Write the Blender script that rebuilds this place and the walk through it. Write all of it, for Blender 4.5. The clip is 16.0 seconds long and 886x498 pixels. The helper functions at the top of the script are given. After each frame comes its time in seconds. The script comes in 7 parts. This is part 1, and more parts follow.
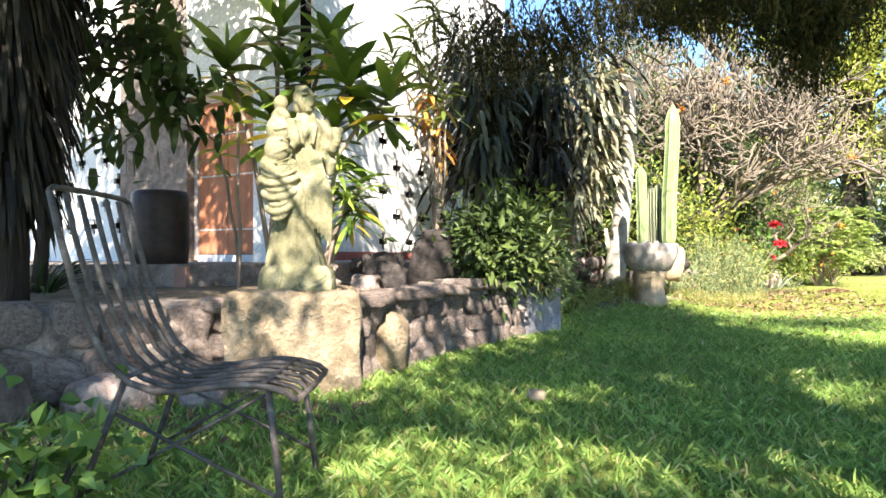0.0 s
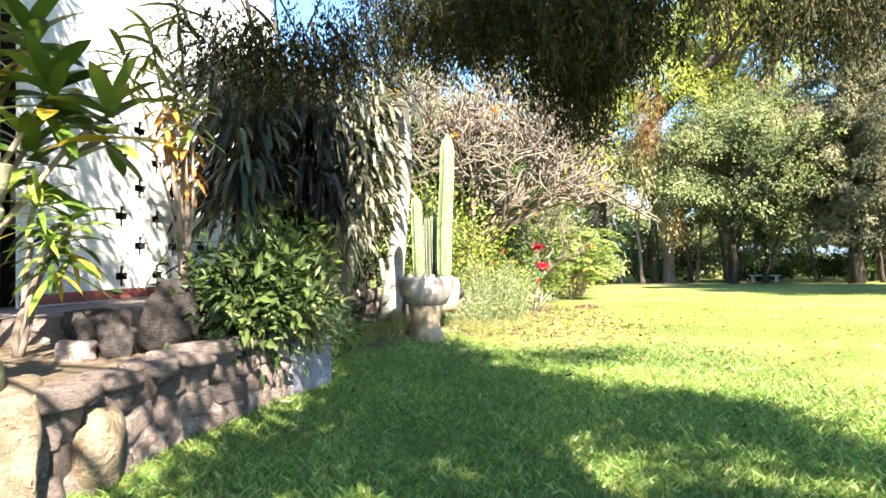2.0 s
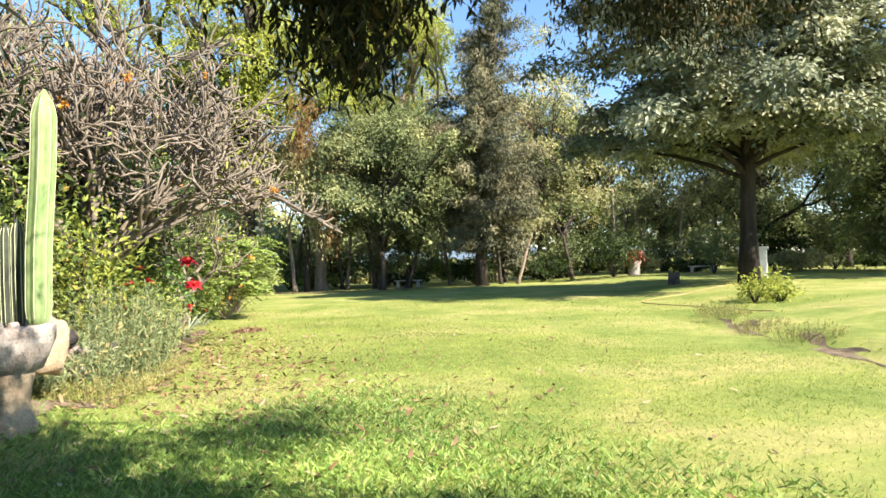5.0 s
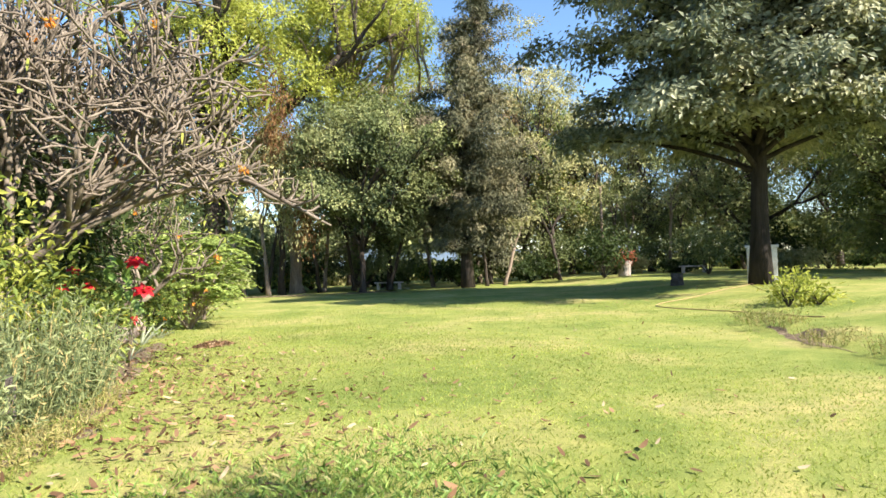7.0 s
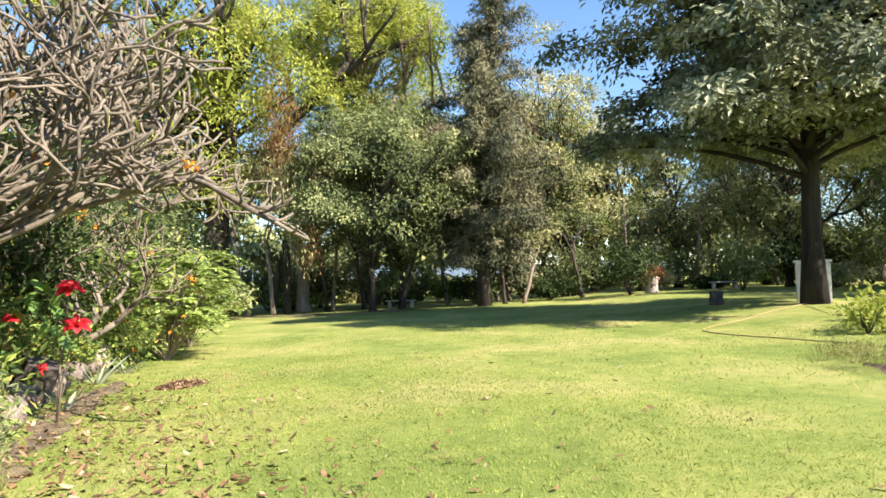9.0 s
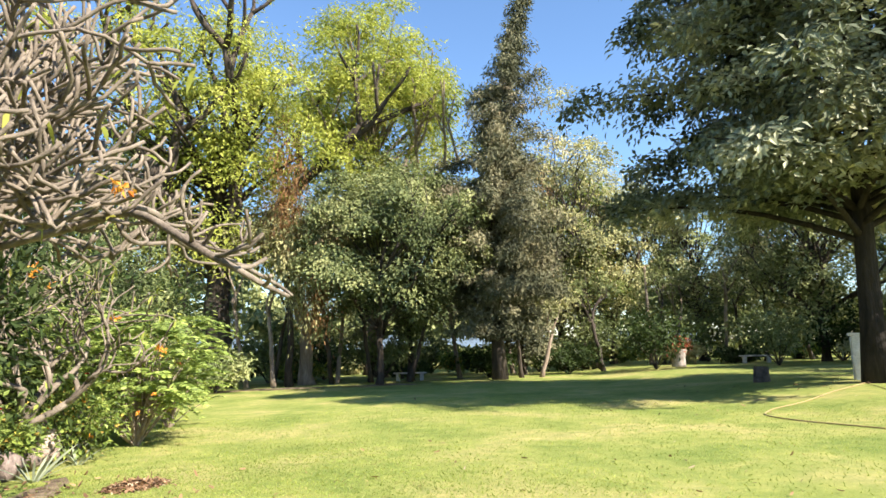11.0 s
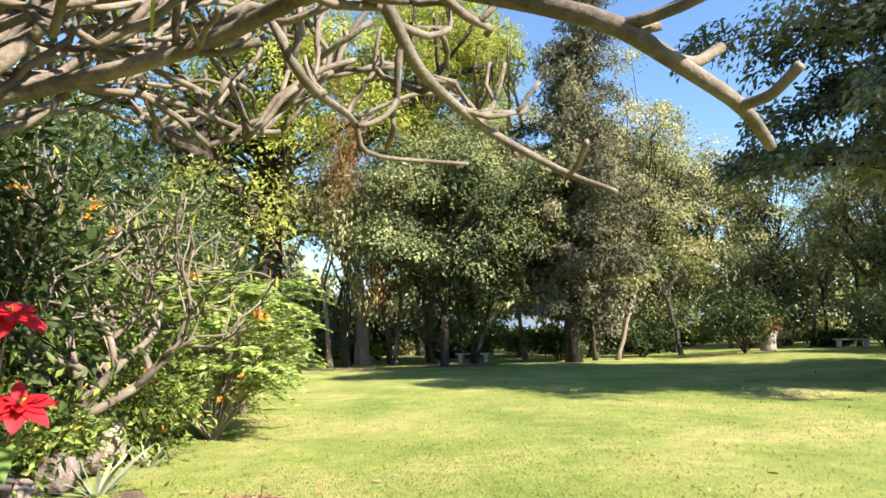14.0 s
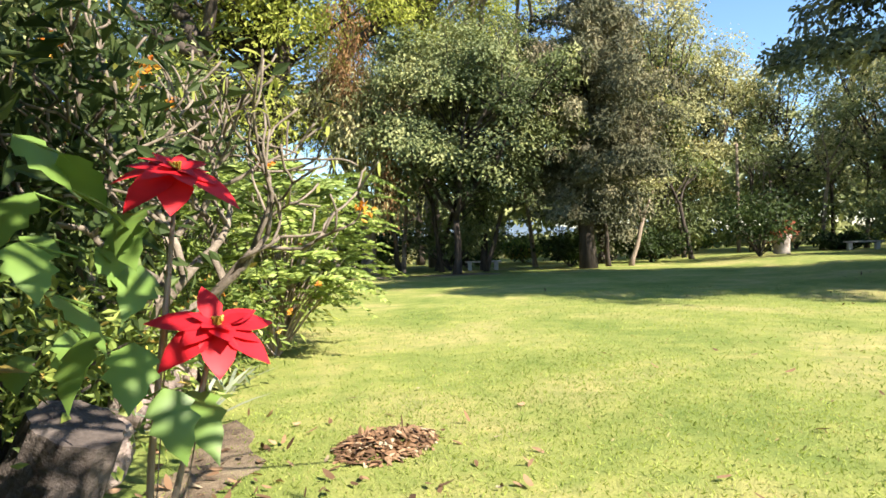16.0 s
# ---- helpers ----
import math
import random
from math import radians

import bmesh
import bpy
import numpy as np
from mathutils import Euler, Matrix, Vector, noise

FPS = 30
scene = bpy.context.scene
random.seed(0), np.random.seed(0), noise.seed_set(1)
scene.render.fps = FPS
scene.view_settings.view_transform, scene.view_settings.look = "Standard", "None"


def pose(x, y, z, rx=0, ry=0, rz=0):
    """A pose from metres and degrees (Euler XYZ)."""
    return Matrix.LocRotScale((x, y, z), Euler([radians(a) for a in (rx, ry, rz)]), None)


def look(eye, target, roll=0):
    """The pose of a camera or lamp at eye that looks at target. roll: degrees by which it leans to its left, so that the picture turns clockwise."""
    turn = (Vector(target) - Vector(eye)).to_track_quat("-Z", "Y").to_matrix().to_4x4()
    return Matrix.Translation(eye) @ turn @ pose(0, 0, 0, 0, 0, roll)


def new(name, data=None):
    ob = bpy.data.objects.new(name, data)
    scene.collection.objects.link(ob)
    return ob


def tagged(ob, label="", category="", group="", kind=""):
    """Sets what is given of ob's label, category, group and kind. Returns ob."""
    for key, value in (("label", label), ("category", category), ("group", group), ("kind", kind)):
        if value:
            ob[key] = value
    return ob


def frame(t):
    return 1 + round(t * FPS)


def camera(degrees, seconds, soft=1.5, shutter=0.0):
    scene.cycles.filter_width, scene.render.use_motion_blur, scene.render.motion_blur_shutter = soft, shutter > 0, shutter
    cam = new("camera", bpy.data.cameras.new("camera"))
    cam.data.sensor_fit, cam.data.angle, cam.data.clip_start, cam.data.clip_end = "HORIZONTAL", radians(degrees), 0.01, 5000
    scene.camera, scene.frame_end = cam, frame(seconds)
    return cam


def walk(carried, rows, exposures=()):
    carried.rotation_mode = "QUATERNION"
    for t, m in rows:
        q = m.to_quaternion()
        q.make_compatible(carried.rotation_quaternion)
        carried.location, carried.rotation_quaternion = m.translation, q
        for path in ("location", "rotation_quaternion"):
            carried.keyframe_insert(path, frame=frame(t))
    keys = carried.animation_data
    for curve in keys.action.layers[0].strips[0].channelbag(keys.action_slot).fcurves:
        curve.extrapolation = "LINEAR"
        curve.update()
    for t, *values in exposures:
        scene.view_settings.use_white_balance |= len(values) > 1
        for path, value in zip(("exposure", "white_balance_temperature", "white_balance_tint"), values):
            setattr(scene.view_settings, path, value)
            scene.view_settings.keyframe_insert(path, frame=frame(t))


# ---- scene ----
cam = camera(68.8, 16.0, soft=1.6)
PATH = [
    (0, (0.41, -1.555, 0.908), (-0.03, 0.396, 0.929), -0.1),
    (0.5, (0.437, -1.529, 0.921), (0.131, 0.447, 0.942), 0.1),
    (1, (0.433, -1.425, 0.952), (0.305, 0.571, 0.974), -0.3),
    (1.5, (0.421, -1.129, 1.1), (0.471, 0.87, 1.132), -0.5),
    (2, (0.484, -0.726, 1.288), (0.713, 1.26, 1.329), -0.7),
    (2.5, (0.496, -0.285, 1.404), (0.907, 1.672, 1.443), -0.7),
    (3, (0.517, 0.177, 1.418), (1.099, 2.09, 1.456), -1.0),
    (3.5, (0.564, 0.661, 1.417), (1.317, 2.514, 1.453), -1.3),
    (4, (0.641, 1.175, 1.453), (1.56, 2.951, 1.485), -1.3),
    (4.5, (0.795, 1.518, 1.509), (1.863, 3.208, 1.539), -1.2),
    (5, (0.935, 1.874, 1.545), (2.152, 3.461, 1.578), -1.5),
    (7.5, (2.221, 4.532, 1.529), (3.501, 6.069, 1.563), -1.7),
    (8, (2.602, 4.976, 1.544), (3.864, 6.527, 1.579), -1.7),
    (8.5, (2.964, 5.41, 1.602), (4.211, 6.973, 1.639), -1.9),
    (9, (3.325, 5.793, 1.64), (4.57, 7.357, 1.721), -1.9),
    (9.5, (3.69, 6.191, 1.648), (4.928, 7.745, 1.879), -1.7),
    (12, (4.7, 8.537, 1.689), (5.911, 10.099, 1.992), -1.4),
    (12.5, (4.774, 9.083, 1.625), (5.974, 10.654, 1.929), -1.5),
    (13, (4.762, 9.65, 1.579), (5.947, 11.233, 1.879), -1.3),
    (13.5, (4.689, 10.287, 1.587), (5.84, 11.904, 1.836), -1.1),
    (14, (4.602, 10.917, 1.558), (5.747, 12.539, 1.801), -0.9),
    (14.5, (4.48, 11.503, 1.512), (5.628, 13.136, 1.639), -0.9),
    (15, (4.369, 12.046, 1.476), (5.519, 13.68, 1.561), -1.3),
    (15.5, (4.264, 12.547, 1.445), (5.431, 14.172, 1.433), -1.6),
    (16, (4.162, 12.983, 1.447), (5.364, 14.581, 1.414), -1.7),
]
EXPOSURES = [(0.0, 2.28), (0.5, 2.36), (1.5, 2.66), (2.5, 2.25), (3.0, 2.1), (4.0, 1.97), (5.0, 1.76), (7.5, 1.62), (16.0, 1.68)]
walk(cam, [(t, look(eye, target, roll)) for t, eye, target, roll in PATH], EXPOSURES)

# ---------------------------------------------------------------- light
SUN_ELEV, SUN_X, SUN_Y = 40.0, 0.26, -0.966
world = bpy.data.worlds.new("sky")
scene.world = world
world.use_nodes = True
wn = world.node_tree
sky = wn.nodes.new("ShaderNodeTexSky")
sky.sky_type = 'NISHITA'
sky.sun_disc = False
sky.sun_elevation = radians(SUN_ELEV)
sky.sun_rotation = math.atan2(SUN_X, SUN_Y)
sky.air_density, sky.dust_density, sky.ozone_density = 1.15, 0.05, 6.0
wn.nodes["Background"].inputs[1].default_value = 0.085
wn.links.new(sky.outputs[0], wn.nodes["Background"].inputs[0])
sun = new("sun", bpy.data.lights.new("sun", "SUN"))
sun.data.energy, sun.data.angle, sun.data.color = 5.0, radians(0.55), (1.0, 0.905, 0.78)
_c = math.cos(radians(SUN_ELEV))
sun.matrix_world = look((0, 0, 30), (-SUN_X * _c, -SUN_Y * _c, 30 - math.sin(radians(SUN_ELEV))))

rng = np.random.default_rng(7)


# ---------------------------------------------------------------- materials
def nodes_of(name):
    m = bpy.data.materials.new(name)
    m.use_nodes = True
    t = m.node_tree
    return m, t, t.nodes["Principled BSDF"], t.nodes["Material Output"]


def ramp(t, stops, fac):
    r = t.nodes.new("ShaderNodeValToRGB")
    e = r.color_ramp.elements
    while len(e) < len(stops):
        e.new(0.5)
    for k, (p, c) in enumerate(stops):
        e[k].position = p
        e[k].color = (*c, 1)
    t.links.new(fac, r.inputs[0])
    return r.outputs[0]


def noise_of(t, scale, detail=6.0, rough=0.6, distort=0.0, where="Object", stretch=None):
    tc = t.nodes.new("ShaderNodeTexCoord")
    n = t.nodes.new("ShaderNodeTexNoise")
    n.inputs["Scale"].default_value = scale
    n.inputs["Detail"].default_value = detail
    n.inputs["Roughness"].default_value = rough
    n.inputs["Distortion"].default_value = distort
    src = tc.outputs[where]
    if stretch:
        mp = t.nodes.new("ShaderNodeMapping")
        mp.inputs["Scale"].default_value = stretch
        t.links.new(src, mp.inputs[0])
        src = mp.outputs[0]
    t.links.new(src, n.inputs["Vector"])
    return n.outputs["Fac"]


def blend(t, a, b, fac, mode="MIX"):
    m = t.nodes.new("ShaderNodeMix")
    m.data_type, m.blend_type = "RGBA", mode
    for sock, v in ((m.inputs[0], fac), (m.inputs[6], a), (m.inputs[7], b)):
        if isinstance(v, bpy.types.NodeSocket):
            t.links.new(v, sock)
        elif isinstance(v, tuple):
            sock.default_value = (*v, 1)
        else:
            sock.default_value = v
    return m.outputs[2]


def relief(t, height, strength, dist, bsdf):
    b = t.nodes.new("ShaderNodeBump")
    b.inputs["Strength"].default_value = strength
    b.inputs["Distance"].default_value = dist
    t.links.new(height, b.inputs["Height"])
    t.links.new(b.outputs[0], bsdf.inputs["Normal"])


def leaf_mat(name, dark, mid, light, odd=None, odd_at=0.93, rough=0.5, thin=0.35, patch=1.2, clumpy=False):
    """Leaves: each one its own tint, boughs of the crown drier or darker, some light through them."""
    if name.startswith("lf"):
        dark = (dark[0] * 0.78, dark[1] * 0.72, dark[2] * 0.68)
        mid, light = (mid[0] * 1.03, mid[1] * 0.94, mid[2] * 0.9), (light[0] * 1.07, light[1] * 0.98, light[2] * 0.92)
    m, t, b, out = nodes_of(name)
    g = t.nodes.new("ShaderNodeNewGeometry")
    one = g.outputs["Random Per Island"]
    if clumpy:
        n = ramp(t, [(0.36, (0, 0, 0)), (0.64, (1, 1, 1))], noise_of(t, patch, 3.0))
        fac = blend(t, n, one, 0.2)
        c = ramp(t, [(0.0, dark), (0.5, mid), (1.0, light)], fac)
        if odd:
            k = ramp(t, [(0.6, (0, 0, 0)), (0.68, (1, 1, 1))], noise_of(t, patch * 0.6 + 0.03, 4.0))
            c = blend(t, c, blend(t, c, odd, 0.75), k)
    else:
        stops = [(0.0, dark), (0.5, mid), (odd_at - 0.02 if odd else 1.0, light)]
        if odd:
            stops.append((odd_at, odd))
        c = ramp(t, stops, one)
        nn = ramp(t, [(0.3, (0.62, 0.66, 0.62)), (0.7, (1.25, 1.2, 1.05))], noise_of(t, patch, 3.0))
        c = blend(t, c, nn, 1.0, "MULTIPLY")
    t.links.new(c, b.inputs["Base Color"])
    b.inputs["Roughness"].default_value = rough
    b.inputs["Specular IOR Level"].default_value = 0.12 if clumpy else 0.3
    tr = t.nodes.new("ShaderNodeBsdfTranslucent")
    c2 = blend(t, c, (1.0, 1.0, 0.55), 0.5, "MULTIPLY")
    t.links.new(c2, tr.inputs["Color"])
    mx = t.nodes.new("ShaderNodeMixShader")
    mx.inputs[0].default_value = thin
    t.links.new(b.outputs[0], mx.inputs[1])
    t.links.new(tr.outputs[0], mx.inputs[2])
    t.links.new(mx.outputs[0], out.inputs["Surface"])
    return m


def rough_mat(name, stops, scale=4.0, fine=40.0, rough=0.85, bump=0.5, dist=0.02, stretch=None, stain=None, per_object=0.0, where="Object"):
    """Stone, bark, soil, plaster: colour at two scales, stains, relief."""
    m, t, b, out = nodes_of(name)
    n1 = noise_of(t, scale, 5.0, 0.6, 0.6, where, stretch)
    n2 = noise_of(t, fine, 4.0, 0.65, 0.0, where, stretch)
    c = ramp(t, stops, n1)
    f = ramp(t, [(0.25, (0.6, 0.6, 0.6)), (0.75, (1.3, 1.3, 1.3))], n2)
    c = blend(t, c, f, 0.8, "MULTIPLY")
    if stain:
        s = ramp(t, [(stain[1], (0, 0, 0)), (stain[1] + 0.1, (1, 1, 1))], noise_of(t, stain[2], 6.0, 0.7, 0.8, where))
        c = blend(t, c, stain[0], s)
    if per_object:
        o = t.nodes.new("ShaderNodeObjectInfo")
        r = ramp(t, [(0.0, (1 - per_object,) * 3), (1.0, (1 + per_object,) * 3)], o.outputs["Random"])
        c = blend(t, c, r, 1.0, "MULTIPLY")
    t.links.new(c, b.inputs["Base Color"])
    b.inputs["Roughness"].default_value = rough
    b.inputs["Specular IOR Level"].default_value = 0.25
    add = t.nodes.new("ShaderNodeMath")
    add.operation = "ADD"
    t.links.new(n1, add.inputs[0])
    t.links.new(n2, add.inputs[1])
    relief(t, add.outputs[0], bump, dist, b)
    return m


def plain_mat(name, col, rough=0.5, metal=0.0, var=0.12, scale=8.0, bump=0.1):
    m, t, b, out = nodes_of(name)
    n = noise_of(t, scale, 6.0, 0.65)
    c = ramp(t, [(0.25, tuple(x * (1 - 2 * var) for x in col)), (0.75, tuple(x * (1 + 2 * var) for x in col))], n)
    t.links.new(c, b.inputs["Base Color"])
    b.inputs["Roughness"].default_value = rough
    b.inputs["Metallic"].default_value = metal
    relief(t, noise_of(t, scale * 8, 4.0), bump, 0.005, b)
    return m


M = {}
M["lawn"] = None
M["bark"] = rough_mat("bark", [(0.3, (0.03, 0.024, 0.02)), (0.7, (0.1, 0.08, 0.065))], 3.0, 14.0, 0.95, 1.0, 0.05, (1, 1, 0.18))
# dark bark, deepened further to hold the shade under the crown
M["bark_dark_shaded"] = rough_mat("bark_dark_shaded", [(0.3, (0.012, 0.01, 0.009)), (0.7, (0.045, 0.036, 0.03))], 3.0, 14.0, 0.95, 1.0, 0.05, (1, 1, 0.18))
M["bark_pale"] = rough_mat("bark_pale", [(0.3, (0.16, 0.12, 0.09)), (0.7, (0.36, 0.29, 0.23))], 2.0, 12.0, 0.95, 0.8, 0.04, (1, 1, 0.2))
M["bark_grey"] = rough_mat("bark_grey", [(0.3, (0.1, 0.08, 0.062)), (0.7, (0.27, 0.225, 0.175))], 5.0, 40.0, 0.85, 0.6, 0.012)
M["palm_trunk"] = rough_mat("palm_trunk", [(0.3, (0.216, 0.194, 0.166)), (0.7, (0.418, 0.396, 0.360))], 2.5, 16.0, 0.9, 0.6, 0.02, (1, 1, 2.5))
M["stone"] = rough_mat("stone", [(0.3, (0.14, 0.105, 0.09)), (0.5, (0.29, 0.225, 0.195)), (0.72, (0.44, 0.36, 0.31))], 5.0, 32.0, 0.9, 0.9, 0.03, None, ((0.05, 0.045, 0.04), 0.6, 3.0), 0.35)
M["mortar"] = rough_mat("mortar", [(0.3, (0.13, 0.1, 0.085)), (0.7, (0.36, 0.3, 0.26))], 6.0, 45.0, 0.95, 0.9, 0.03)
M["lava"] = rough_mat("lava", [(0.3, (0.035, 0.03, 0.028)), (0.7, (0.13, 0.11, 0.1))], 9.0, 60.0, 0.95, 1.0, 0.04, None, None, 0.3)
M["block"] = rough_mat("block", [(0.28, (0.15, 0.115, 0.075)), (0.5, (0.26, 0.2, 0.13)), (0.72, (0.37, 0.3, 0.21))], 3.4, 30.0, 0.92, 1.0, 0.04, None, ((0.13, 0.11, 0.075), 0.6, 9.0))
M["statue"] = rough_mat("statue", [(0.3, (0.1, 0.095, 0.05)), (0.5, (0.22, 0.2, 0.115)), (0.72, (0.36, 0.335, 0.225))], 3.2, 70.0, 0.9, 0.5, 0.01, None, ((0.075, 0.085, 0.045), 0.53, 4.0))
M["bowl"] = rough_mat("bowl", [(0.3, (0.26, 0.21, 0.18)), (0.55, (0.42, 0.37, 0.33)), (0.75, (0.52, 0.48, 0.44))], 6.0, 40.0, 0.95, 0.8, 0.02, None, ((0.14, 0.12, 0.1), 0.62, 6.0))
M["bowl_foot"] = rough_mat("bowl_foot", [(0.3, (0.3, 0.22, 0.14)), (0.7, (0.48, 0.37, 0.25))], 6.0, 40.0, 0.95, 0.8, 0.02)
M["plaster"] = rough_mat("plaster", [(0.3, (0.7, 0.69, 0.68)), (0.7, (0.82, 0.81, 0.79))], 1.2, 25.0, 0.85, 0.15, 0.01, None, ((0.58, 0.56, 0.54), 0.66, 1.7))
M["grey_block"] = rough_mat("grey_block", [(0.3, (0.47, 0.48, 0.51)), (0.7, (0.6, 0.61, 0.64))], 2.0, 60.0, 0.9, 0.4, 0.01, None, None, 0.08)
M["cement"] = rough_mat("cement", [(0.3, (0.17, 0.16, 0.175)), (0.55, (0.31, 0.3, 0.32)), (0.75, (0.48, 0.47, 0.49))], 4.5, 40.0, 0.9, 0.5, 0.015, None, ((0.12, 0.11, 0.11), 0.57, 5.0))
# the unlit rooms' darkness is put into this colour
M["dark"] = plain_mat("inside_shade", (0.02, 0.018, 0.018), 0.9)
M["door_wood"] = rough_mat("door_wood", [(0.3, (0.3, 0.115, 0.06)), (0.7, (0.45, 0.19, 0.1))], 2.0, 18.0, 0.6, 0.2, 0.006, (6, 6, 0.6), None, 0.12)
M["door_frame"] = plain_mat("door_frame", (0.5, 0.42, 0.38), 0.6)
M["brass"] = plain_mat("stud_metal", (0.08, 0.06, 0.05), 0.5, 0.6)
M["tile"] = rough_mat("tile", [(0.3, (0.25, 0.13, 0.1)), (0.7, (0.38, 0.22, 0.17))], 5.0, 50.0, 0.8, 0.3, 0.006, None, ((0.2, 0.16, 0.14), 0.62, 2.0), 0.2)
M["skirting"] = plain_mat("red_skirting", (0.33, 0.1, 0.08), 0.75)
M["soil"] = rough_mat("soil", [(0.3, (0.09, 0.065, 0.045)), (0.5, (0.2, 0.15, 0.1)), (0.72, (0.3, 0.24, 0.15))], 4.0, 50.0, 0.97, 0.9, 0.03)
M["jar"] = rough_mat("jar", [(0.3, (0.022, 0.014, 0.012)), (0.7, (0.05, 0.032, 0.026))], 4.0, 20.0, 0.45, 0.3, 0.01, None, ((0.2, 0.16, 0.14), 0.7, 6.0))
M["iron"] = rough_mat("iron", [(0.35, (0.06, 0.048, 0.042)), (0.6, (0.13, 0.11, 0.1)), (0.75, (0.26, 0.24, 0.22))], 14.0, 90.0, 0.6, 0.4, 0.003)
M["cactus"] = rough_mat("cactus", [(0.3, (0.13, 0.2, 0.07)), (0.7, (0.3, 0.38, 0.17))], 3.0, 22.0, 0.6, 0.3, 0.006, (1, 1, 0.4), ((0.42, 0.4, 0.26), 0.66, 3.0))
M["cactus_dark"] = rough_mat("cactus_dark", [(0.3, (0.025, 0.03, 0.025)), (0.7, (0.07, 0.085, 0.06))], 3.0, 22.0, 0.7, 0.3, 0.006)
M["cactus_edge"] = plain_mat("cactus_edge", (0.4, 0.42, 0.26), 0.8)
M["stump"] = rough_mat("stump", [(0.3, (0.045, 0.036, 0.032)), (0.7, (0.14, 0.115, 0.1))], 4.0, 20.0, 0.95, 0.8, 0.03)
M["white_paint"] = rough_mat("white_paint", [(0.3, (0.55, 0.54, 0.52)), (0.7, (0.75, 0.74, 0.72))], 2.0, 20.0, 0.8, 0.2, 0.01)
M["concrete"] = rough_mat("concrete", [(0.3, (0.32, 0.31, 0.29)), (0.7, (0.5, 0.49, 0.46))], 4.0, 40.0, 0.9, 0.3, 0.01)
M["hose"] = plain_mat("hose", (0.36, 0.27, 0.12), 0.55)
M["terracotta"] = rough_mat("terracotta", [(0.3, (0.22, 0.11, 0.08)), (0.7, (0.36, 0.22, 0.17))], 6.0, 40.0, 0.9, 0.4, 0.01)
# blue-grey of the hills is distance haze put into the colour
M["hill_haze"] = rough_mat("hill_haze", [(0.3, (0.07, 0.1, 0.13)), (0.7, (0.11, 0.15, 0.19))], 0.02, 0.2, 1.0, 0.0, 0.1)

# foliage
M["lf_dark"] = leaf_mat("lf_dark", (0.024, 0.037, 0.018), (0.045, 0.078, 0.026), (0.1, 0.14, 0.05), rough=0.5, patch=0.4, clumpy=True)
M["lf_mid"] = leaf_mat("lf_mid", (0.065, 0.115, 0.028), (0.16, 0.24, 0.058), (0.31, 0.41, 0.11), (0.5, 0.36, 0.1), 0.96, thin=0.3)
M["lf_lime"] = leaf_mat("lf_lime", (0.2, 0.26, 0.05), (0.33, 0.4, 0.085), (0.48, 0.53, 0.14), (0.58, 0.5, 0.13), 0.93, thin=0.45, clumpy=True)
M["lf_feather"] = leaf_mat("lf_feather", (0.13, 0.21, 0.05), (0.24, 0.35, 0.095), (0.38, 0.49, 0.165), thin=0.3)
M["lf_conifer"] = leaf_mat("lf_conifer", (0.055, 0.07, 0.045), (0.145, 0.16, 0.1), (0.28, 0.275, 0.175), (0.28, 0.22, 0.15), 0.9, 0.8, 0.12, 0.5, clumpy=True)
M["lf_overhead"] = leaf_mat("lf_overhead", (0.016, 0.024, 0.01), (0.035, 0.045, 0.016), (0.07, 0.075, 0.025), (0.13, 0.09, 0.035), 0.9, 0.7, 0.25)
M["lf_right"] = leaf_mat("lf_right", (0.06, 0.085, 0.055), (0.19, 0.23, 0.15), (0.46, 0.49, 0.34), rough=0.42, thin=0.15, patch=0.45, clumpy=True)
M["lf_ever"] = leaf_mat("lf_ever", (0.06, 0.09, 0.042), (0.165, 0.215, 0.09), (0.34, 0.38, 0.18), rough=0.45, thin=0.18, patch=0.35, clumpy=True)
M["lf_euc"] = leaf_mat("lf_euc", (0.15, 0.18, 0.09), (0.33, 0.36, 0.18), (0.55, 0.55, 0.29), (0.55, 0.36, 0.22), 0.88, 0.6, 0.22, 0.4, clumpy=True)
M["lf_rust"] = leaf_mat("lf_rust", (0.15, 0.09, 0.045), (0.24, 0.14, 0.07), (0.33, 0.22, 0.1), (0.25, 0.27, 0.1), 0.7, 0.7, 0.35, clumpy=True)
M["lf_broad"] = leaf_mat("lf_broad", (0.04, 0.085, 0.02), (0.1, 0.19, 0.04), (0.24, 0.36, 0.075), (0.600, 0.434, 0.054), 0.94, 0.35, 0.3, 2.0)
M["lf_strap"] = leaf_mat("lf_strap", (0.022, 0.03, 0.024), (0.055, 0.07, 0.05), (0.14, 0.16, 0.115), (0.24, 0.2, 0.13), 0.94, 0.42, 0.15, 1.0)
# pale copy of the strap leaves: sunlight put into the colour
M["lf_strap_sunlit"] = leaf_mat("lf_strap_sunlit", (0.07, 0.08, 0.055), (0.3, 0.31, 0.23), (0.58, 0.58, 0.46), (0.35, 0.28, 0.2), 0.9, 0.5, 0.12, 1.5)
# darkened for shade on dead leaves and inside the leaf curtains
M["lf_skirt_shade"] = leaf_mat("lf_skirt_shade", (0.008, 0.008, 0.007), (0.022, 0.02, 0.016), (0.055, 0.05, 0.04), rough=0.7, thin=0.05)
M["lf_herb"] = leaf_mat("lf_herb", (0.1, 0.155, 0.08), (0.2, 0.27, 0.135), (0.34, 0.41, 0.23), (0.5, 0.4, 0.2), 0.93, 0.6, 0.25)
M["lf_agave"] = leaf_mat("lf_agave", (0.16, 0.21, 0.17), (0.25, 0.31, 0.25), (0.34, 0.4, 0.3), rough=0.5, thin=0.1)
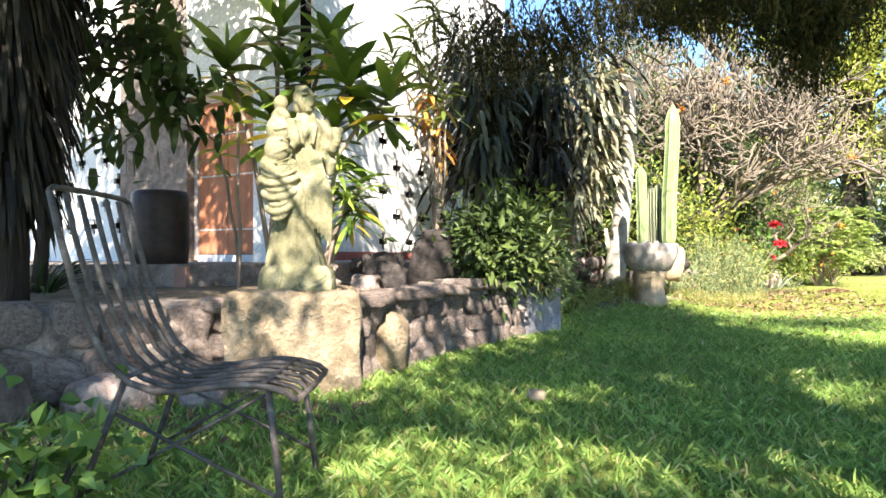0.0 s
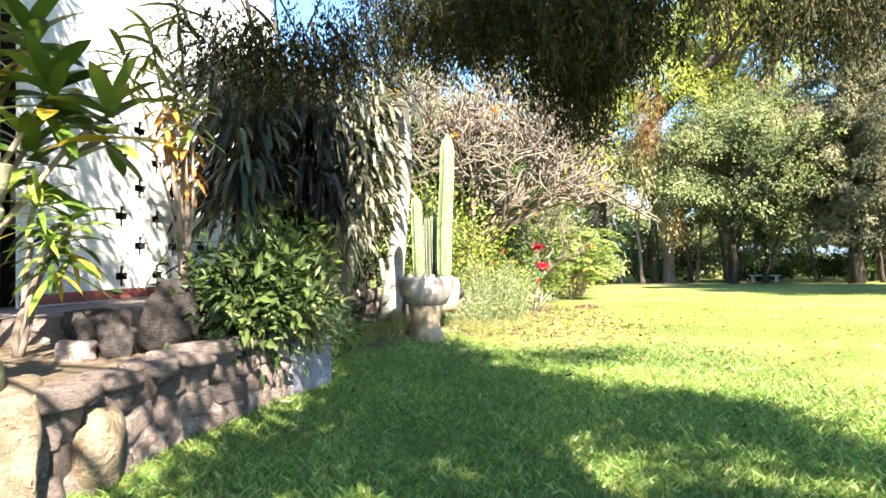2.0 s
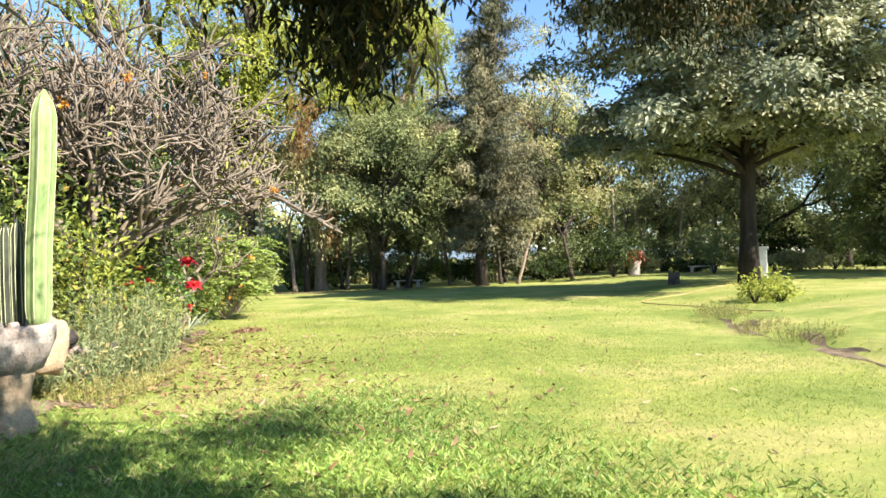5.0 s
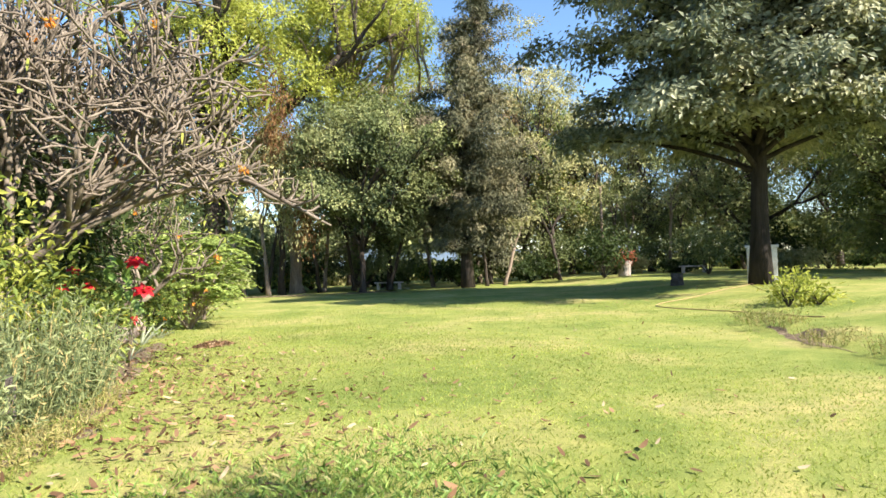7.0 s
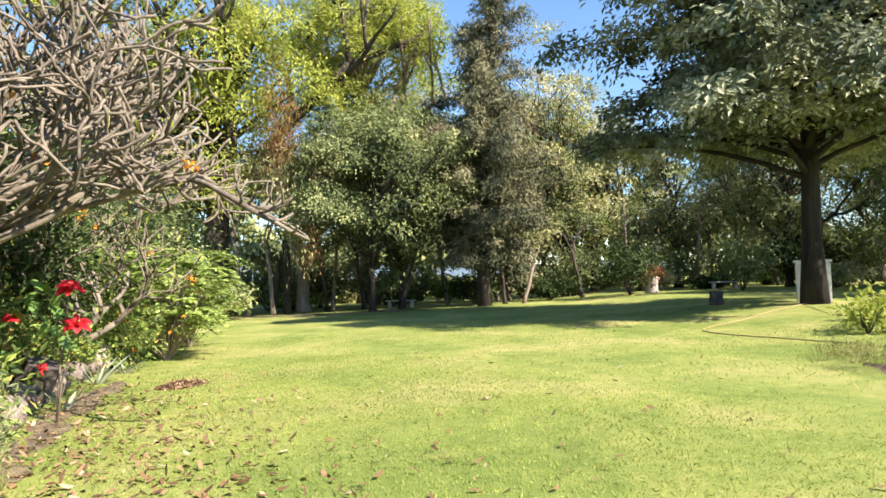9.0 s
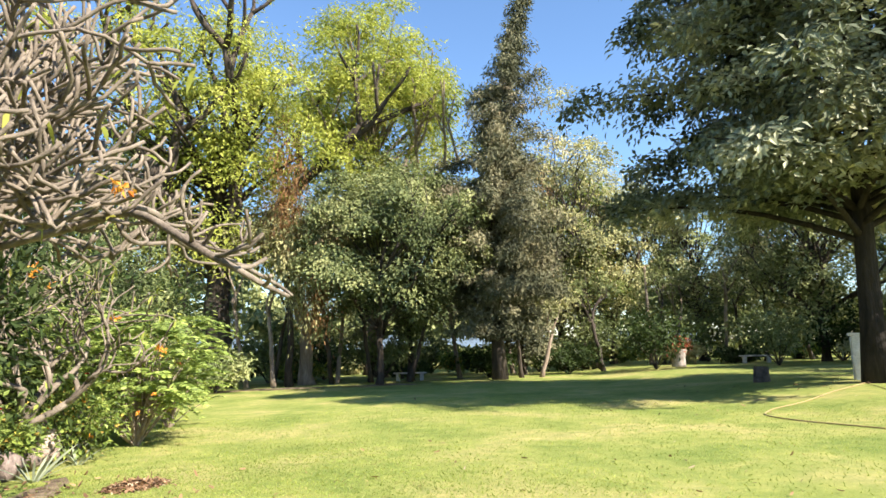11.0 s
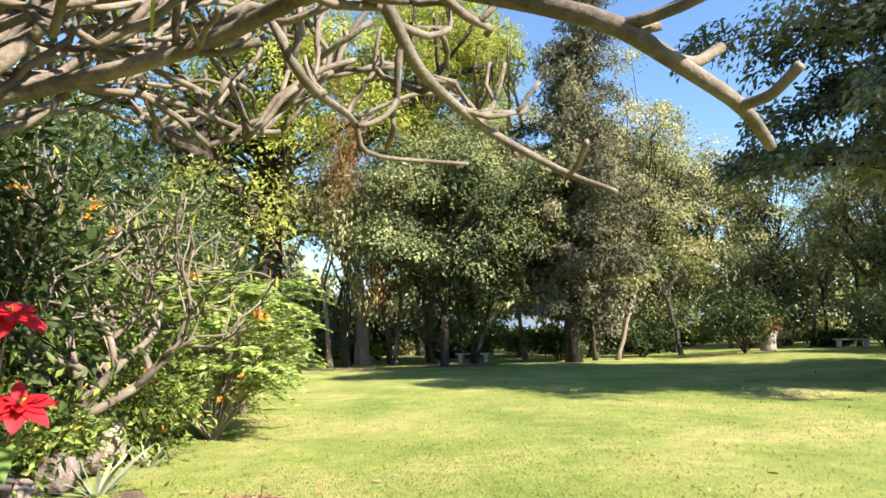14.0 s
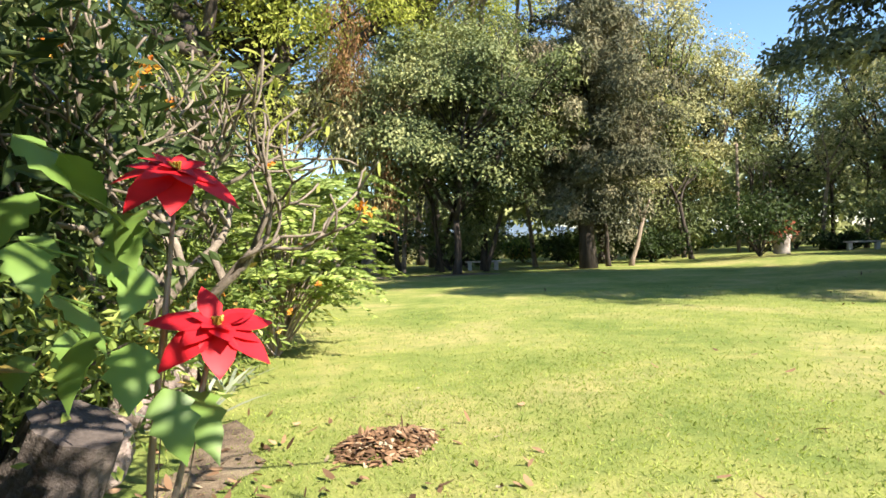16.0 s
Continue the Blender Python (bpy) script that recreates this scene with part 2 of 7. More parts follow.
M["lf_poin"] = leaf_mat("lf_poin", (0.07, 0.15, 0.035), (0.13, 0.245, 0.06), (0.22, 0.35, 0.1), rough=0.42, thin=0.25, patch=3.0)
M["lf_bed"] = leaf_mat("lf_bed", (0.02, 0.04, 0.013), (0.048, 0.085, 0.026), (0.11, 0.165, 0.052), rough=0.5, thin=0.15)
M["lf_urn"] = leaf_mat("lf_urn", (0.3, 0.07, 0.05), (0.42, 0.12, 0.08), (0.5, 0.2, 0.12), rough=0.6)
M["lf_dry"] = leaf_mat("lf_dry", (0.097, 0.059, 0.038), (0.206, 0.130, 0.081), (0.335, 0.227, 0.151), (0.454, 0.367, 0.270), 0.92, 0.8, 0.15)
M["lf_orange"] = leaf_mat("lf_orange", (0.45, 0.16, 0.03), (0.55, 0.25, 0.06), (0.5, 0.35, 0.09), rough=0.6)
M["fl_red"] = leaf_mat("fl_red", (0.45, 0.008, 0.02), (0.62, 0.015, 0.03), (0.75, 0.04, 0.06), rough=0.5, thin=0.3, patch=6.0)
M["fl_orange"] = leaf_mat("fl_orange", (0.7, 0.2, 0.03), (0.75, 0.3, 0.04), (0.8, 0.45, 0.08), rough=0.5)
M["fl_yellow"] = leaf_mat("fl_yellow", (0.6, 0.45, 0.05), (0.7, 0.55, 0.08), (0.75, 0.6, 0.12), rough=0.5)
M["grass"] = leaf_mat("grass", (0.25, 0.32, 0.08), (0.33, 0.4, 0.105), (0.41, 0.46, 0.14), (0.46, 0.41, 0.2), 0.95, 0.6, 0.5, 0.5)
# greener copy of grass: the look of shaded lawn put into its colour
M["grass_shaded"] = leaf_mat("grass_shaded", (0.11, 0.2, 0.05), (0.26, 0.4, 0.105), (0.42, 0.55, 0.17), (0.55, 0.5, 0.25), 0.95, 0.45, 0.35, 0.5)
M["grass_dry"] = leaf_mat("grass_dry", (0.2, 0.2, 0.07), (0.36, 0.32, 0.14), (0.48, 0.42, 0.22), (0.18, 0.25, 0.05), 0.8, 0.6, 0.3)


def lawn_mat():
    m, t, b, out = nodes_of("lawn")
    n1 = noise_of(t, 0.35, 4.0, 0.6, 0.5)
    n2 = noise_of(t, 3.0, 6.0, 0.7)
    n3 = noise_of(t, 55.0, 4.0, 0.7)
    c = ramp(t, [(0.36, (0.175, 0.22, 0.06)), (0.5, (0.255, 0.28, 0.085)), (0.66, (0.36, 0.325, 0.14))], n1)
    c = blend(t, c, ramp(t, [(0.35, (0.72, 0.8, 0.7)), (0.7, (1.2, 1.12, 1.1))], n2), 1.0, "MULTIPLY")
    c = blend(t, c, ramp(t, [(0.3, (0.74, 0.77, 0.72)), (0.7, (1.2, 1.18, 1.16))], n3), 1.0, "MULTIPLY")
    t.links.new(c, b.inputs["Base Color"])
    b.inputs["Roughness"].default_value = 0.9
    b.inputs["Specular IOR Level"].default_value = 0.1
    relief(t, n3, 0.6, 0.03, b)
    return m


M["lawn"] = lawn_mat()


# ---------------------------------------------------------------- mesh tools
def smooth01(a, b, x):
    t = np.clip((x - a) / (b - a), 0, 1)
    return t * t * (3 - 2 * t)


BORDER = [(-0.6, 7.2), (0.6, 8.6), (2.3, 10.4), (3.6, 13.0), (4.7, 16.0), (5.9, 19.0), (7.2, 21.5), (9.2, 24.5), (12.0, 31.0), (15.0, 44.0)]


def border_side(x, y):
    """How far a place lies inside the planted border, which runs along one side of the lawn."""
    bx, by = np.array(BORDER).T
    edge = np.interp(y, by, bx)
    return np.where((y > 7.2) & (y < 44), edge - x, -1.0)


def land(x, y):
    """Height of the lawn: it falls gently away, and rises by a low bank on one side."""
    x, y = np.asarray(x, float), np.asarray(y, float)
    s = (x - 10.9) * 0.774 - (y - 5.3) * 0.634
    u = (x - 10.9) * 0.634 + (y - 5.3) * 0.774
    return (-0.010 * np.maximum(0, np.minimum(y, 90) - 12) + 0.18 * smooth01(0, 0.3, s) * (1 - smooth01(4.5, 8, u))
            + 0.3 * smooth01(0, 6, s) + 0.14 * smooth01(0.0, 1.6, border_side(x, y)) + 0.34 * np.exp(-((x - 1.0) ** 2 + (y - 9.3) ** 2) / 1.3)
            + 0.012 * np.sin(x * 1.7 + 0.4 * y) * np.sin(y * 1.3))


class Geo:
    """Gathers vertices and faces, then becomes one mesh object."""

    def __init__(self):
        self.v, self.f, self.n = [], [], 0

    def add(self, verts, faces):
        verts = np.asarray(verts, float).reshape(-1, 3)
        faces = np.asarray(faces, int)
        self.v.append(verts)
        self.f.append(faces + self.n)
        self.n += len(verts)
        return self

    def mesh(self, name, mat, smooth=False):
        me = bpy.data.meshes.new(name)
        v = np.concatenate(self.v)
        widths = {f.shape[1] for f in self.f}
        if len(widths) == 1:
            me.from_pydata(v, [], np.concatenate(self.f))
        else:
            me.from_pydata(v, [], [tuple(r) for f in self.f for r in f.tolist()])
        me.update()
        if smooth:
            me.polygons.foreach_set("use_smooth", [True] * len(me.polygons))
        if mat is not None:
            me.materials.append(mat)
        return me

    def ob(self, name, mat, parent=None, label="", smooth=False):
        o = new(name, self.mesh(name, mat, smooth))
        if parent is not None:
            o.parent = parent
        if label:
            tagged(o, label)
        return o


def part(name, bm, mat, parent=None, label="", smooth=False):
    me = bpy.data.meshes.new(name)
    bm.to_mesh(me)
    bm.free()
    if smooth:
        me.polygons.foreach_set("use_smooth", [True] * len(me.polygons))
    me.materials.append(mat)
    o = new(name, me)
    if parent is not None:
        o.parent = parent
    if label:
        tagged(o, label)
    return o


def thing(name, label, category, at=(0, 0, 0), rz=0.0, group="", kind=""):
    o = new(name)
    o.matrix_world = pose(at[0], at[1], at[2], 0, 0, rz)
    o.empty_display_size = 0.1
    return tagged(o, label, category, group, kind)


def tube(points, radii, sides=8, cap=True):
    p = np.asarray(points, float)
    n = len(p)
    radii = np.broadcast_to(np.asarray(radii, float), (n,))
    tan = np.gradient(p, axis=0)
    tan /= np.linalg.norm(tan, axis=1)[:, None] + 1e-9
    ref = np.array([0.0, 0.0, 1.0]) if abs(tan[0][2]) < 0.9 else np.array([1.0, 0.0, 0.0])
    v = []
    a = np.arange(sides) * 2 * math.pi / sides
    u = np.cross(tan[0], ref)
    u /= np.linalg.norm(u)
    for k in range(n):
        u = u - tan[k] * np.dot(u, tan[k])
        u /= np.linalg.norm(u) + 1e-9
        w = np.cross(tan[k], u)
        v.append(p[k] + radii[k] * (np.cos(a)[:, None] * u + np.sin(a)[:, None] * w))
    v = np.concatenate(v)
    k, s = np.meshgrid(np.arange(n - 1), np.arange(sides), indexing="ij")
    k, s = k.ravel(), s.ravel()
    s2 = (s + 1) % sides
    f = np.stack([k * sides + s, k * sides + s2, (k + 1) * sides + s2, (k + 1) * sides + s], 1)
    if cap:
        c0, c1 = len(v), len(v) + 1
        v = np.concatenate([v, p[:1], p[-1:]])
        s = np.arange(0, sides, 2)
        f = np.concatenate([f, np.stack([np.full_like(s, c0), (s + 2) % sides, s + 1, s], 1),
                            np.stack([np.full_like(s, c1), (n - 1) * sides + s, (n - 1) * sides + s + 1, (n - 1) * sides + (s + 2) % sides], 1)])
    return v, f


def unit(d):
    d = np.asarray(d, float)
    return d / (np.linalg.norm(d, axis=-1, keepdims=True) + 1e-9)


def rand_dirs(n, r=rng):
    return unit(r.normal(size=(n, 3)))


def leaves(pos, direc, length, width, fold=0.25, r=rng, face=None):
    """One folded blade of two faces at each place."""
    pos, direc = np.asarray(pos, float), unit(direc)
    n = len(pos)
    length = np.broadcast_to(np.asarray(length, float), (n,))[:, None]
    width = np.broadcast_to(np.asarray(width, float), (n,))[:, None]
    side = unit(np.cross(direc, r.normal(size=(n, 3)) if face is None else face))
    up = np.cross(side, direc)
    mid = pos + direc * length * 0.45
    v = np.stack([pos, mid + side * width * 0.5 + up * width * fold, pos + direc * length, mid - side * width * 0.5 + up * width * fold], 1).reshape(-1, 3)
    k = np.arange(n)[:, None] * 4
    return v, np.concatenate([k + [[0, 1, 2]], k + [[0, 2, 3]]])


def straps(pos, direc, length, width, droop=0.8, segs=4, tip=0.15, side=None, r=rng):
    """Long blades that bend down under their weight."""
    pos, d = np.asarray(pos, float), unit(direc)
    n = len(pos)
    length = np.broadcast_to(np.asarray(length, float), (n,))[:, None]
    width = np.broadcast_to(np.asarray(width, float), (n,))[:, None]
    droop = np.broadcast_to(np.asarray(droop, float), (n,))[:, None]
    if side is None:
        side = unit(np.cross(d, [0, 0, 1.0]) + r.normal(size=(n, 3)) * 0.25)
    p, rows = pos.copy(), []
    down = np.array([0, 0, -1.0])
    for k in range(segs + 1):
        f = k / segs
        w = width * (0.55 + 0.9 * f - 1.45 * f ** 3) if tip < 0.5 else width * (1 - (1 - tip) * f)
        w = np.maximum(w, width * 0.04)
        rows.append(np.stack([p - side * w * 0.5, p + side * w * 0.5], 1))
        d = unit(d + down * droop / segs)
        p = p + d * length / segs
    v = np.stack(rows, 1).reshape(-1, 3)
    per = (segs + 1) * 2
    base = np.arange(n)[:, None] * per
    f = np.concatenate([base + [[2 * k, 2 * k + 1, 2 * k + 3, 2 * k + 2]] for k in range(segs)])
    return v, f


def grow(start, direc, length, radius, depth, r, kids=(2, 4), spread=0.7, lift=0.15, shrink=0.68, wobble=0.16, steps=4, out=None, tips=None, least=0.006, floor=-9.0):
    """A limb that bends, thins and forks. Returns the limbs as (points, radii) and the tips with their directions."""
    if out is None:
        out, tips = [], []
    d = unit(np.asarray(direc, float))
    pts, p = [np.asarray(start, float)], np.asarray(start, float)
    for k in range(steps):
        d = unit(d + r.normal(size=3) * wobble + np.array([0, 0, lift]))
        if p[2] < floor and d[2] < 0.35:
            d = unit(np.array([d[0], d[1], 0.5 + 0.3 * abs(d[2])]))
        p = p + d * length / steps
        pts.append(p)
    out.append((np.array(pts), np.linspace(radius, max(radius * 0.62, least), steps + 1)))
    if depth <= 0:
        tips.append((p, d))
        return out, tips
    for k in range(r.integers(kids[0], kids[1])):
        f = r.uniform(0.55, 1.0) if k else 1.0
        at = pts[int(round(f * steps))]
        side = unit(np.cross(d, r.normal(size=3)))
        nd = unit(d + side * spread * r.uniform(0.6, 1.2))
        grow(at, nd, length * shrink * r.uniform(0.8, 1.15), max(radius * 0.6, least), depth - 1, r, kids, spread, lift, shrink, wobble, steps, out, tips, least, floor)
    return out, tips


def limbs(geo, out, sides=7):
    for pts, rad in out:
        geo.add(*tube(pts, rad, sides if rad[0] > 0.02 else 5))


def clump(geo, centres, count, radius, length, width, r, flat=0.7, down=0.2, outward=1.0):
    """Leaves in loose tufts round the centres."""
    c = np.asarray(centres, float)
    n = len(c) * count
    off = r.normal(size=(n, 3)) * np.array([1, 1, flat]) * 0.5
    rad = np.repeat(np.broadcast_to(np.asarray(radius, float), (len(c),)), count)[:, None]
    pos = np.repeat(c, count, 0) + off * rad
    d = unit(off * outward + r.normal(size=(n, 3)) * 0.6 + np.array([0, 0, -down]))
    geo.add(*leaves(pos, d, length * r.uniform(0.7, 1.3, n), width * r.uniform(0.7, 1.3, n), r=r, face=unit(off) + np.array([0, 0, 0.6]) + r.normal(size=(n, 3)) * 0.45))


def boughs(geo, centres, count, radius, length, width, r, flat=0.7, down=0.3):
    """Rounded boughs: leaves overlap like shingles on the outside of each, so that it is lit above and dark below."""
    c = np.asarray(centres, float)
    n = len(c) * count
    u = rand_dirs(n, r)
    u[:, 2] = np.where(u[:, 2] < -0.3, -0.5 * u[:, 2], u[:, 2])
    u = unit(u)
    rad = np.repeat(np.broadcast_to(np.asarray(radius, float), (len(c),)), count)[:, None]
    lump = 0.72 + 0.28 * np.sin(u[:, :1] * 7 + np.repeat(np.arange(len(c)), count)[:, None]) * np.sin(u[:, 1:2] * 6 + 1.3)
    pos = np.repeat(c, count, 0) + u * np.array([1, 1, flat]) * rad * lump * r.uniform(0.7, 1.08, (n, 1))
    d = unit(np.cross(u, r.normal(size=(n, 3))) + u * 0.35 + np.array([0, 0, -down]))
    geo.add(*leaves(pos, d, length * r.uniform(0.65, 1.35, n), width * r.uniform(0.7, 1.3, n), r=r, face=u + r.normal(size=(n, 3)) * 0.35))


def plates(geo, centres, count, radius, length, width, r, middle=(0, 0, 0), droop=0.35, tilt=0.75):
    """Flat drooping fans of leaves, lit on top and dark below, tipped outward from the crown's middle."""
    c = np.asarray(centres, float)
    n = len(c) * count
    away = unit((c - np.asarray(middle, float)) * np.array([1, 1, 0.4]))
    nrm = unit(np.array([0, 0, 1.0]) + away * tilt + r.normal(size=c.shape) * 0.22)
    ux = unit(np.cross(nrm, r.normal(size=c.shape)))
    uy = np.cross(nrm, ux)
    rad = np.broadcast_to(np.asarray(radius, float), (len(c),))
    nrm, ux, uy, rad = (np.repeat(q, count, 0) for q in (nrm, ux, uy, rad))
    a, q = r.uniform(0, 2 * math.pi, n), np.sqrt(r.uniform(size=n))
    q = q * (0.75 + 0.25 * np.sin(a * 3 + np.repeat(r.uniform(0, 6, len(c)), count)))
    d = ux * np.cos(a)[:, None] + uy * np.sin(a)[:, None]
    pos = np.repeat(c, count, 0) + d * (q * rad)[:, None] - nrm * (droop * q * q * rad)[:, None] + r.normal(size=(n, 3)) * (0.15 * rad)[:, None]
    geo.add(*leaves(pos, d + r.normal(size=(n, 3)) * 0.5 - np.array([0, 0, 0.35]), length * r.uniform(0.65, 1.35, n), width * r.uniform(0.7, 1.3, n), r=r, face=nrm + r.normal(size=(n, 3)) * 0.28))


def rock_mesh(name, size, mat, seed, rough=0.25, cuts=2, q=0.7):
    bm = bmesh.new()
    bmesh.ops.create_icosphere(bm, subdivisions=cuts, radius=1.0)
    off = Vector((seed * 3.7, seed * 1.3, seed * 2.1))
    for v in bm.verts:
        k = 1 + rough * (noise.noise(v.co * 1.3 + off) * 1.2 + 0.45 * noise.noise(v.co * 3.1 + off))
        c = v.co * k
        v.co = Vector((math.copysign(abs(c.x) ** q, c.x) * size[0], math.copysign(abs(c.y) ** q, c.y) * size[1], math.copysign(abs(c.z) ** q, c.z) * size[2]))
    me = bpy.data.meshes.new(name)
    bm.to_mesh(me)
    bm.free()
    me.polygons.foreach_set("use_smooth", [True] * len(me.polygons))
    me.materials.append(mat)
    return me


def box(bm, x0, x1, y0, y1, z0, z1, bevel=0.0):
    r = bmesh.ops.create_cube(bm, size=1.0, matrix=Matrix.LocRotScale(((x0 + x1) / 2, (y0 + y1) / 2, (z0 + z1) / 2), None, (x1 - x0, y1 - y0, z1 - z0)))
    if bevel:
        e = list({e for v in r["verts"] for e in v.link_edges})
        bmesh.ops.bevel(bm, geom=e, offset=bevel, segments=2, affect="EDGES")
    return bm


def lathe(profile, sides=28, jitter=0.0, r=rng):
    prof = np.asarray(profile, float)
    a = np.arange(sides) * 2 * math.pi / sides
    v = np.stack([prof[:, None, 0] * np.cos(a), prof[:, None, 0] * np.sin(a), np.repeat(prof[:, 1:2], sides, 1)], 2).reshape(-1, 3)
    if jitter:
        v = v + r.normal(size=v.shape) * jitter
    k, s = np.meshgrid(np.arange(len(prof) - 1), np.arange(sides), indexing="ij")
    k, s = k.ravel(), s.ravel()
    s2 = (s + 1) % sides
    return v, np.stack([k * sides + s, k * sides + s2, (k + 1) * sides + s2, (k + 1) * sides + s], 1)


# ---------------------------------------------------------------- ground
def make_ground():
    near = np.concatenate([np.linspace(-400, -30, 12), np.arange(-24, 60.1, 0.5), np.linspace(66, 420, 14)])
    xs = near
    ys = np.concatenate([np.linspace(-400, -30, 12), np.arange(-24, 70.1, 0.5), np.linspace(76, 420, 14)])
    gx, gy = np.meshgrid(xs, ys, indexing="ij")
    v = np.stack([gx, gy, land(gx, gy)], 2).reshape(-1, 3)
    nx, ny = len(xs), len(ys)
    i, j = np.meshgrid(np.arange(nx - 1), np.arange(ny - 1), indexing="ij")
    i, j = i.ravel(), j.ravel()
    f = np.stack([i * ny + j, (i + 1) * ny + j, (i + 1) * ny + j + 1, i * ny + j + 1], 1)
    o = Geo().add(v, f).ob("ground", M["lawn"], smooth=True)
    tagged(o, "mown green lawn with dry straw-coloured patches", "lawn", kind="structure")


make_ground()


def make_hill():
    xs = np.linspace(-260, 420, 60)
    top = 14 + 7 * np.sin(xs * 0.013) + 3 * np.sin(xs * 0.05 + 1)
    far = 330 - 0.25 * xs
    v = np.concatenate([np.stack([xs, far, np.full_like(xs, -6)], 1), np.stack([xs, far + 40, top], 1), np.stack([xs, far + 120, np.full_like(xs, -6)], 1)])
    k = np.arange(59)
    f = np.concatenate([np.stack([k, k + 1, k + 61, k + 60], 1), np.stack([k + 60, k + 61, k + 121, k + 120], 1)])
    tagged(Geo().add(v, f).ob("backdrop", M["hill_haze"], smooth=True), "distant hills with haze put into their blue-grey colour", "hills", kind="structure")


make_hill()


# ---------------------------------------------------------------- far and big trees
def tree(name, at, label, height, trunk_r, mat_leaf, seed, bark="bark", fork=0.35, spread=0.75, first=None, depth=3, kids=(2, 4), per=60, tuft=1.0, leaf=0.22, leaf_w=0.09,
         flat=0.7, lift=0.12, lean=(0, 0), down=0.3, group="", main=3, length=None, shrink=0.72, category="tree", wobble=0.14, sides=9, fill=None):
    r = np.random.default_rng(seed)
    z = float(land(*at)) - 0.1
    t = thing(name, label, category, (at[0], at[1], z), group=group)
    wood, crown = Geo(), Geo()
    hf = height * fork
    n = 6
    pts = np.stack([np.linspace(0, lean[0] * hf, n) + r.normal(size=n) * 0.05 * trunk_r * 4, np.linspace(0, lean[1] * hf, n) + r.normal(size=n) * 0.05 * trunk_r * 4, np.linspace(0, hf, n)], 1)
    rad = np.linspace(trunk_r, trunk_r * 0.72, n)
    rad[0] *= 1.35
    wood.add(*tube(pts, rad, sides + 3))
    tips, out = [], []
    for k in range(main):
        a = 2 * math.pi * (k + r.uniform(-0.25, 0.25)) / main
        d = np.array([math.cos(a) * spread, math.sin(a) * spread, 1.0])
        start = pts[-1] if k % 2 == 0 else pts[-2] * 0.5 + pts[-1] * 0.5
        grow(start, d, length or height * 0.3, trunk_r * 0.6, depth, r, kids, spread, lift, shrink, wobble, 4, out, tips, 0.012)
    limbs(wood, out, sides)
    c = np.array([p for p, d in tips])
    extra = np.array([pts_[2] for pts_, ra in out if ra[0] < trunk_r * 0.3])
    if len(extra):
        c = np.concatenate([c, extra[::3]])
    (boughs if fill else clump)(crown, c, per, tuft * r.uniform(0.55, 0.95, len(c)) * (0.75 if fill else 1.0), leaf, leaf_w, r, flat, down)
    if fill:
        # boughs in between, in an uneven round of clumps
        cz, rx, rz, m, q = fill
        u = rand_dirs(m * 2, r) * (r.uniform(0.25, 1.0, m * 2) ** 0.45)[:, None]
        u *= np.array([1 + 0.75 * noise.noise(Vector(p) * 1.6 + Vector((seed, 0, 0))) for p in unit(u)])[:, None]
        u = u[[noise.noise(Vector(p) * 2.6 + Vector((0, seed, 0))) > -0.12 for p in u]][:m]
        b = u * np.array([rx, rx, rz]) + np.array([pts[-1][0], pts[-1][1], cz])
        b[:, 2] = np.maximum(b[:, 2], 0.5)
        plates(crown, b, q, tuft * r.uniform(0.55, 1.0, len(b)), leaf * 0.85, leaf_w * 1.2, r, (pts[-1][0], pts[-1][1], cz))
        for p in b[::3]:
            s = np.array([pts[-1][0], pts[-1][1], max(hf * 0.8, min(p[2] - 0.8, hf + (p[2] - hf) * 0.5))])
            wood.add(*tube(np.array([s, (s + p) / 2 + [0, 0, 0.25], p]), [trunk_r * 0.22, trunk_r * 0.12, 0.012], 5, False))
    wood.ob("trunk", M[bark], t, smooth=True)
    crown.ob("crown", M[mat_leaf], t)
    return t


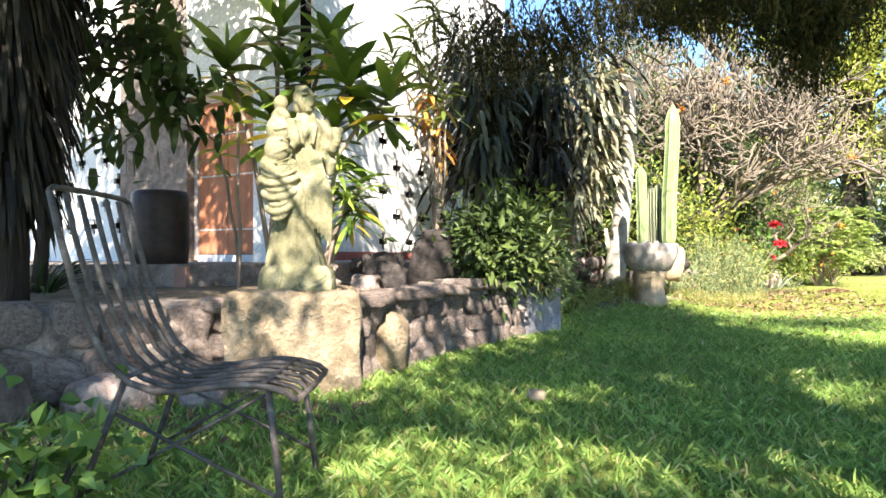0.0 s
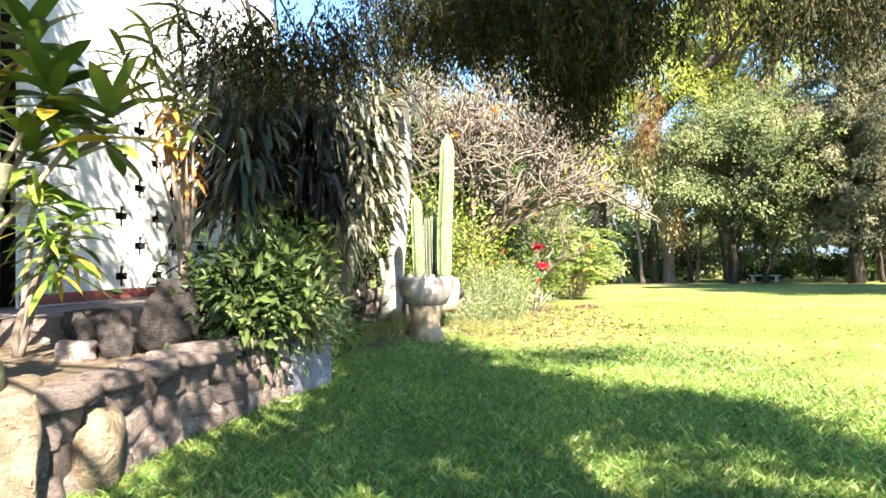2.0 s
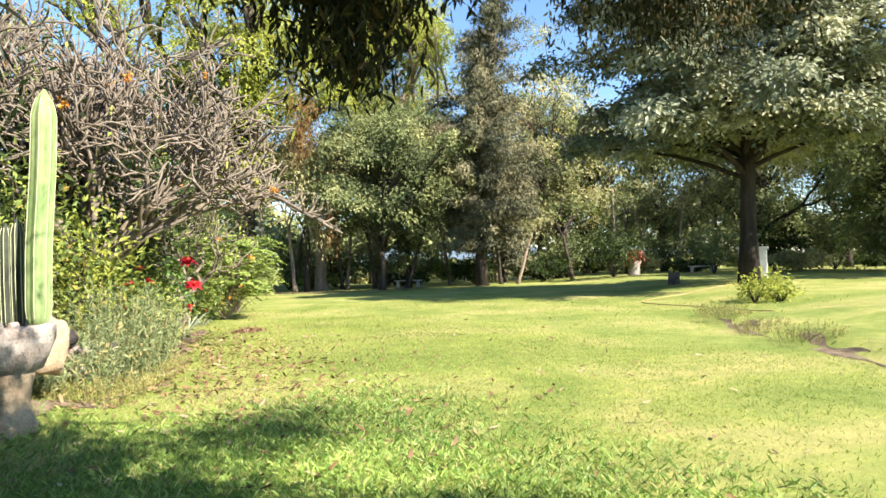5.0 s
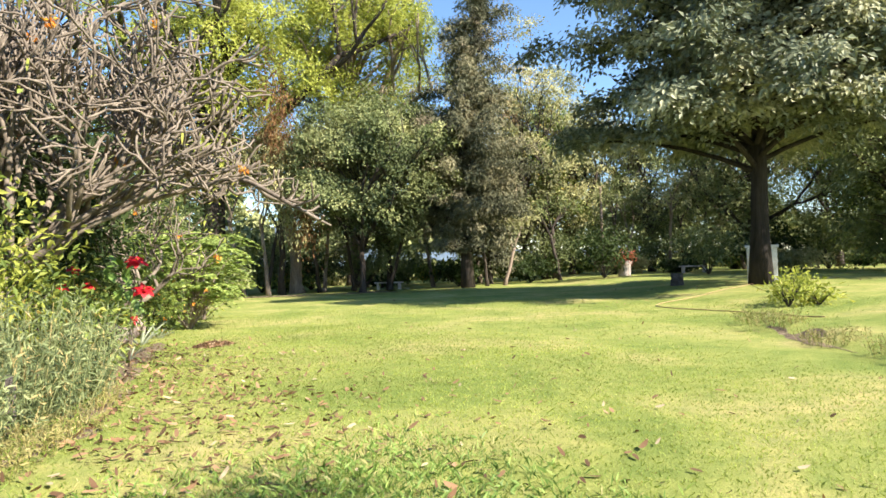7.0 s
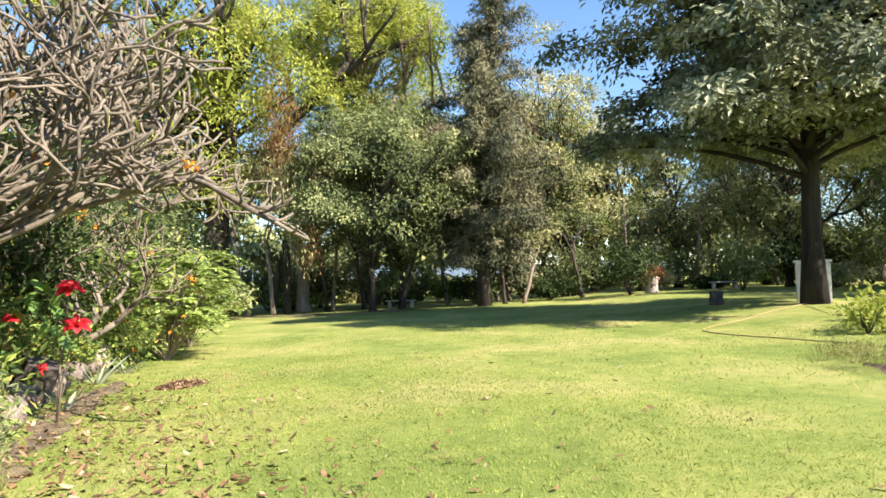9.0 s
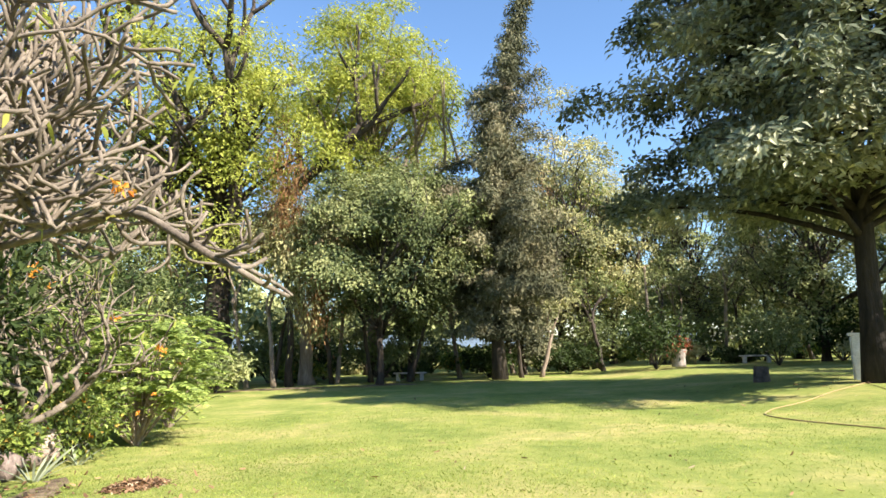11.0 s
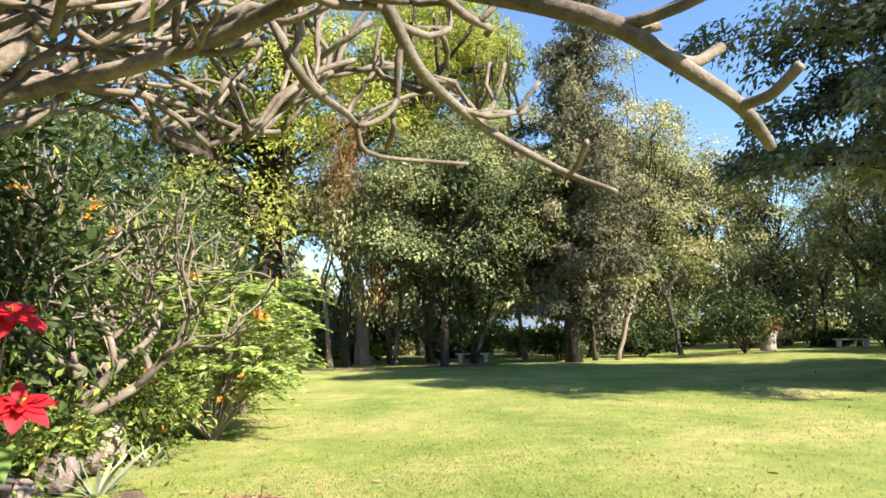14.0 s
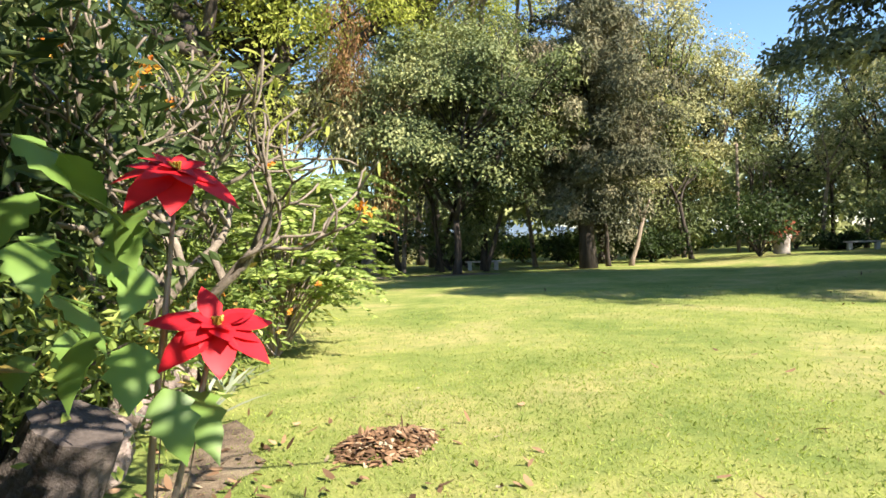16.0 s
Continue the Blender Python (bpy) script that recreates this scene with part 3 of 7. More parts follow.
def conifer(name, at, label, height, width, trunk_r, mat_leaf, seed, bare=0.1, layers=34, leaf=0.3, leaf_w=0.1, per=26, droop=0.25, ragged=0.35):
    r = np.random.default_rng(seed)
    z = float(land(*at)) - 0.1
    t = thing(name, label, "tree", (at[0], at[1], z))
    wood, crown = Geo(), Geo()
    n = 9
    lean = np.array([1.9, -1.4, 0.0])
    bend = lambda z: lean * (max(0.0, z / height - 0.35) / 0.65) ** 1.5
    pts = np.stack([r.normal(size=n) * 0.06, r.normal(size=n) * 0.06, np.linspace(0, height, n)], 1)
    pts = pts + np.array([bend(p[2]) for p in pts])
    rad = np.linspace(trunk_r, 0.03, n)
    rad[0] *= 1.3
    wood.add(*tube(pts, rad, 12))
    cs, rs = [], []
    for k in range(layers):
        f = (k + 0.5) / layers
        zz = height * (bare + (0.99 - bare) * f)
        rr = width * (1 - f) ** 0.66 * (0.55 + 0.45 * min(1, f * 5)) * r.uniform(1 - ragged, 1.1)
        m = max(3, int(11 * (1 - f) + 4))
        for j in range(m):
            a = r.uniform(0, 2 * math.pi)
            L = rr * r.uniform(0.45, 1.2)
            e = np.array([math.cos(a) * L, math.sin(a) * L, zz + L * (0.25 - droop)]) + bend(zz)
            s = np.array([0, 0, zz - 0.1 * L]) + bend(zz)
            mid = (s + e) / 2 + np.array([0, 0, 0.12 * L])
            wood.add(*tube(np.array([s, mid, e]), [0.05 * (1 - f) + 0.015, 0.03 * (1 - f) + 0.01, 0.006], 5, False))
            for q in np.linspace(0.3, 1.0, max(2, int(L / 0.5) + 1)):
                cs.append(s * (1 - q) ** 2 + 2 * mid * q * (1 - q) + e * q * q)
    boughs(crown, cs, per, r.uniform(0.4, 0.72, len(cs)), leaf, leaf_w, r, 1.6, 0.8)
    wood.ob("trunk", M["bark"], t, smooth=True)
    crown.ob("crown", M[mat_leaf], t)
    return t


conifer("cypress_tree", (28.5, 33.8), "tall grey-green cypress with brownish drooping foliage, at the lawn's edge", 22.5, 4.9, 0.36, "lf_conifer", 11, bare=0.1, layers=44, leaf=0.25, leaf_w=0.08, per=46, droop=0.2, ragged=0.6)


def layered_tree(name, at, label, height, reach, low, trunk_r, mat_leaf, seed, levels=20, arms=6):
    """A broad tree whose limbs stand out in tiers, each with flat fans of leaves on top of dark wood."""
    r = np.random.default_rng(seed)
    t = thing(name, label, "tree", (at[0], at[1], float(land(*at)) - 0.1))
    wood, crown = Geo(), Geo()
    z = np.linspace(0, height * 0.95, 9)
    pts = np.stack([0.1 * np.sin(z * 0.5), 0.12 * np.sin(z * 0.37 + 1), z], 1)
    rad = np.linspace(trunk_r, 0.06, 9)
    rad[0] *= 1.3
    wood.add(*tube(pts, rad, 14))
    cs = []
    for k in range(levels):
        f = (k + 0.5) / levels
        zz = low + (height - low) * f
        L0 = reach * math.sqrt(max(0.05, 1 - ((f - 0.22) / 0.8) ** 2))
        for j in range(arms):
            a = 2 * math.pi * (j + r.uniform(-0.35, 0.35)) / arms + k * 0.7
            L = L0 * r.uniform(0.6, 1.12)
            s = np.array([0.1 * math.sin(zz * 0.5), 0.12, zz - 0.25 * L * (1 - f)])
            s[2] = max(s[2], low * 0.6)
            e = np.array([math.cos(a) * L, math.sin(a) * L, zz - 0.04 * L * (1 - f) + 0.1])
            m = (s + e) / 2 + np.array([0, 0, 0.16 * L])
            q = np.linspace(0, 1, 7)[:, None]
            b = s * (1 - q) ** 2 + 2 * m * q * (1 - q) + e * q * q
            wood.add(*tube(b, np.linspace(0.1 * (1.2 - f), 0.015, 7), 6, False))
            side = np.array([-math.sin(a), math.cos(a), 0])
            for q in np.arange(0.38, 1.01, 0.85 / max(L, 1)):
                c = s * (1 - q) ** 2 + 2 * m * q * (1 - q) + e * q * q
                w = 0.28 * L * (1.15 - q)
                for u in (-1, 0, 1):
                    if u == 0 or r.uniform() < 0.8:
                        cs.append(c + side * u * w * r.uniform(0.6, 1.1) + np.array([0, 0, 0.1 + r.normal() * 0.12]))
    plates(crown, cs, 92, r.uniform(0.65, 1.15, len(cs)), 0.24, 0.13, r, (0, 0, low), 0.4, 0.75)
    wood.ob("trunk", M["bark_dark_shaded"], t, smooth=True)
    crown.ob("crown", M[mat_leaf], t)
    return t


layered_tree("evergreen_tree", (26.6, 15.0), "large dark evergreen tree with broad layered branches beside a white post", 17.5, 8.0, 6.0, 0.36, "lf_right", 21)
tree("jacaranda_tree", (16.8, 44.2), "tall tree with light yellow-green feathery leaves and a thick trunk", 24.0, 0.85, "lf_lime", 31, fork=0.3, spread=0.85, depth=3, kids=(2, 4), per=60, tuft=2.4, leaf=0.34, leaf_w=0.1, flat=0.5, main=5, length=7.2, shrink=0.7, fill=(14.5, 7.0, 6.5, 170, 170))
tree("jacaranda_tree", (28.0, 45.5), "tall tree with light yellow-green feathery leaves behind darker trees", 25.0, 0.5, "lf_lime", 37, fork=0.4, spread=0.7, depth=3, kids=(2, 4), per=60, tuft=2.2, leaf=0.34, leaf_w=0.1, flat=0.5, main=4, length=6.0, shrink=0.7, bark="bark_pale", fill=(19.0, 6.2, 6.5, 200, 190))
tree("pepper_tree", (20.9, 41.4), "tree with yellow-green and rusty hanging foliage over a reddish trunk", 9.0, 0.42, "lf_euc", 33, "bark_pale", fork=0.36, spread=0.9, depth=3, kids=(2, 4), per=110, tuft=1.6, leaf=0.3, leaf_w=0.07, flat=1.0, main=4, length=3.0, shrink=0.7, down=0.9)

def hanging_foliage(owner, places, mat, seed, label):
    """Long strands of dry leaves that hang down from the crown."""
    r = np.random.default_rng(seed)
    g = Geo()
    for x, y, z0, z1, w in places:
        n = 34
        c = np.stack([x + r.normal(size=n) * w, y + r.normal(size=n) * w, r.uniform(z0, z1, n)], 1) - np.array(owner.matrix_world.translation)
        clump(g, c, 42, 0.8, 0.24, 0.07, r, 2.2, 1.6)
    g.ob("hanging_foliage", M[mat], owner, label)


pepper = bpy.data.objects["pepper_tree"]
hanging_foliage(pepper, [(19.2, 37.8, 3.6, 6.6, 0.45), (18.7, 38.2, 5.0, 8.0, 0.5)], "lf_euc", 951, "yellow-green hanging strands")
hanging_foliage(pepper, [(19.6, 37.6, 3.4, 6.0, 0.22), (18.3, 38.6, 7.6, 13.0, 0.45)], "lf_rust", 952, "rust-coloured dry hanging strands")
tree("rust_leaved_tree", (19.5, 40.6), "slender tree hung with rust-coloured dry foliage", 12.5, 0.2, "lf_rust", 34, fork=0.45, spread=0.5, depth=2, kids=(2, 4), per=120, tuft=1.2, leaf=0.26, leaf_w=0.06, flat=1.8, main=3, length=2.4, shrink=0.6, down=1.2)
tree("broadleaf_tree", (22.6, 36.4), "dark green broadleaf tree with a low crown and forked trunk", 11.0, 0.19, "lf_ever", 41, fork=0.26, spread=0.85, depth=3, kids=(2, 4), per=60, tuft=1.5, fill=(7.6, 4.6, 4.6, 200, 190), leaf=0.2, leaf_w=0.095, main=5, length=3.6, shrink=0.68)
tree("broadleaf_tree", (26.0, 38.5), "dark green broadleaf tree behind a bench", 13.0, 0.2, "lf_ever", 42, fork=0.24, spread=0.8, depth=3, kids=(2, 4), per=60, tuft=1.5, fill=(8.2, 4.8, 5.2, 210, 180), leaf=0.2, leaf_w=0.095, main=5, length=4.2, shrink=0.66)
for k, (x, y, h, m, lab) in enumerate((
        (4.0, 38.0, 14.0, "lf_ever", "tall dark tree behind the planted border"), (10.5, 47.0, 15.0, "lf_ever", "tall dark tree in the row behind the lawn"), (14.5, 52.0, 15.0, "lf_euc", "grey-green tree in the row behind the lawn"),
        (30.0, 50.0, 20.0, "lf_euc", "pale grey-green tree in the row behind the lawn"), (40.0, 37.6, 17.5, "lf_euc", "pale grey-green tree behind the cypress"), (33.5, 37.0, 9.5, "lf_conifer", "brownish low tree beside the cypress"),
        (40.5, 40.0, 14.5, "lf_mid", "green tree in the row behind the lawn"), (44.5, 38.5, 15.0, "lf_euc", "grey-green tree with reddish tips behind the pole"), (49.0, 34.0, 14.5, "lf_ever", "dark spreading tree behind the far lawn"),
        (53.0, 29.0, 15.0, "lf_euc", "grey-green tree behind the far lawn"), (55.0, 22.0, 13.0, "lf_ever", "dark tree behind the far lawn"), (47.0, 16.5, 11.5, "lf_mid", "green tree behind the evergreen"),
        (44.0, 9.0, 12.0, "lf_ever", "dark tree at the garden's edge"), (37.0, 7.5, 11.0, "lf_euc", "grey-green tree at the garden's edge"),
        (46.5, 24.5, 12.5, "lf_ever", "dark tree behind the evergreen"), (41.0, 14.5, 11.0, "lf_ever", "dark tree behind the evergreen"))):
    tree("background_tree", (x, y), lab, h, 0.26, m, 60 + k, fork=0.22, spread=0.7, depth=3, kids=(2, 4), per=55, tuft=1.7, leaf=0.24, leaf_w=0.11, fill=(h * 0.58, h * 0.31, h * 0.44, 130, 100), main=4, length=h * 0.28, shrink=0.7, group="row of trees behind the lawn")


def shrub(name, at, label, size, mat, seed, count=900, leaf=0.14, leaf_w=0.06, stems=7, category="shrub", base=None, flower=None, flowers=0, group="", down=0.15):
    """A bush: stems from one foot, leaves in tufts along them, flowers where it bears any."""
    r = np.random.default_rng(seed)
    z = float(land(*at)) - 0.03 if base is None else base
    t = thing(name, label, category, (at[0], at[1], z), group=group)
    wood, crown = Geo(), Geo()
    tips = []
    for k in range(stems):
        a = r.uniform(0, 2 * math.pi)
        q = math.sqrt(r.uniform(0.05, 1))
        e = np.array([math.cos(a) * q * size[0], math.sin(a) * q * size[1], size[2] * (1.0 - 0.45 * q * q) * r.uniform(0.75, 1.0)])
        m = e * 0.5 + np.array([0, 0, 0.12 * size[2]]) + r.normal(size=3) * 0.05
        q2 = np.linspace(0, 1, 6)[:, None]
        b = 2 * m * q2 * (1 - q2) + e * q2 * q2
        wood.add(*tube(b, np.linspace(0.012 + 0.006 * size[2], 0.004, 6), 5, False))
        tips += list(b[2:])
    c = np.array(tips)
    n = max(4, count // len(c))
    (boughs if name == "background_shrub" else clump)(crown, c, n, 0.45 * size[2] ** 0.5 * max(size[0], 0.4) ** 0.5, leaf, leaf_w, r, 0.9, down)
    wood.ob("woody_frame", M["bark"], t)
    crown.ob("foliage", M[mat], t)
    if flower:
        for k in range(flowers):
            p = c[r.integers(len(c))] + r.normal(size=3) * np.array([0.22, 0.22, 0.1]) * max(size)
            p[2] = max(p[2], 0.2)
            g = Geo()
            n = 14
            g.add(*leaves(np.repeat(p[None], n, 0) + r.normal(size=(n, 3)) * 0.012, r.normal(size=(n, 3)) + np.array([0, 0, 0.6]), 0.05, 0.03, r=r))
            g.ob("flower", M[flower], t, "bright flower head")
    return t


for k in range(36):
    r = np.random.default_rng(400 + k)
    f = k / 35
    a = radians(3 + 80 * f)
    d = 44 + 6 * math.sin(k * 1.9) + (4 if k % 2 else 0) - (4 if f < 0.25 else 0)
    x, y = 5 + d * math.sin(a), 6 + d * math.cos(a)
    h = r.uniform(0.8, 1.7) if k % 2 else r.uniform(1.6, 4.2)
    shrub("background_shrub", (x, y), ("dark green shrub under the trees behind the lawn", "dark green shrub under the trees behind the lawn", "leafy green shrub under the trees behind the lawn")[k % 3], (1.5 + h * 0.3, 1.5 + h * 0.3, h), ("lf_ever", "lf_dark", "lf_ever", "lf_mid", "lf_dark", "lf_euc")[k % 6], 500 + k, 1600, 0.27, 0.14, 14, group="shrubs under the far trees")


def woods():
    """The wood beyond the garden: uneven clumps of leaves from the ground up to the tree tops."""
    r = np.random.default_rng(777)
    c = []
    for k in range(900):
        a = radians(r.uniform(-12, 96))
        d = r.uniform(60, 82)
        top = 8 + 3 * math.sin(a * 9) + 2 * math.sin(a * 23 + 1) + r.uniform(-2, 1.5)
        c.append((5 + d * math.sin(a), 6 + d * math.cos(a), (2.6 + (top - 2.6) * r.uniform(0, 1)) if k % 4 else r.uniform(-0.5, 1.2)))
    g = Geo()
    boughs(g, c, 38, 1.9, 0.95, 0.5, r, 0.8, 0.3)
    tagged(g.ob("far_woods", M["lf_ever"]), "dark green wood closing the view behind the garden", "woods", kind="stuff")


woods()
for k, (x, y, h) in enumerate(((18.5, 40.3, 7.0), (19.6, 43.0, 8.0), (21.9, 40.2, 7.5), (22.6, 41.0, 7.0), (27.4, 41.5, 7.0), (30.6, 34.2, 4.4), (31.4, 33.4, 4.2), (37.0, 33.5, 5.5), (40.2, 36.5, 6.0), (44.5, 33.8, 5.5), (49.0, 31.0, 6.5), (50.5, 27.0, 6.5), (16.4, 46.0, 9.0), (13.0, 42.0, 8.0), (33.0, 38.0, 6.0), (35.0, 39.5, 7.0), (23.9, 39.4, 6.5), (24.6, 40.8, 7.5), (17.6, 41.8, 8.0), (15.2, 43.0, 8.0), (25.2, 37.4, 6.0), (29.2, 38.0, 7.0), (38.6, 35.0, 6.5), (42.6, 33.0, 6.0), (46.0, 30.5, 6.5), (47.5, 28.6, 6.0))):
    tree("thin_tree", (x, y), "thin dark leaning trunk with sparse foliage under the trees", h, 0.13, "lf_ever" if k % 2 else "lf_euc", 700 + k, "bark" if k % 3 else "bark_pale", fork=0.6, spread=0.5, depth=2, kids=(2, 3), per=45, tuft=1.1, leaf=0.26, leaf_w=0.1, main=2, length=h * 0.25, lean=(0.25 * math.sin(k * 2.3), 0.2 * math.cos(k * 1.7)), group="thin trunks at the lawn's end")


# ---------------------------------------------------------------- tree over the start of the walk
def overhead_tree():
    r = np.random.default_rng(5)
    t = thing("weeping_conifer", "dark weeping conifer whose sprays hang over the lawn", "tree", (3.0, -5.2, -0.1))
    wood, crown = Geo(), Geo()
    o = np.array([3.0, -5.2, -0.1])
    pts = np.stack([np.linspace(0, 0.8, 7), np.linspace(0, 0.6, 7), np.linspace(0, 8.5, 7)], 1)
    wood.add(*tube(pts, np.linspace(0.42, 0.12, 7), 12))
    for k in range(30):
        a = r.uniform(0.95, 2.75) if k % 6 else r.uniform(0, 6.28)
        L = r.uniform(2.5, 8.0)
        z0 = r.uniform(3.6, 7.5)
        s = np.array([0.4, 0.3, z0])
        e = s + np.array([math.cos(a) * L * 0.85, math.sin(a) * L * 1.0, r.uniform(0.2, 1.0)])
        g = e + o + np.array([-0.31, 1.15, 0]) * e[2]
        if g[0] > np.interp(g[1], [-2, 2, 4.7, 9.5], [5.2, 4.2, 3.1, 1.6]) or g[1] > 9.0:
            continue
        m = (s + e) / 2 + np.array([0, 0, 0.7])
        q = np.linspace(0, 1, 7)[:, None]
        b = s * (1 - q) ** 2 + 2 * m * q * (1 - q) + e * q * q
        wood.add(*tube(b, np.linspace(0.08, 0.012, 7), 6, False))
    # tufts of the unseen crown, set by where shade should fall: loose over the near lawn, close-set towards its far
    # edge
    tuft = []
    for k in range(4600):
        gx, gy = r.uniform(-5.5, 5.6), r.uniform(-2.5, 13.2)
        edge = np.interp(gy, [-2, 0, 2, 3.3, 3.7, 4.5, 5.3, 6.9, 8.9, 11.0], [5.6, 5.3, 4.8, 4.4, 4.2, 3.9, 3.35, 2.6, 1.85, 0.6]) + 0.1 * math.sin(gy * 3.1)
        if gx > edge - 0.25 or (gx > 0.6 and gy > 9.4):
            continue
        gap = noise.noise(Vector((gx * 1.25, gy * 0.95, 0.7))) + 0.5 * noise.noise(Vector((gx * 3.4, gy * 2.6, 3.0)))
        if gx > float(np.interp(gy, [3.0, 4.5, 5.5], [-0.9, -0.35, 0.0])):
            near = 0.1 if gx < 1.2 else -0.2
            limit = float(np.interp(gy, [1.0, 3.0, 4.2, 8.8, 9.4], [near, near, 0.6, 0.7, -0.5]))
        elif gy > 10.0:
            limit = 0.5 if -2.7 < gx < -0.9 else -0.1
        else:
            limit = (0.5 if gx < -3.2 and gy < 7.0 else 0.06 if gy < 2.4 or gx < -2.8 and gy < 4.2 else -0.32) if gy < 7.6 else (0.12 if gx < -2.4 else -0.2)
        if gap > limit:
            continue
        z = r.uniform(4.5, 6.8)
        p = np.array([gx + 0.31 * z, gy - 1.15 * z, z])
        if z < 1.9 + 0.46 * max(0.0, p[1] + 1.5):
            z = z + 1.6
            p = np.array([gx + 0.31 * z, gy - 1.15 * z, z])
        tuft.append(p - o)
    keep = np.array(tuft)
    clump(crown, keep, 42, 0.4, 0.19, 0.055, r, 0.7, 0.8, 0.6)
    for p in keep[::4]:
        s = p + unit(np.array([0.4, 0.3, p[2]]) - p) * 1.3
        wood.add(*tube(np.array([s, (s + p) / 2 + [0, 0, 0.1], p]), [0.016, 0.01, 0.004], 4, False))
    # shaggy sprays that hang lowest, at the crown's edge: foot height, width, height and number of strings
    hang = []
    for (x, y, z, w, h, n) in ((2.04, 3.86, 2.12, 0.11, 0.9, 130), (1.9, 3.75, 2.38, 0.26, 0.95, 190), (2.25, 3.95, 2.5, 0.2, 0.8, 120), (2.02, 3.2, 2.45, 0.24, 0.7, 110), (1.72, 4.6, 2.98, 0.25, 0.7, 100), (1.45, 4.2, 2.75, 0.22, 0.7, 90), (1.4, 5.3, 3.05, 0.28, 0.7, 90), (1.05, 5.7, 3.2, 0.3, 0.7, 80),
                               (0.5, 6.2, 3.15, 0.3, 0.8, 90), (0.0, 6.4, 2.95, 0.3, 0.9, 100), (-0.6, 6.4, 2.9, 0.32, 0.9, 100), (-1.1, 6.6, 3.2, 0.3, 0.8, 70), (3.85, 3.75, 2.8, 0.3, 0.7, 110), (4.35, 3.9, 2.72, 0.3, 0.8, 100), (4.8, 4.2, 2.85, 0.3, 0.8, 80), (3.2, 3.9, 3.0, 0.3, 0.6, 60), (0.95, 4.9, 3.0, 0.25, 0.6, 60)):
        foot = np.stack([x + r.normal(size=n) * w, y + r.normal(size=n) * w, z + np.abs(r.normal(size=n)) * 0.16], 1)
        hang.append(np.column_stack([foot - o, h * r.uniform(0.55, 1.1, n)]))
    hang = np.concatenate(hang)
    # drooping strings of scale leaves
    base = np.repeat(keep[::6], 3, 0) + r.normal(size=(len(keep[::6]) * 3, 3)) * np.array([0.22, 0.22, 0.15])
    for q in np.linspace(0, 1, 14):
        p = base + np.array([0, 0, -0.4 * q]) + r.normal(size=base.shape) * 0.022
        crown.add(*leaves(p, r.normal(size=base.shape) * 0.5 + np.array([0, 0, -1.0]), 0.06, 0.017, r=r))
    sway = r.normal(size=(len(hang), 2)) * 0.1
    for q in np.linspace(0, 1, 27):
        p = hang[:, :3] + np.column_stack([sway * q * q, hang[:, 3] * q]) + r.normal(size=(len(hang), 3)) * 0.016
        d = r.normal(size=p.shape) * 0.55 + np.array([0, 0, -1.0])
        crown.add(*leaves(p, d, 0.055 + 0.025 * q, 0.015 + 0.008 * q, r=r))
    hang = np.column_stack([hang[::26, 0], hang[::26, 1], hang[::26, 2] + hang[::26, 3]])
    for p in hang[::2]:
        s = p + np.array([r.normal() * 0.4 - 0.3, -0.9, 0.8])
        wood.add(*tube(np.array([s, (s + p) / 2 + [0, 0, 0.15], p, p - [0, 0, 0.5]]), [0.02, 0.012, 0.007, 0.003], 5, False))
    wood.ob("trunk", M["bark"], t, smooth=True)
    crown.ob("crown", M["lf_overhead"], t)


overhead_tree()


def shade_tree():
    """Broad tree beside the terrace, out of view, added so that its crown keeps the front of the house in shade."""
    r = np.random.default_rng(6)
    o = np.array([-9.6, 1.2, 0.4])
    t = thing("shade_tree", "broad dark tree out of view beside the terrace, added to shade the house front", "tree", tuple(o))
    wood, crown = Geo(), Geo()
    wood.add(*tube([(0, 0, 0), (0.3, 0.2, 2.5), (0.9, 0.8, 5.2)], [0.34, 0.26, 0.16], 12))
    c = []
    for k in range(520):
        gx, gy, z = r.uniform(-11.5, -5.0), r.uniform(7.6, 13.0), r.uniform(5.2, 7.2)
        if noise.noise(Vector((gx * 0.9, gy * 0.9, 4.4))) < 0.06:
            c.append(np.array([gx + 0.31 * z, gy - 1.15 * z, z]) - o)
    for p in c[::5]:
        s = np.array([0.9, 0.8, 4.8])
        wood.add(*tube(np.array([s, (s + p) / 2 + [0, 0, 0.3], p]), [0.06, 0.03, 0.01], 5, False))
    clump(crown, c, 42, 0.55, 0.2, 0.08, r, 0.7, 0.5)
    wood.ob("trunk", M["bark"], t, smooth=True)
    crown.ob("crown", M["lf_dark"], t)


shade_tree()

# ---------------------------------------------------------------- terrace, house, retaining wall
TZ = 0.84
HA = np.array([-3.45, 7.1])           # corner of the house
HR = np.array([0.297, 0.955])        # along its sunlit side
HL = np.array([-0.955, 0.297])       # along its door side


def slab(name, outline, z0, z1, mat, label, category=""):
    bm = bmesh.new()
    lo = [bm.verts.new((x, y, z0)) for x, y in outline]
    hi = [bm.verts.new((x, y, z1)) for x, y in outline]
    bm.faces.new(hi)
    bm.faces.new(lo[::-1])
    n = len(outline)
    for k in range(n):
        bm.faces.new((lo[k], lo[(k + 1) % n], hi[(k + 1) % n], hi[k]))
    bmesh.ops.recalc_face_normals(bm, faces=bm.faces)
    o = part(name, bm, mat)
    return tagged(o, label, category or name, kind="structure")


WALL_LINE = [(-5.4, -1.6), (-4.2, -0.2), (-2.85, 1.45), (-2.1, 2.45), (-1.25, 2.95), (-0.9, 4.35), (-0.44, 5.45), (0.0, 6.35)]
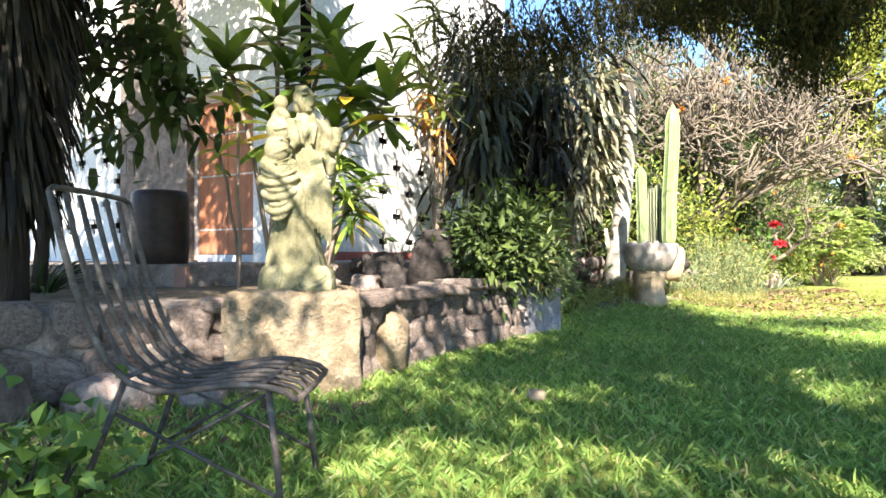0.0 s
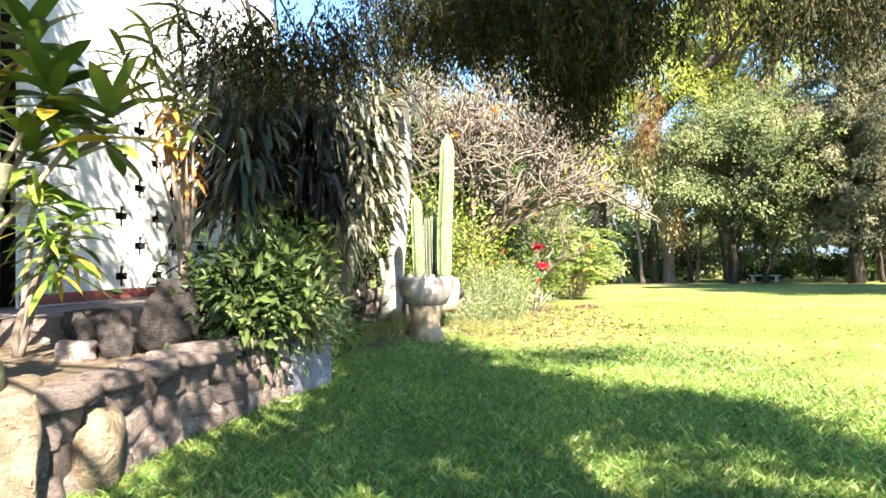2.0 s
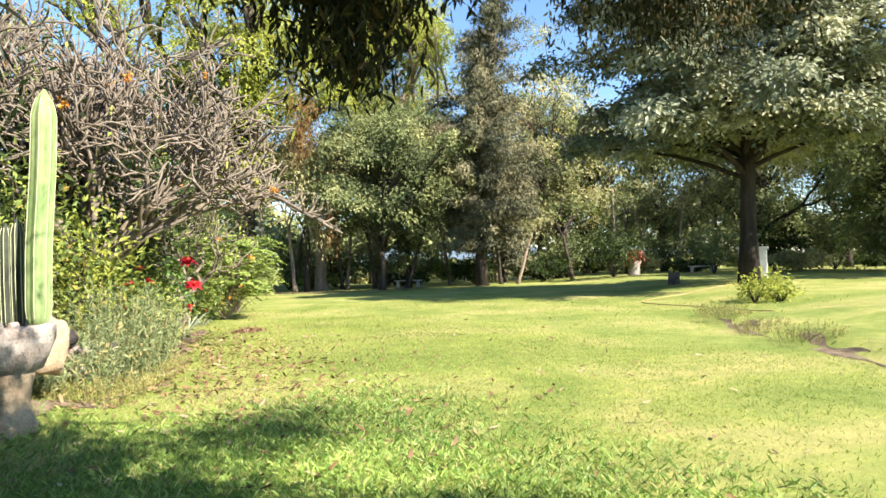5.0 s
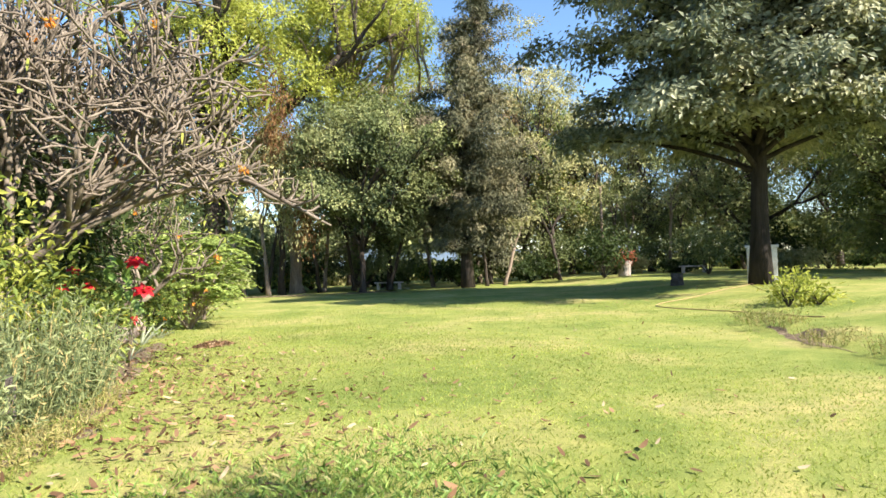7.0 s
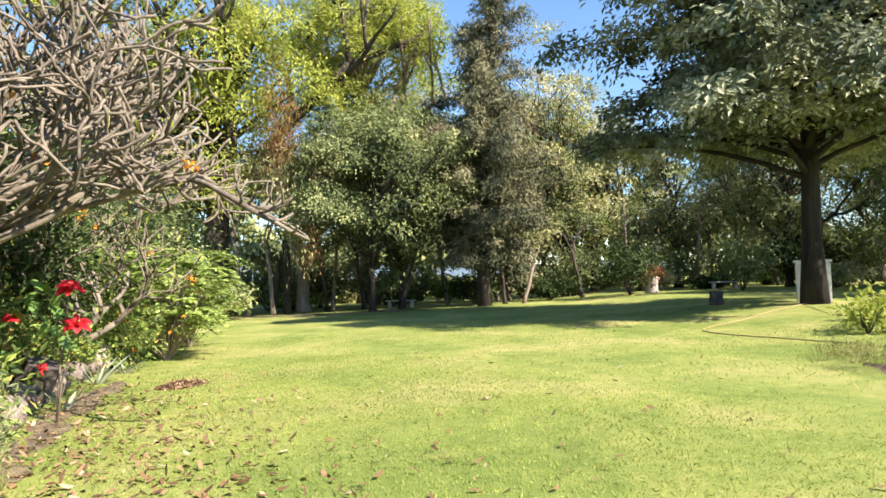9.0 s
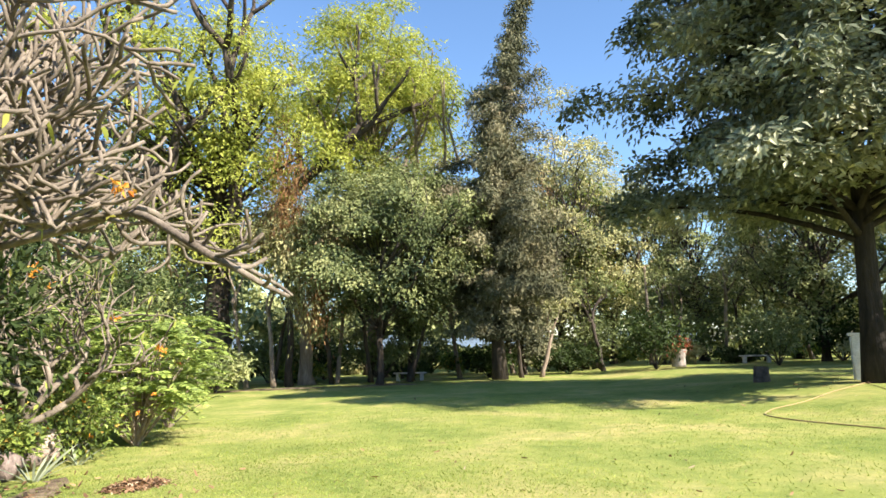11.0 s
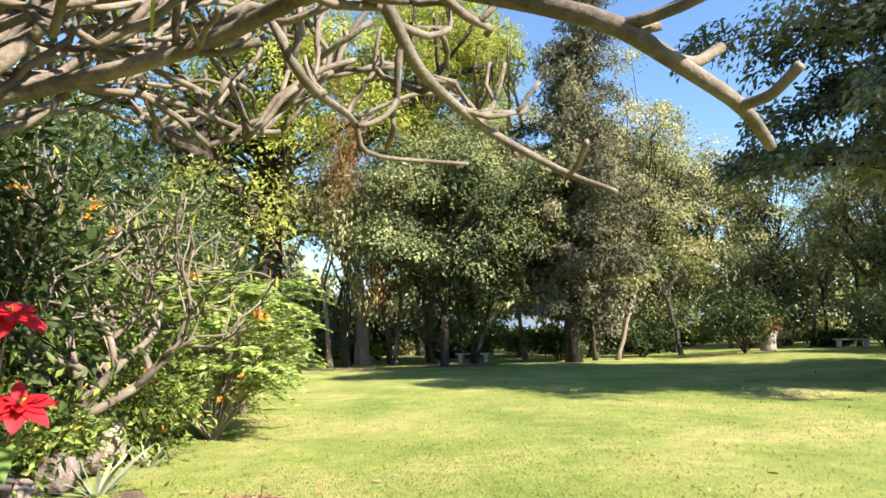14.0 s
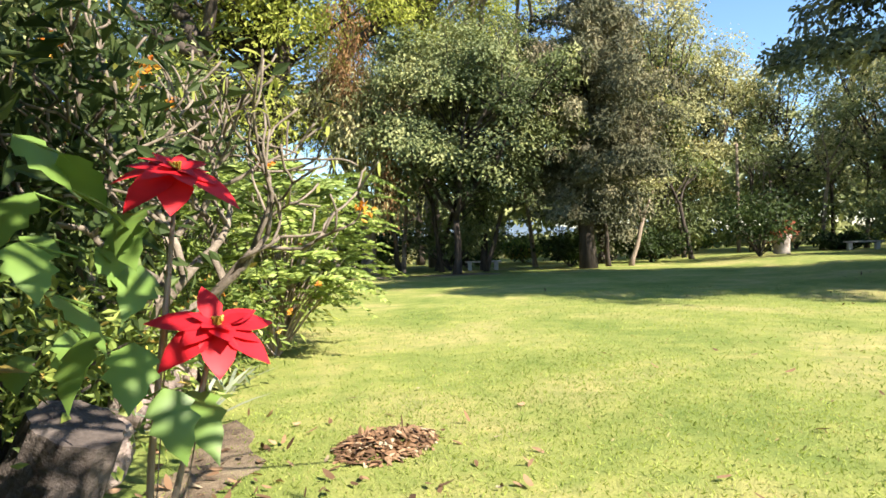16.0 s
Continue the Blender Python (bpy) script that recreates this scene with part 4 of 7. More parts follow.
slab("terrace_bed", [(-16, -1.6), (-5.45, -1.5), (-4.3, -0.1), (-2.95, 1.55), (-2.2, 2.55), (-1.35, 3.05), (-0.98, 4.4), (-0.52, 5.5), (-0.15, 6.35), (-0.9, 7.6), (-1.6, 9.5), (-1.6, 14.5), (-16, 14.5)], -0.3, 0.57, M["soil"], "brown earth bed behind a rubble wall", "garden bed")
slab("terrace_floor", [(-16, 3.6), (-5.4, 3.9), (-3.6, 5.0), (-2.1, 6.0), (-1.9, 7.6), (-1.65, 9.4), (-1.65, 14.4), (-16, 14.4)], 0.5, TZ - 0.02, M["mortar"], "raised terrace with a stone kerb", "terrace")


def house():
    def cross_wall(name, org, along, length, height, z0, crosses, label, thick=0.04):
        """A plastered wall with cross-shaped openings through it."""
        normal = np.array([along[1], -along[0]])
        if np.dot(normal, np.array([0.3, -1.0])) < 0:
            normal = -normal
        w, a = 0.28, 0.1
        us, zs = {0.0, length}, {z0, z0 + height}
        for cu, cz in crosses:
            us |= {cu - w / 2, cu - a / 2, cu + a / 2, cu + w / 2}
            zs |= {cz - w / 2, cz - a / 2, cz + a / 2, cz + w / 2}
        us, zs = sorted(us), sorted(zs)
        hole = {}
        for i in range(len(us) - 1):
            for j in range(len(zs) - 1):
                u, z = (us[i] + us[i + 1]) / 2, (zs[j] + zs[j + 1]) / 2
                hole[i, j] = any((abs(u - cu) < w / 2 and abs(z - cz) < a / 2) or (abs(u - cu) < a / 2 and abs(z - cz) < w / 2) for cu, cz in crosses)
        bm = bmesh.new()

        def at(u, z, d):
            q = org + along * u - normal * d
            return bm.verts.new((q[0], q[1], z))

        for (i, j), empty in hole.items():
            u0, u1, z_0, z_1 = us[i], us[i + 1], zs[j], zs[j + 1]
            if not empty:
                for d in (0, thick):
                    bm.faces.new((at(u0, z_0, d), at(u1, z_0, d), at(u1, z_1, d), at(u0, z_1, d)))
                for di, dj, q in ((-1, 0, ((u0, z_0), (u0, z_1))), (1, 0, ((u1, z_0), (u1, z_1))), (0, -1, ((u0, z_0), (u1, z_0))), (0, 1, ((u0, z_1), (u1, z_1)))):
                    if hole.get((i + di, j + dj), True):
                        (ua, za), (ub, zb) = q
                        bm.faces.new((at(ua, za, 0), at(ub, zb, 0), at(ub, zb, thick), at(ua, za, thick)))
        bmesh.ops.remove_doubles(bm, verts=bm.verts, dist=0.0005)
        bmesh.ops.recalc_face_normals(bm, faces=bm.faces)
        return tagged(part(name, bm, M["plaster"]), label, "wall", kind="structure")

    right = []
    for k in range(14):
        for j in range(9):
            right.append((0.95 + 0.40 * k, TZ + 0.31 + 0.84 * j + (0.43 if k % 2 else 0)))
    right = [(u, z) for u, z in right if 1.6 < u < 5.6 and z < 3.4]
    cross_wall("wall_side", HA, HR, 6.6, 6.2, TZ - 0.05, right, "sunlit white plaster wall with rows of cross-shaped openings")
    left = [(4.55 + 0.38 * k, TZ + 0.62 + 0.8 * j + (0.4 if k % 2 else 0)) for k in range(10) for j in range(4)]
    cross_wall("wall_front_left", HA + HL * 4.14 + np.array([0, 0]), HL, 6.0, 6.2, TZ - 0.05, [(u - 4.14, z) for u, z in left if z < 3.6], "white plaster wall with cross-shaped openings, in shade")
    rot = math.degrees(math.atan2(HL[1], HL[0]))
    # grey block bay, door and plaster over it
    bay = thing("wall_front_bay", "grey cement block bay of the house beside the door", "wall", (HA[0], HA[1], 0), rot, kind="structure")
    zt = TZ - 0.05
    row, k = 0, 0
    while zt < 6.1:
        u = 2.42
        off = 0.2 if row % 2 else 0.0
        edges = [2.42] + [e for e in np.arange(2.62 + off, 4.13, 0.41)] + [4.14]
        for a, b in zip(edges[:-1], edges[1:]):
            if b - a > 0.05:
                bm = bmesh.new()
                box(bm, a + 0.004, b - 0.004, -0.02 + 0.006 * ((k * 7) % 3), 0.23, zt + 0.004, zt + 0.2, 0.004)
                part("block", bm, M["grey_block"], bay)
                k += 1
        zt += 0.205
        row += 1
    bm = bmesh.new()
    box(bm, 2.42, 4.14, 0.01, 0.24, TZ - 0.05, 6.1)
    part("core", bm, M["mortar"], bay)
    bm = bmesh.new()
    box(bm, 0.25, 0.94, 0.0, 0.25, TZ - 0.05, 6.15)
    box(bm, 0.94, 2.42, 0.0, 0.25, 3.45, 6.15)
    o = part("wall_front_door", bm, M["plaster"])
    o.matrix_world = pose(HA[0], HA[1], 0, 0, 0, rot)
    tagged(o, "white plaster wall round the door", "wall", kind="structure")
    d = thing("door_1", "reddish wooden studded double door with a pale frame", "door", (HA[0], HA[1], 0), rot, kind="structure")
    for a, b in ((0.94, 1.02), (2.34, 2.42)):
        part("frame", box(bmesh.new(), a, b, -0.015, 0.1, TZ, 3.45, 0.006), M["door_frame"], d)
    part("frame", box(bmesh.new(), 1.02, 2.34, -0.012, 0.1, 3.37, 3.45, 0.006), M["door_frame"], d)
    part("threshold", box(bmesh.new(), 1.02, 2.34, -0.03, 0.1, TZ - 0.02, TZ + 0.09, 0.006), M["grey_block"], d)
    for a, b in ((1.025, 1.675), (1.685, 2.335)):
        zz = TZ + 0.1
        for z1 in (TZ + 0.5, TZ + 1.35, TZ + 2.0, 3.365):
            pn = part("panel", box(bmesh.new(), a, b, 0.03, 0.07, zz, z1 - 0.03, 0.006), M["door_wood"], d)
            part("rail", box(bmesh.new(), a, b, 0.022, 0.068, z1 - 0.028, z1 - 0.002, 0.003), M["door_frame"], d)
            bm = bmesh.new()
            for q in np.linspace(a + 0.05, b - 0.05, 6):
                for zq in (zz + 0.04, z1 - 0.07):
                    bmesh.ops.create_icosphere(bm, subdivisions=1, radius=0.012, matrix=Matrix.Translation((q, 0.028, zq)))
            part("stud", bm, M["brass"], pn)
            zz = z1
    # red skirting of the sunlit wall, and the house behind
    sk = part("skirting", box(bmesh.new(), 0.0, 6.6, -0.02, 0.0, 0, 0.13, 0.004), M["skirting"])
    sk.matrix_world = pose(HA[0], HA[1], TZ + 0.002, 0, 0, math.degrees(math.atan2(HR[1], HR[0])))
    tagged(sk, "red painted skirting along the white wall", "skirting", kind="structure")
    q = [HA + HR * 0.3 - np.array([0.5, -0.1]), HA + HR * 6.6 - np.array([0.6, 0]), HA + HR * 6.6 + HL * 9, HA + HL * 10 + HR * 0.3]
    slab("roof", [tuple(HA + HR * -0.1 - HL * 0.1), tuple(HA + HR * 6.7 - HL * 0.1), tuple(HA + HR * 6.7 + HL * 10.3), tuple(HA - HR * 0.1 + HL * 10.3)], 7.0, 7.2, M["plaster"], "flat roof slab of the white house", "roof")
    # solid near-black block: its colour stands for the darkness of the rooms
    slab("house_inside", [tuple(p) for p in q], 0.5, 6.0, M["dark"], "near-black block standing in for the unlit inside of the house behind the openings", "room")


house()


def rubble_wall():
    """Rubble wall along the bed: each stone its own piece, set in recessed mortar."""
    r = np.random.default_rng(3)
    w = thing("wall_rubble", "low rubble wall of rough volcanic stones and mortar", "wall", kind="structure")
    p = np.array(WALL_LINE)
    core = Geo()
    seg = np.linalg.norm(np.diff(p, axis=0), axis=1)
    run = np.concatenate([[0], np.cumsum(seg)])
    ss = np.linspace(0, run[-1], 260)
    line = np.stack([np.interp(ss, run, p[:, q]) for q in range(2)], 1)
    tan = unit(np.gradient(line, axis=0))
    out = np.stack([tan[:, 1], -tan[:, 0]], 1)
    prof = [(0.1, -0.25), (0.09, -0.08), (0.07, 0.04), (0.06, 0.14), (0.055, 0.24), (0.05, 0.33), (0.045, 0.42), (0.04, 0.5), (0.03, 0.565), (-0.02, 0.6), (-0.12, 0.615), (-0.24, 0.6), (-0.26, -0.25)]
    v = []
    for k in range(len(ss)):
        for j, (d, z) in enumerate(prof):
            b = 0.075 * noise.noise(Vector((ss[k] * 3.2, z * 4.5, 1.0))) + 0.04 * noise.noise(Vector((ss[k] * 9.0, z * 11.0, 5.0))) if 0 < j < 9 else 0.02 * noise.noise(Vector((ss[k] * 4, d * 9, 8.0)))
            q = line[k] + out[k] * (d + (b if j < 9 else 0.0))
            v.append((q[0], q[1], z + (b if j >= 9 and j < 12 else 0.0)))
    m = len(prof)
    i, j = np.meshgrid(np.arange(len(ss) - 1), np.arange(m - 1), indexing="ij")
    i, j = i.ravel(), j.ravel()
    core.add(v, np.stack([i * m + j, (i + 1) * m + j, (i + 1) * m + j + 1, i * m + j + 1], 1))
    core.ob("mortar", M["mortar"], w)
    kinds = [rock_mesh("stone", (1, 1, 1), M["stone"], s, 0.3, 3, 0.36) for s in range(12)]
    for seg, (a, b) in enumerate(zip(p[:-1], p[1:])):
        if seg == len(p) - 2:
            continue
        t = unit(b - a)
        nrm = np.array([t[1], -t[0]])
        L = np.linalg.norm(b - a)
        big = seg < 3
        rows = ((0.06, 0.36), (0.36, 0.6)) if big else ((-0.04, 0.17), (0.17, 0.37), (0.37, 0.55), (0.55, 0.66))
        for z0, z1 in rows:
            u = r.uniform(-0.1, 0.0)
            while u < L:
                wd = r.uniform(0.26, 0.55) if big else (r.uniform(0.3, 0.55) if z0 > 0.5 else r.uniform(0.16, 0.46))
                q = a + t * (u + wd / 2) + nrm * (0.0 + 0.03 * (1 - z0))
                o = new("stone", kinds[r.integers(12)])
                o.parent = w
                o.matrix_world = pose(q[0], q[1], (z0 + z1) / 2 + r.normal() * 0.025, r.normal() * (6 if z0 < 0.5 else 2), r.normal() * (9 if z0 < 0.5 else 2), math.degrees(math.atan2(t[1], t[0])) + r.normal() * 8) @ Matrix.Diagonal((wd * 0.5, (r.uniform(0.055, 0.095) if z0 < 0.5 else r.uniform(0.13, 0.18)), (z1 - z0) * (r.uniform(0.4, 0.56) if z0 < 0.5 else 0.5), 1))
                u += wd * 1.08
    # smooth cemented end of the wall
    bm = bmesh.new()
    box(bm, -0.42, 0.42, -0.13, 0.13, -0.2, 0.62, 0.05)
    e = part("wall_end", bm, M["cement"])
    e.matrix_world = pose(-0.2, 5.98, 0, 0, 0, 64)
    tagged(e, "whitewashed cement end of the rubble wall, flaking", "wall", kind="structure")


rubble_wall()


def pedestal():
    bm = bmesh.new()
    bmesh.ops.create_cube(bm, size=1.0)
    bmesh.ops.subdivide_edges(bm, edges=bm.edges, cuts=14, use_grid_fill=True)
    for v in bm.verts:
        c = v.co
        k = 0.5 - c.z
        x, y, z = c.x * 0.88 * (1 + 0.06 * k), c.y * 0.78 - (0.14 * k if c.y < 0 else 0) * (0.5 - c.y), (c.z + 0.5) * 0.875 - 0.2
        d = 0.032 * noise.noise(Vector((x, y, z)) * 3) + 0.02 * noise.noise(Vector((x, y, z)) * 9)
        edge = sum(abs(q) > 0.46 for q in c) > 1
        s = (0.965 if edge else 1.0)
        v.co = Vector(((x + d) * s, (y + d) * s, z + (d * 0.6 if c.z > 0.4 else 0) - (0.012 if edge and c.z > 0.4 else 0)))
    o = part("pedestal", bm, M["block"], smooth=True)
    o.matrix_world = pose(-1.67, 2.78, 0, 0, 0, 24)
    tagged(o, "rough-hewn tan stone block under a statue, pitted", "pedestal")


pedestal()


# ---------------------------------------------------------------- chair
def garden_chair():
    t = thing("garden_chair", "rusty dark iron garden chair with curved slats, on the grass", "chair", (-1.23, 0.30, 0), 12.7)
    side = [(-0.13, 1.13), (-0.10, 1.0), (-0.05, 0.82), (0.01, 0.66), (0.07, 0.55), (0.14, 0.485), (0.22, 0.455), (0.32, 0.455), (0.42, 0.47), (0.52, 0.478), (0.6, 0.47), (0.67, 0.45), (0.7, 0.425)]

    def bar(y, r, n, parent=t):
        v, f = tube([(x, y, z) for x, z in side], r, 8)
        return Geo().add(v, f).ob(n, M["iron"], parent, smooth=True)

    for y in (0.0, 0.55):
        bar(y, 0.012, "side_rail")
    for k in range(5):
        y = 0.55 * (k + 1) / 6
        g = Geo()
        pts = np.array([(x, y, z) for x, z in side])
        v, f = tube(pts, 0.009, 6)
        v[:, 1] = y + (v[:, 1] - y) * 1.5
        g.add(v, f).ob("slat", M["iron"], t, smooth=True)
    Geo().add(*tube([(-0.13, 0, 1.13), (-0.137, 0.03, 1.145), (-0.14, 0.28, 1.15), (-0.137, 0.52, 1.145), (-0.13, 0.55, 1.13)], 0.011, 8)).ob("top_rail", M["iron"], t, smooth=True)
    Geo().add(*tube([(0.7, 0, 0.425), (0.705, 0.28, 0.42), (0.7, 0.55, 0.425)], 0.011, 8)).ob("front_rail", M["iron"], t, smooth=True)
    for x in (0.12, 0.58):
        Geo().add(*tube([(x, 0, 0.475 if x > 0.3 else 0.5), (x, 0.55, 0.475 if x > 0.3 else 0.5)], 0.009, 6)).ob("cross_bar", M["iron"], t, smooth=True)
    for y in (0.02, 0.53):
        o = 0.03 if y > 0.3 else -0.03
        for pts in ([(0.6, y, 0.465), (0.63, y + o * 0.5, 0.25), (0.66, y + o, -0.02)], [(0.12, y, 0.5), (0.03, y + o * 0.5, 0.25), (-0.07, y + o, -0.02)]):
            Geo().add(*tube(pts, 0.012, 8)).ob("leg", M["iron"], t, smooth=True)
        Geo().add(*tube([(0.59, y, 0.44), (0.0, y + o * 0.8, 0.12)], 0.007, 6)).ob("brace", M["iron"], t, smooth=True)
        Geo().add(*tube([(0.08, y, 0.38), (0.645, y + o * 0.9, 0.1)], 0.007, 6)).ob("brace", M["iron"], t, smooth=True)


garden_chair()


# ---------------------------------------------------------------- statue
def statue():
    g = Geo()
    r = np.random.default_rng(2)

    def ball(c, s, n=20):
        a = np.linspace(0, math.pi, n // 2 + 1)
        v, f = lathe(np.stack([np.sin(a) + 1e-4, -np.cos(a)], 1), n)
        g.add(v * np.array(s) + np.array(c), f)

    # rough rounded plinth
    n = 48
    a = np.arange(n) * 2 * math.pi / n
    sq = 1 / np.maximum(np.abs(np.cos(a)), np.abs(np.sin(a))) ** 0.55

    def loft(zs, wx, wy, cx, cy, folds, rows=60):
        zf = np.linspace(zs[0], zs[-1], rows)
        X, Y, C, D = (np.interp(zf, zs, q) for q in (wx, wy, cx, cy))
        v = []
        for k, z in enumerate(zf):
            f = folds(z, a)
            v.append(np.stack([C[k] + X[k] * np.cos(a) * f, D[k] + Y[k] * np.sin(a) * f, np.full(n, z)], 1))
        v = np.concatenate(v + [np.array([[C[0], D[0], zf[0]], [C[-1], D[-1], zf[-1]]])])
        i, s = np.meshgrid(np.arange(rows - 1), np.arange(n), indexing="ij")
        i, s = i.ravel(), s.ravel()
        s2 = (s + 1) % n
        g.add(v, np.stack([i * n + s, i * n + s2, (i + 1) * n + s2, (i + 1) * n + s], 1))
        s = np.arange(n)
        g.add(v, np.stack([np.full(n, rows * n), (s + 1) % n, s], 1))
        g.add(v, np.stack([np.full(n, rows * n + 1), (rows - 1) * n + s, (rows - 1) * n + (s + 1) % n], 1))

    loft([-0.02, 0.0, 0.06, 0.13, 0.165], [0.26, 0.28, 0.285, 0.27, 0.24], [0.2, 0.23, 0.23, 0.22, 0.19], [0.01] * 5, [0.0] * 5, lambda z, q: sq * 0.93, 12)
    # robe, waist and bodice
    loft([0.12, 0.18, 0.3, 0.45, 0.58, 0.7, 0.82, 0.9, 0.95, 1.02, 1.09, 1.14, 1.175, 1.2], [0.21, 0.2, 0.17, 0.15, 0.145, 0.155, 0.155, 0.135, 0.122, 0.125, 0.135, 0.13, 0.085, 0.05], [0.18, 0.175, 0.165, 0.155, 0.15, 0.145, 0.13, 0.115, 0.105, 0.11, 0.115, 0.105, 0.07, 0.05],
         [0.005, 0.005, 0.0, 0.0, 0.01, 0.03, 0.055, 0.075, 0.08, 0.085, 0.085, 0.08, 0.07, 0.062], [0, 0, 0, 0, 0, 0, 0, 0, 0, 0, 0, 0, -0.005, -0.01],
         lambda z, q: 1 + (0.06 * np.sin(q * 8 + 2.2 * np.sin(z * 4)) + 0.035 * np.sin(q * 13 - 4 * z)) * np.clip((0.92 - z) / 0.25, 0, 1) * np.clip((z - 0.12) / 0.1, 0.2, 1) + 0.02 * np.sin(q * 11) * (z > 0.97), 90)
    g.add(*tube([(0.08 + 0.128 * math.cos(q), 0.112 * math.sin(q), 0.935 + 0.012 * math.sin(2 * q)) for q in np.linspace(0, 6.28, 26)], 0.016, 8))
    # head turned to one side, wavy hair, neck
    ball((0.072, -0.035, 1.29), (0.062, 0.076, 0.095))
    ball((0.05, 0.015, 1.325), (0.075, 0.084, 0.088))
    ball((0.035, 0.035, 1.275), (0.055, 0.066, 0.075))
    g.add(*tube([(0.068, -0.01, 1.14), (0.066, -0.012, 1.26)], [0.046, 0.038], 12))
    ball((0.112, -0.1, 1.285), (0.017, 0.022, 0.028))
    ball((0.1, -0.09, 1.255), (0.022, 0.016, 0.009))
    ball((0.085, -0.075, 1.222), (0.024, 0.022, 0.018))
    for q in (-1, 1):
        ball((0.092 + 0.034 * q, -0.095 + 0.022 * q, 1.322), (0.022, 0.014, 0.009))
    # collar and open bodice
    for q in (-1, 1):
        g.add(*tube([(0.065 + 0.05 * q, -0.06, 1.2), (0.075 + 0.055 * q, -0.115, 1.1), (0.08 + 0.03 * q, -0.13, 0.98)], [0.014, 0.017, 0.012], 8))
    # arm bent forward with a small cup, the sleeve hanging from it
    g.add(*tube([(0.17, -0.01, 1.15), (0.215, -0.03, 1.04), (0.225, -0.08, 0.94), (0.25, -0.17, 0.955), (0.265, -0.2, 0.99)], [0.062, 0.06, 0.052, 0.036, 0.03], 14))
    g.add(*tube([(0.268, -0.2, 0.985), (0.268, -0.2, 1.03), (0.27, -0.2, 1.085)], [0.026, 0.036, 0.042], 14))
    g.add(*tube([(0.2, -0.08, 0.93), (0.235, -0.11, 0.86), (0.225, -0.1, 0.78)], [0.05, 0.045, 0.02], 10))
    # draped figure of a child held against the shoulder
    ball((-0.1, -0.04, 1.265), (0.05, 0.056, 0.06))
    ball((-0.1, -0.04, 1.175), (0.066, 0.075, 0.06))
    ball((-0.11, -0.05, 1.08), (0.09, 0.095, 0.11))
    ball((-0.12, -0.05, 0.95), (0.09, 0.1, 0.12))
    g.add(*tube([(-0.04, -0.1, 1.13), (-0.02, -0.14, 1.07), (0.0, -0.15, 0.98), (-0.03, -0.16, 0.95)], [0.045, 0.04, 0.034, 0.03], 10))
    for k in range(5):
        g.add(*tube([(-0.2 + 0.01 * k, -0.02, 1.12 - 0.07 * k), (-0.13, -0.15, 1.07 - 0.075 * k), (-0.03, -0.14, 1.1 - 0.07 * k)], [0.007, 0.009, 0.006], 7))
    # big swag of cloth gathered under the arm
    ball((-0.1, -0.055, 0.7), (0.14, 0.135, 0.17))
    ball((-0.075, -0.08, 0.6), (0.135, 0.11, 0.125))
    ball((-0.15, -0.02, 0.82), (0.1, 0.11, 0.12))
    for k in range(7):
        w = 0.15 - 0.012 * k if k % 2 else 0.12 - 0.01 * k
        g.add(*tube([(-0.1 + w * math.cos(q) * 1.0, -0.1 - 0.1 * abs(math.sin(q)), 0.83 - 0.047 * k + 0.1 * (math.cos(q) * 0.25 - math.sin(q) * 0.75)) for q in np.linspace(0.1, 3.0, 10)], 0.014 + 0.008 * (k % 2), 7))
    # long fall of cloth from the belt, in parallel folds
    for k in range(7):
        x0, x1 = 0.0 + 0.026 * k, 0.06 + 0.026 * k
        g.add(*tube([(x0, -0.12, 0.93), (x0 + 0.02, -0.155, 0.82), (x1 + 0.01, -0.165, 0.66), (x1 + 0.015, -0.14, 0.5 - 0.02 * k), (x1 + 0.01, -0.115, 0.47 - 0.028 * k)], [0.01, 0.013, 0.015 + 0.007 * (k % 2), 0.014, 0.008], 8))
    o = g.ob("statue", M["statue"], smooth=True)
    m = o.modifiers.new("fuse", "REMESH")
    m.mode, m.voxel_size, m.use_smooth_shade = "VOXEL", 0.0075, True
    w = o.modifiers.new("soften", "SMOOTH")
    w.iterations, w.factor = 1, 0.4
    tx = bpy.data.textures.new("weathering", "CLOUDS")
    tx.noise_scale = 0.06
    d = o.modifiers.new("weather", "DISPLACE")
    d.texture, d.strength, d.mid_level = tx, 0.006, 0.5
    o.matrix_world = pose(-1.64, 2.74, 0.665, 0, 0, 25) @ Matrix.Diagonal((1.04, 1.04, 1.045, 1))
    tagged(o, "weathered mossy stone statue of a robed figure on a stone block", "statue")


statue()


# ---------------------------------------------------------------- terrace things
def jar():
    prof = [(0.0, 0), (0.27, 0), (0.3, 0.03), (0.315, 0.2), (0.32, 0.45), (0.315, 0.7), (0.31, 0.8), (0.29, 0.86), (0.25, 0.875), (0.24, 0.85), (0.24, 0.6), (0.0, 0.58)]
    o = Geo().add(*lathe(prof, 36)).ob("water_jar", M["jar"], smooth=True)
    o.matrix_world = pose(-4.42, 5.02, TZ - 0.05)
    tagged(o, "tall dark brown glazed barrel-shaped jar on the terrace", "jar")


slab("jar_base", [(-5.0, 4.6), (-3.9, 4.75), (-3.9, 5.5), (-5.0, 5.5)], 0.5, TZ - 0.045, M["tile"], "low stone ledge under a jar", "ledge")
jar()


def rock_thing(at, size, seed, label, mat="lava", rough=0.45, cuts=3, rz=0, name="rock", group=""):
    o = new(name, rock_mesh(name, size, M[mat], seed, rough, cuts))
    o.matrix_world = pose(*at, 0, 0, rz)
    return tagged(o, label, "rock", group)


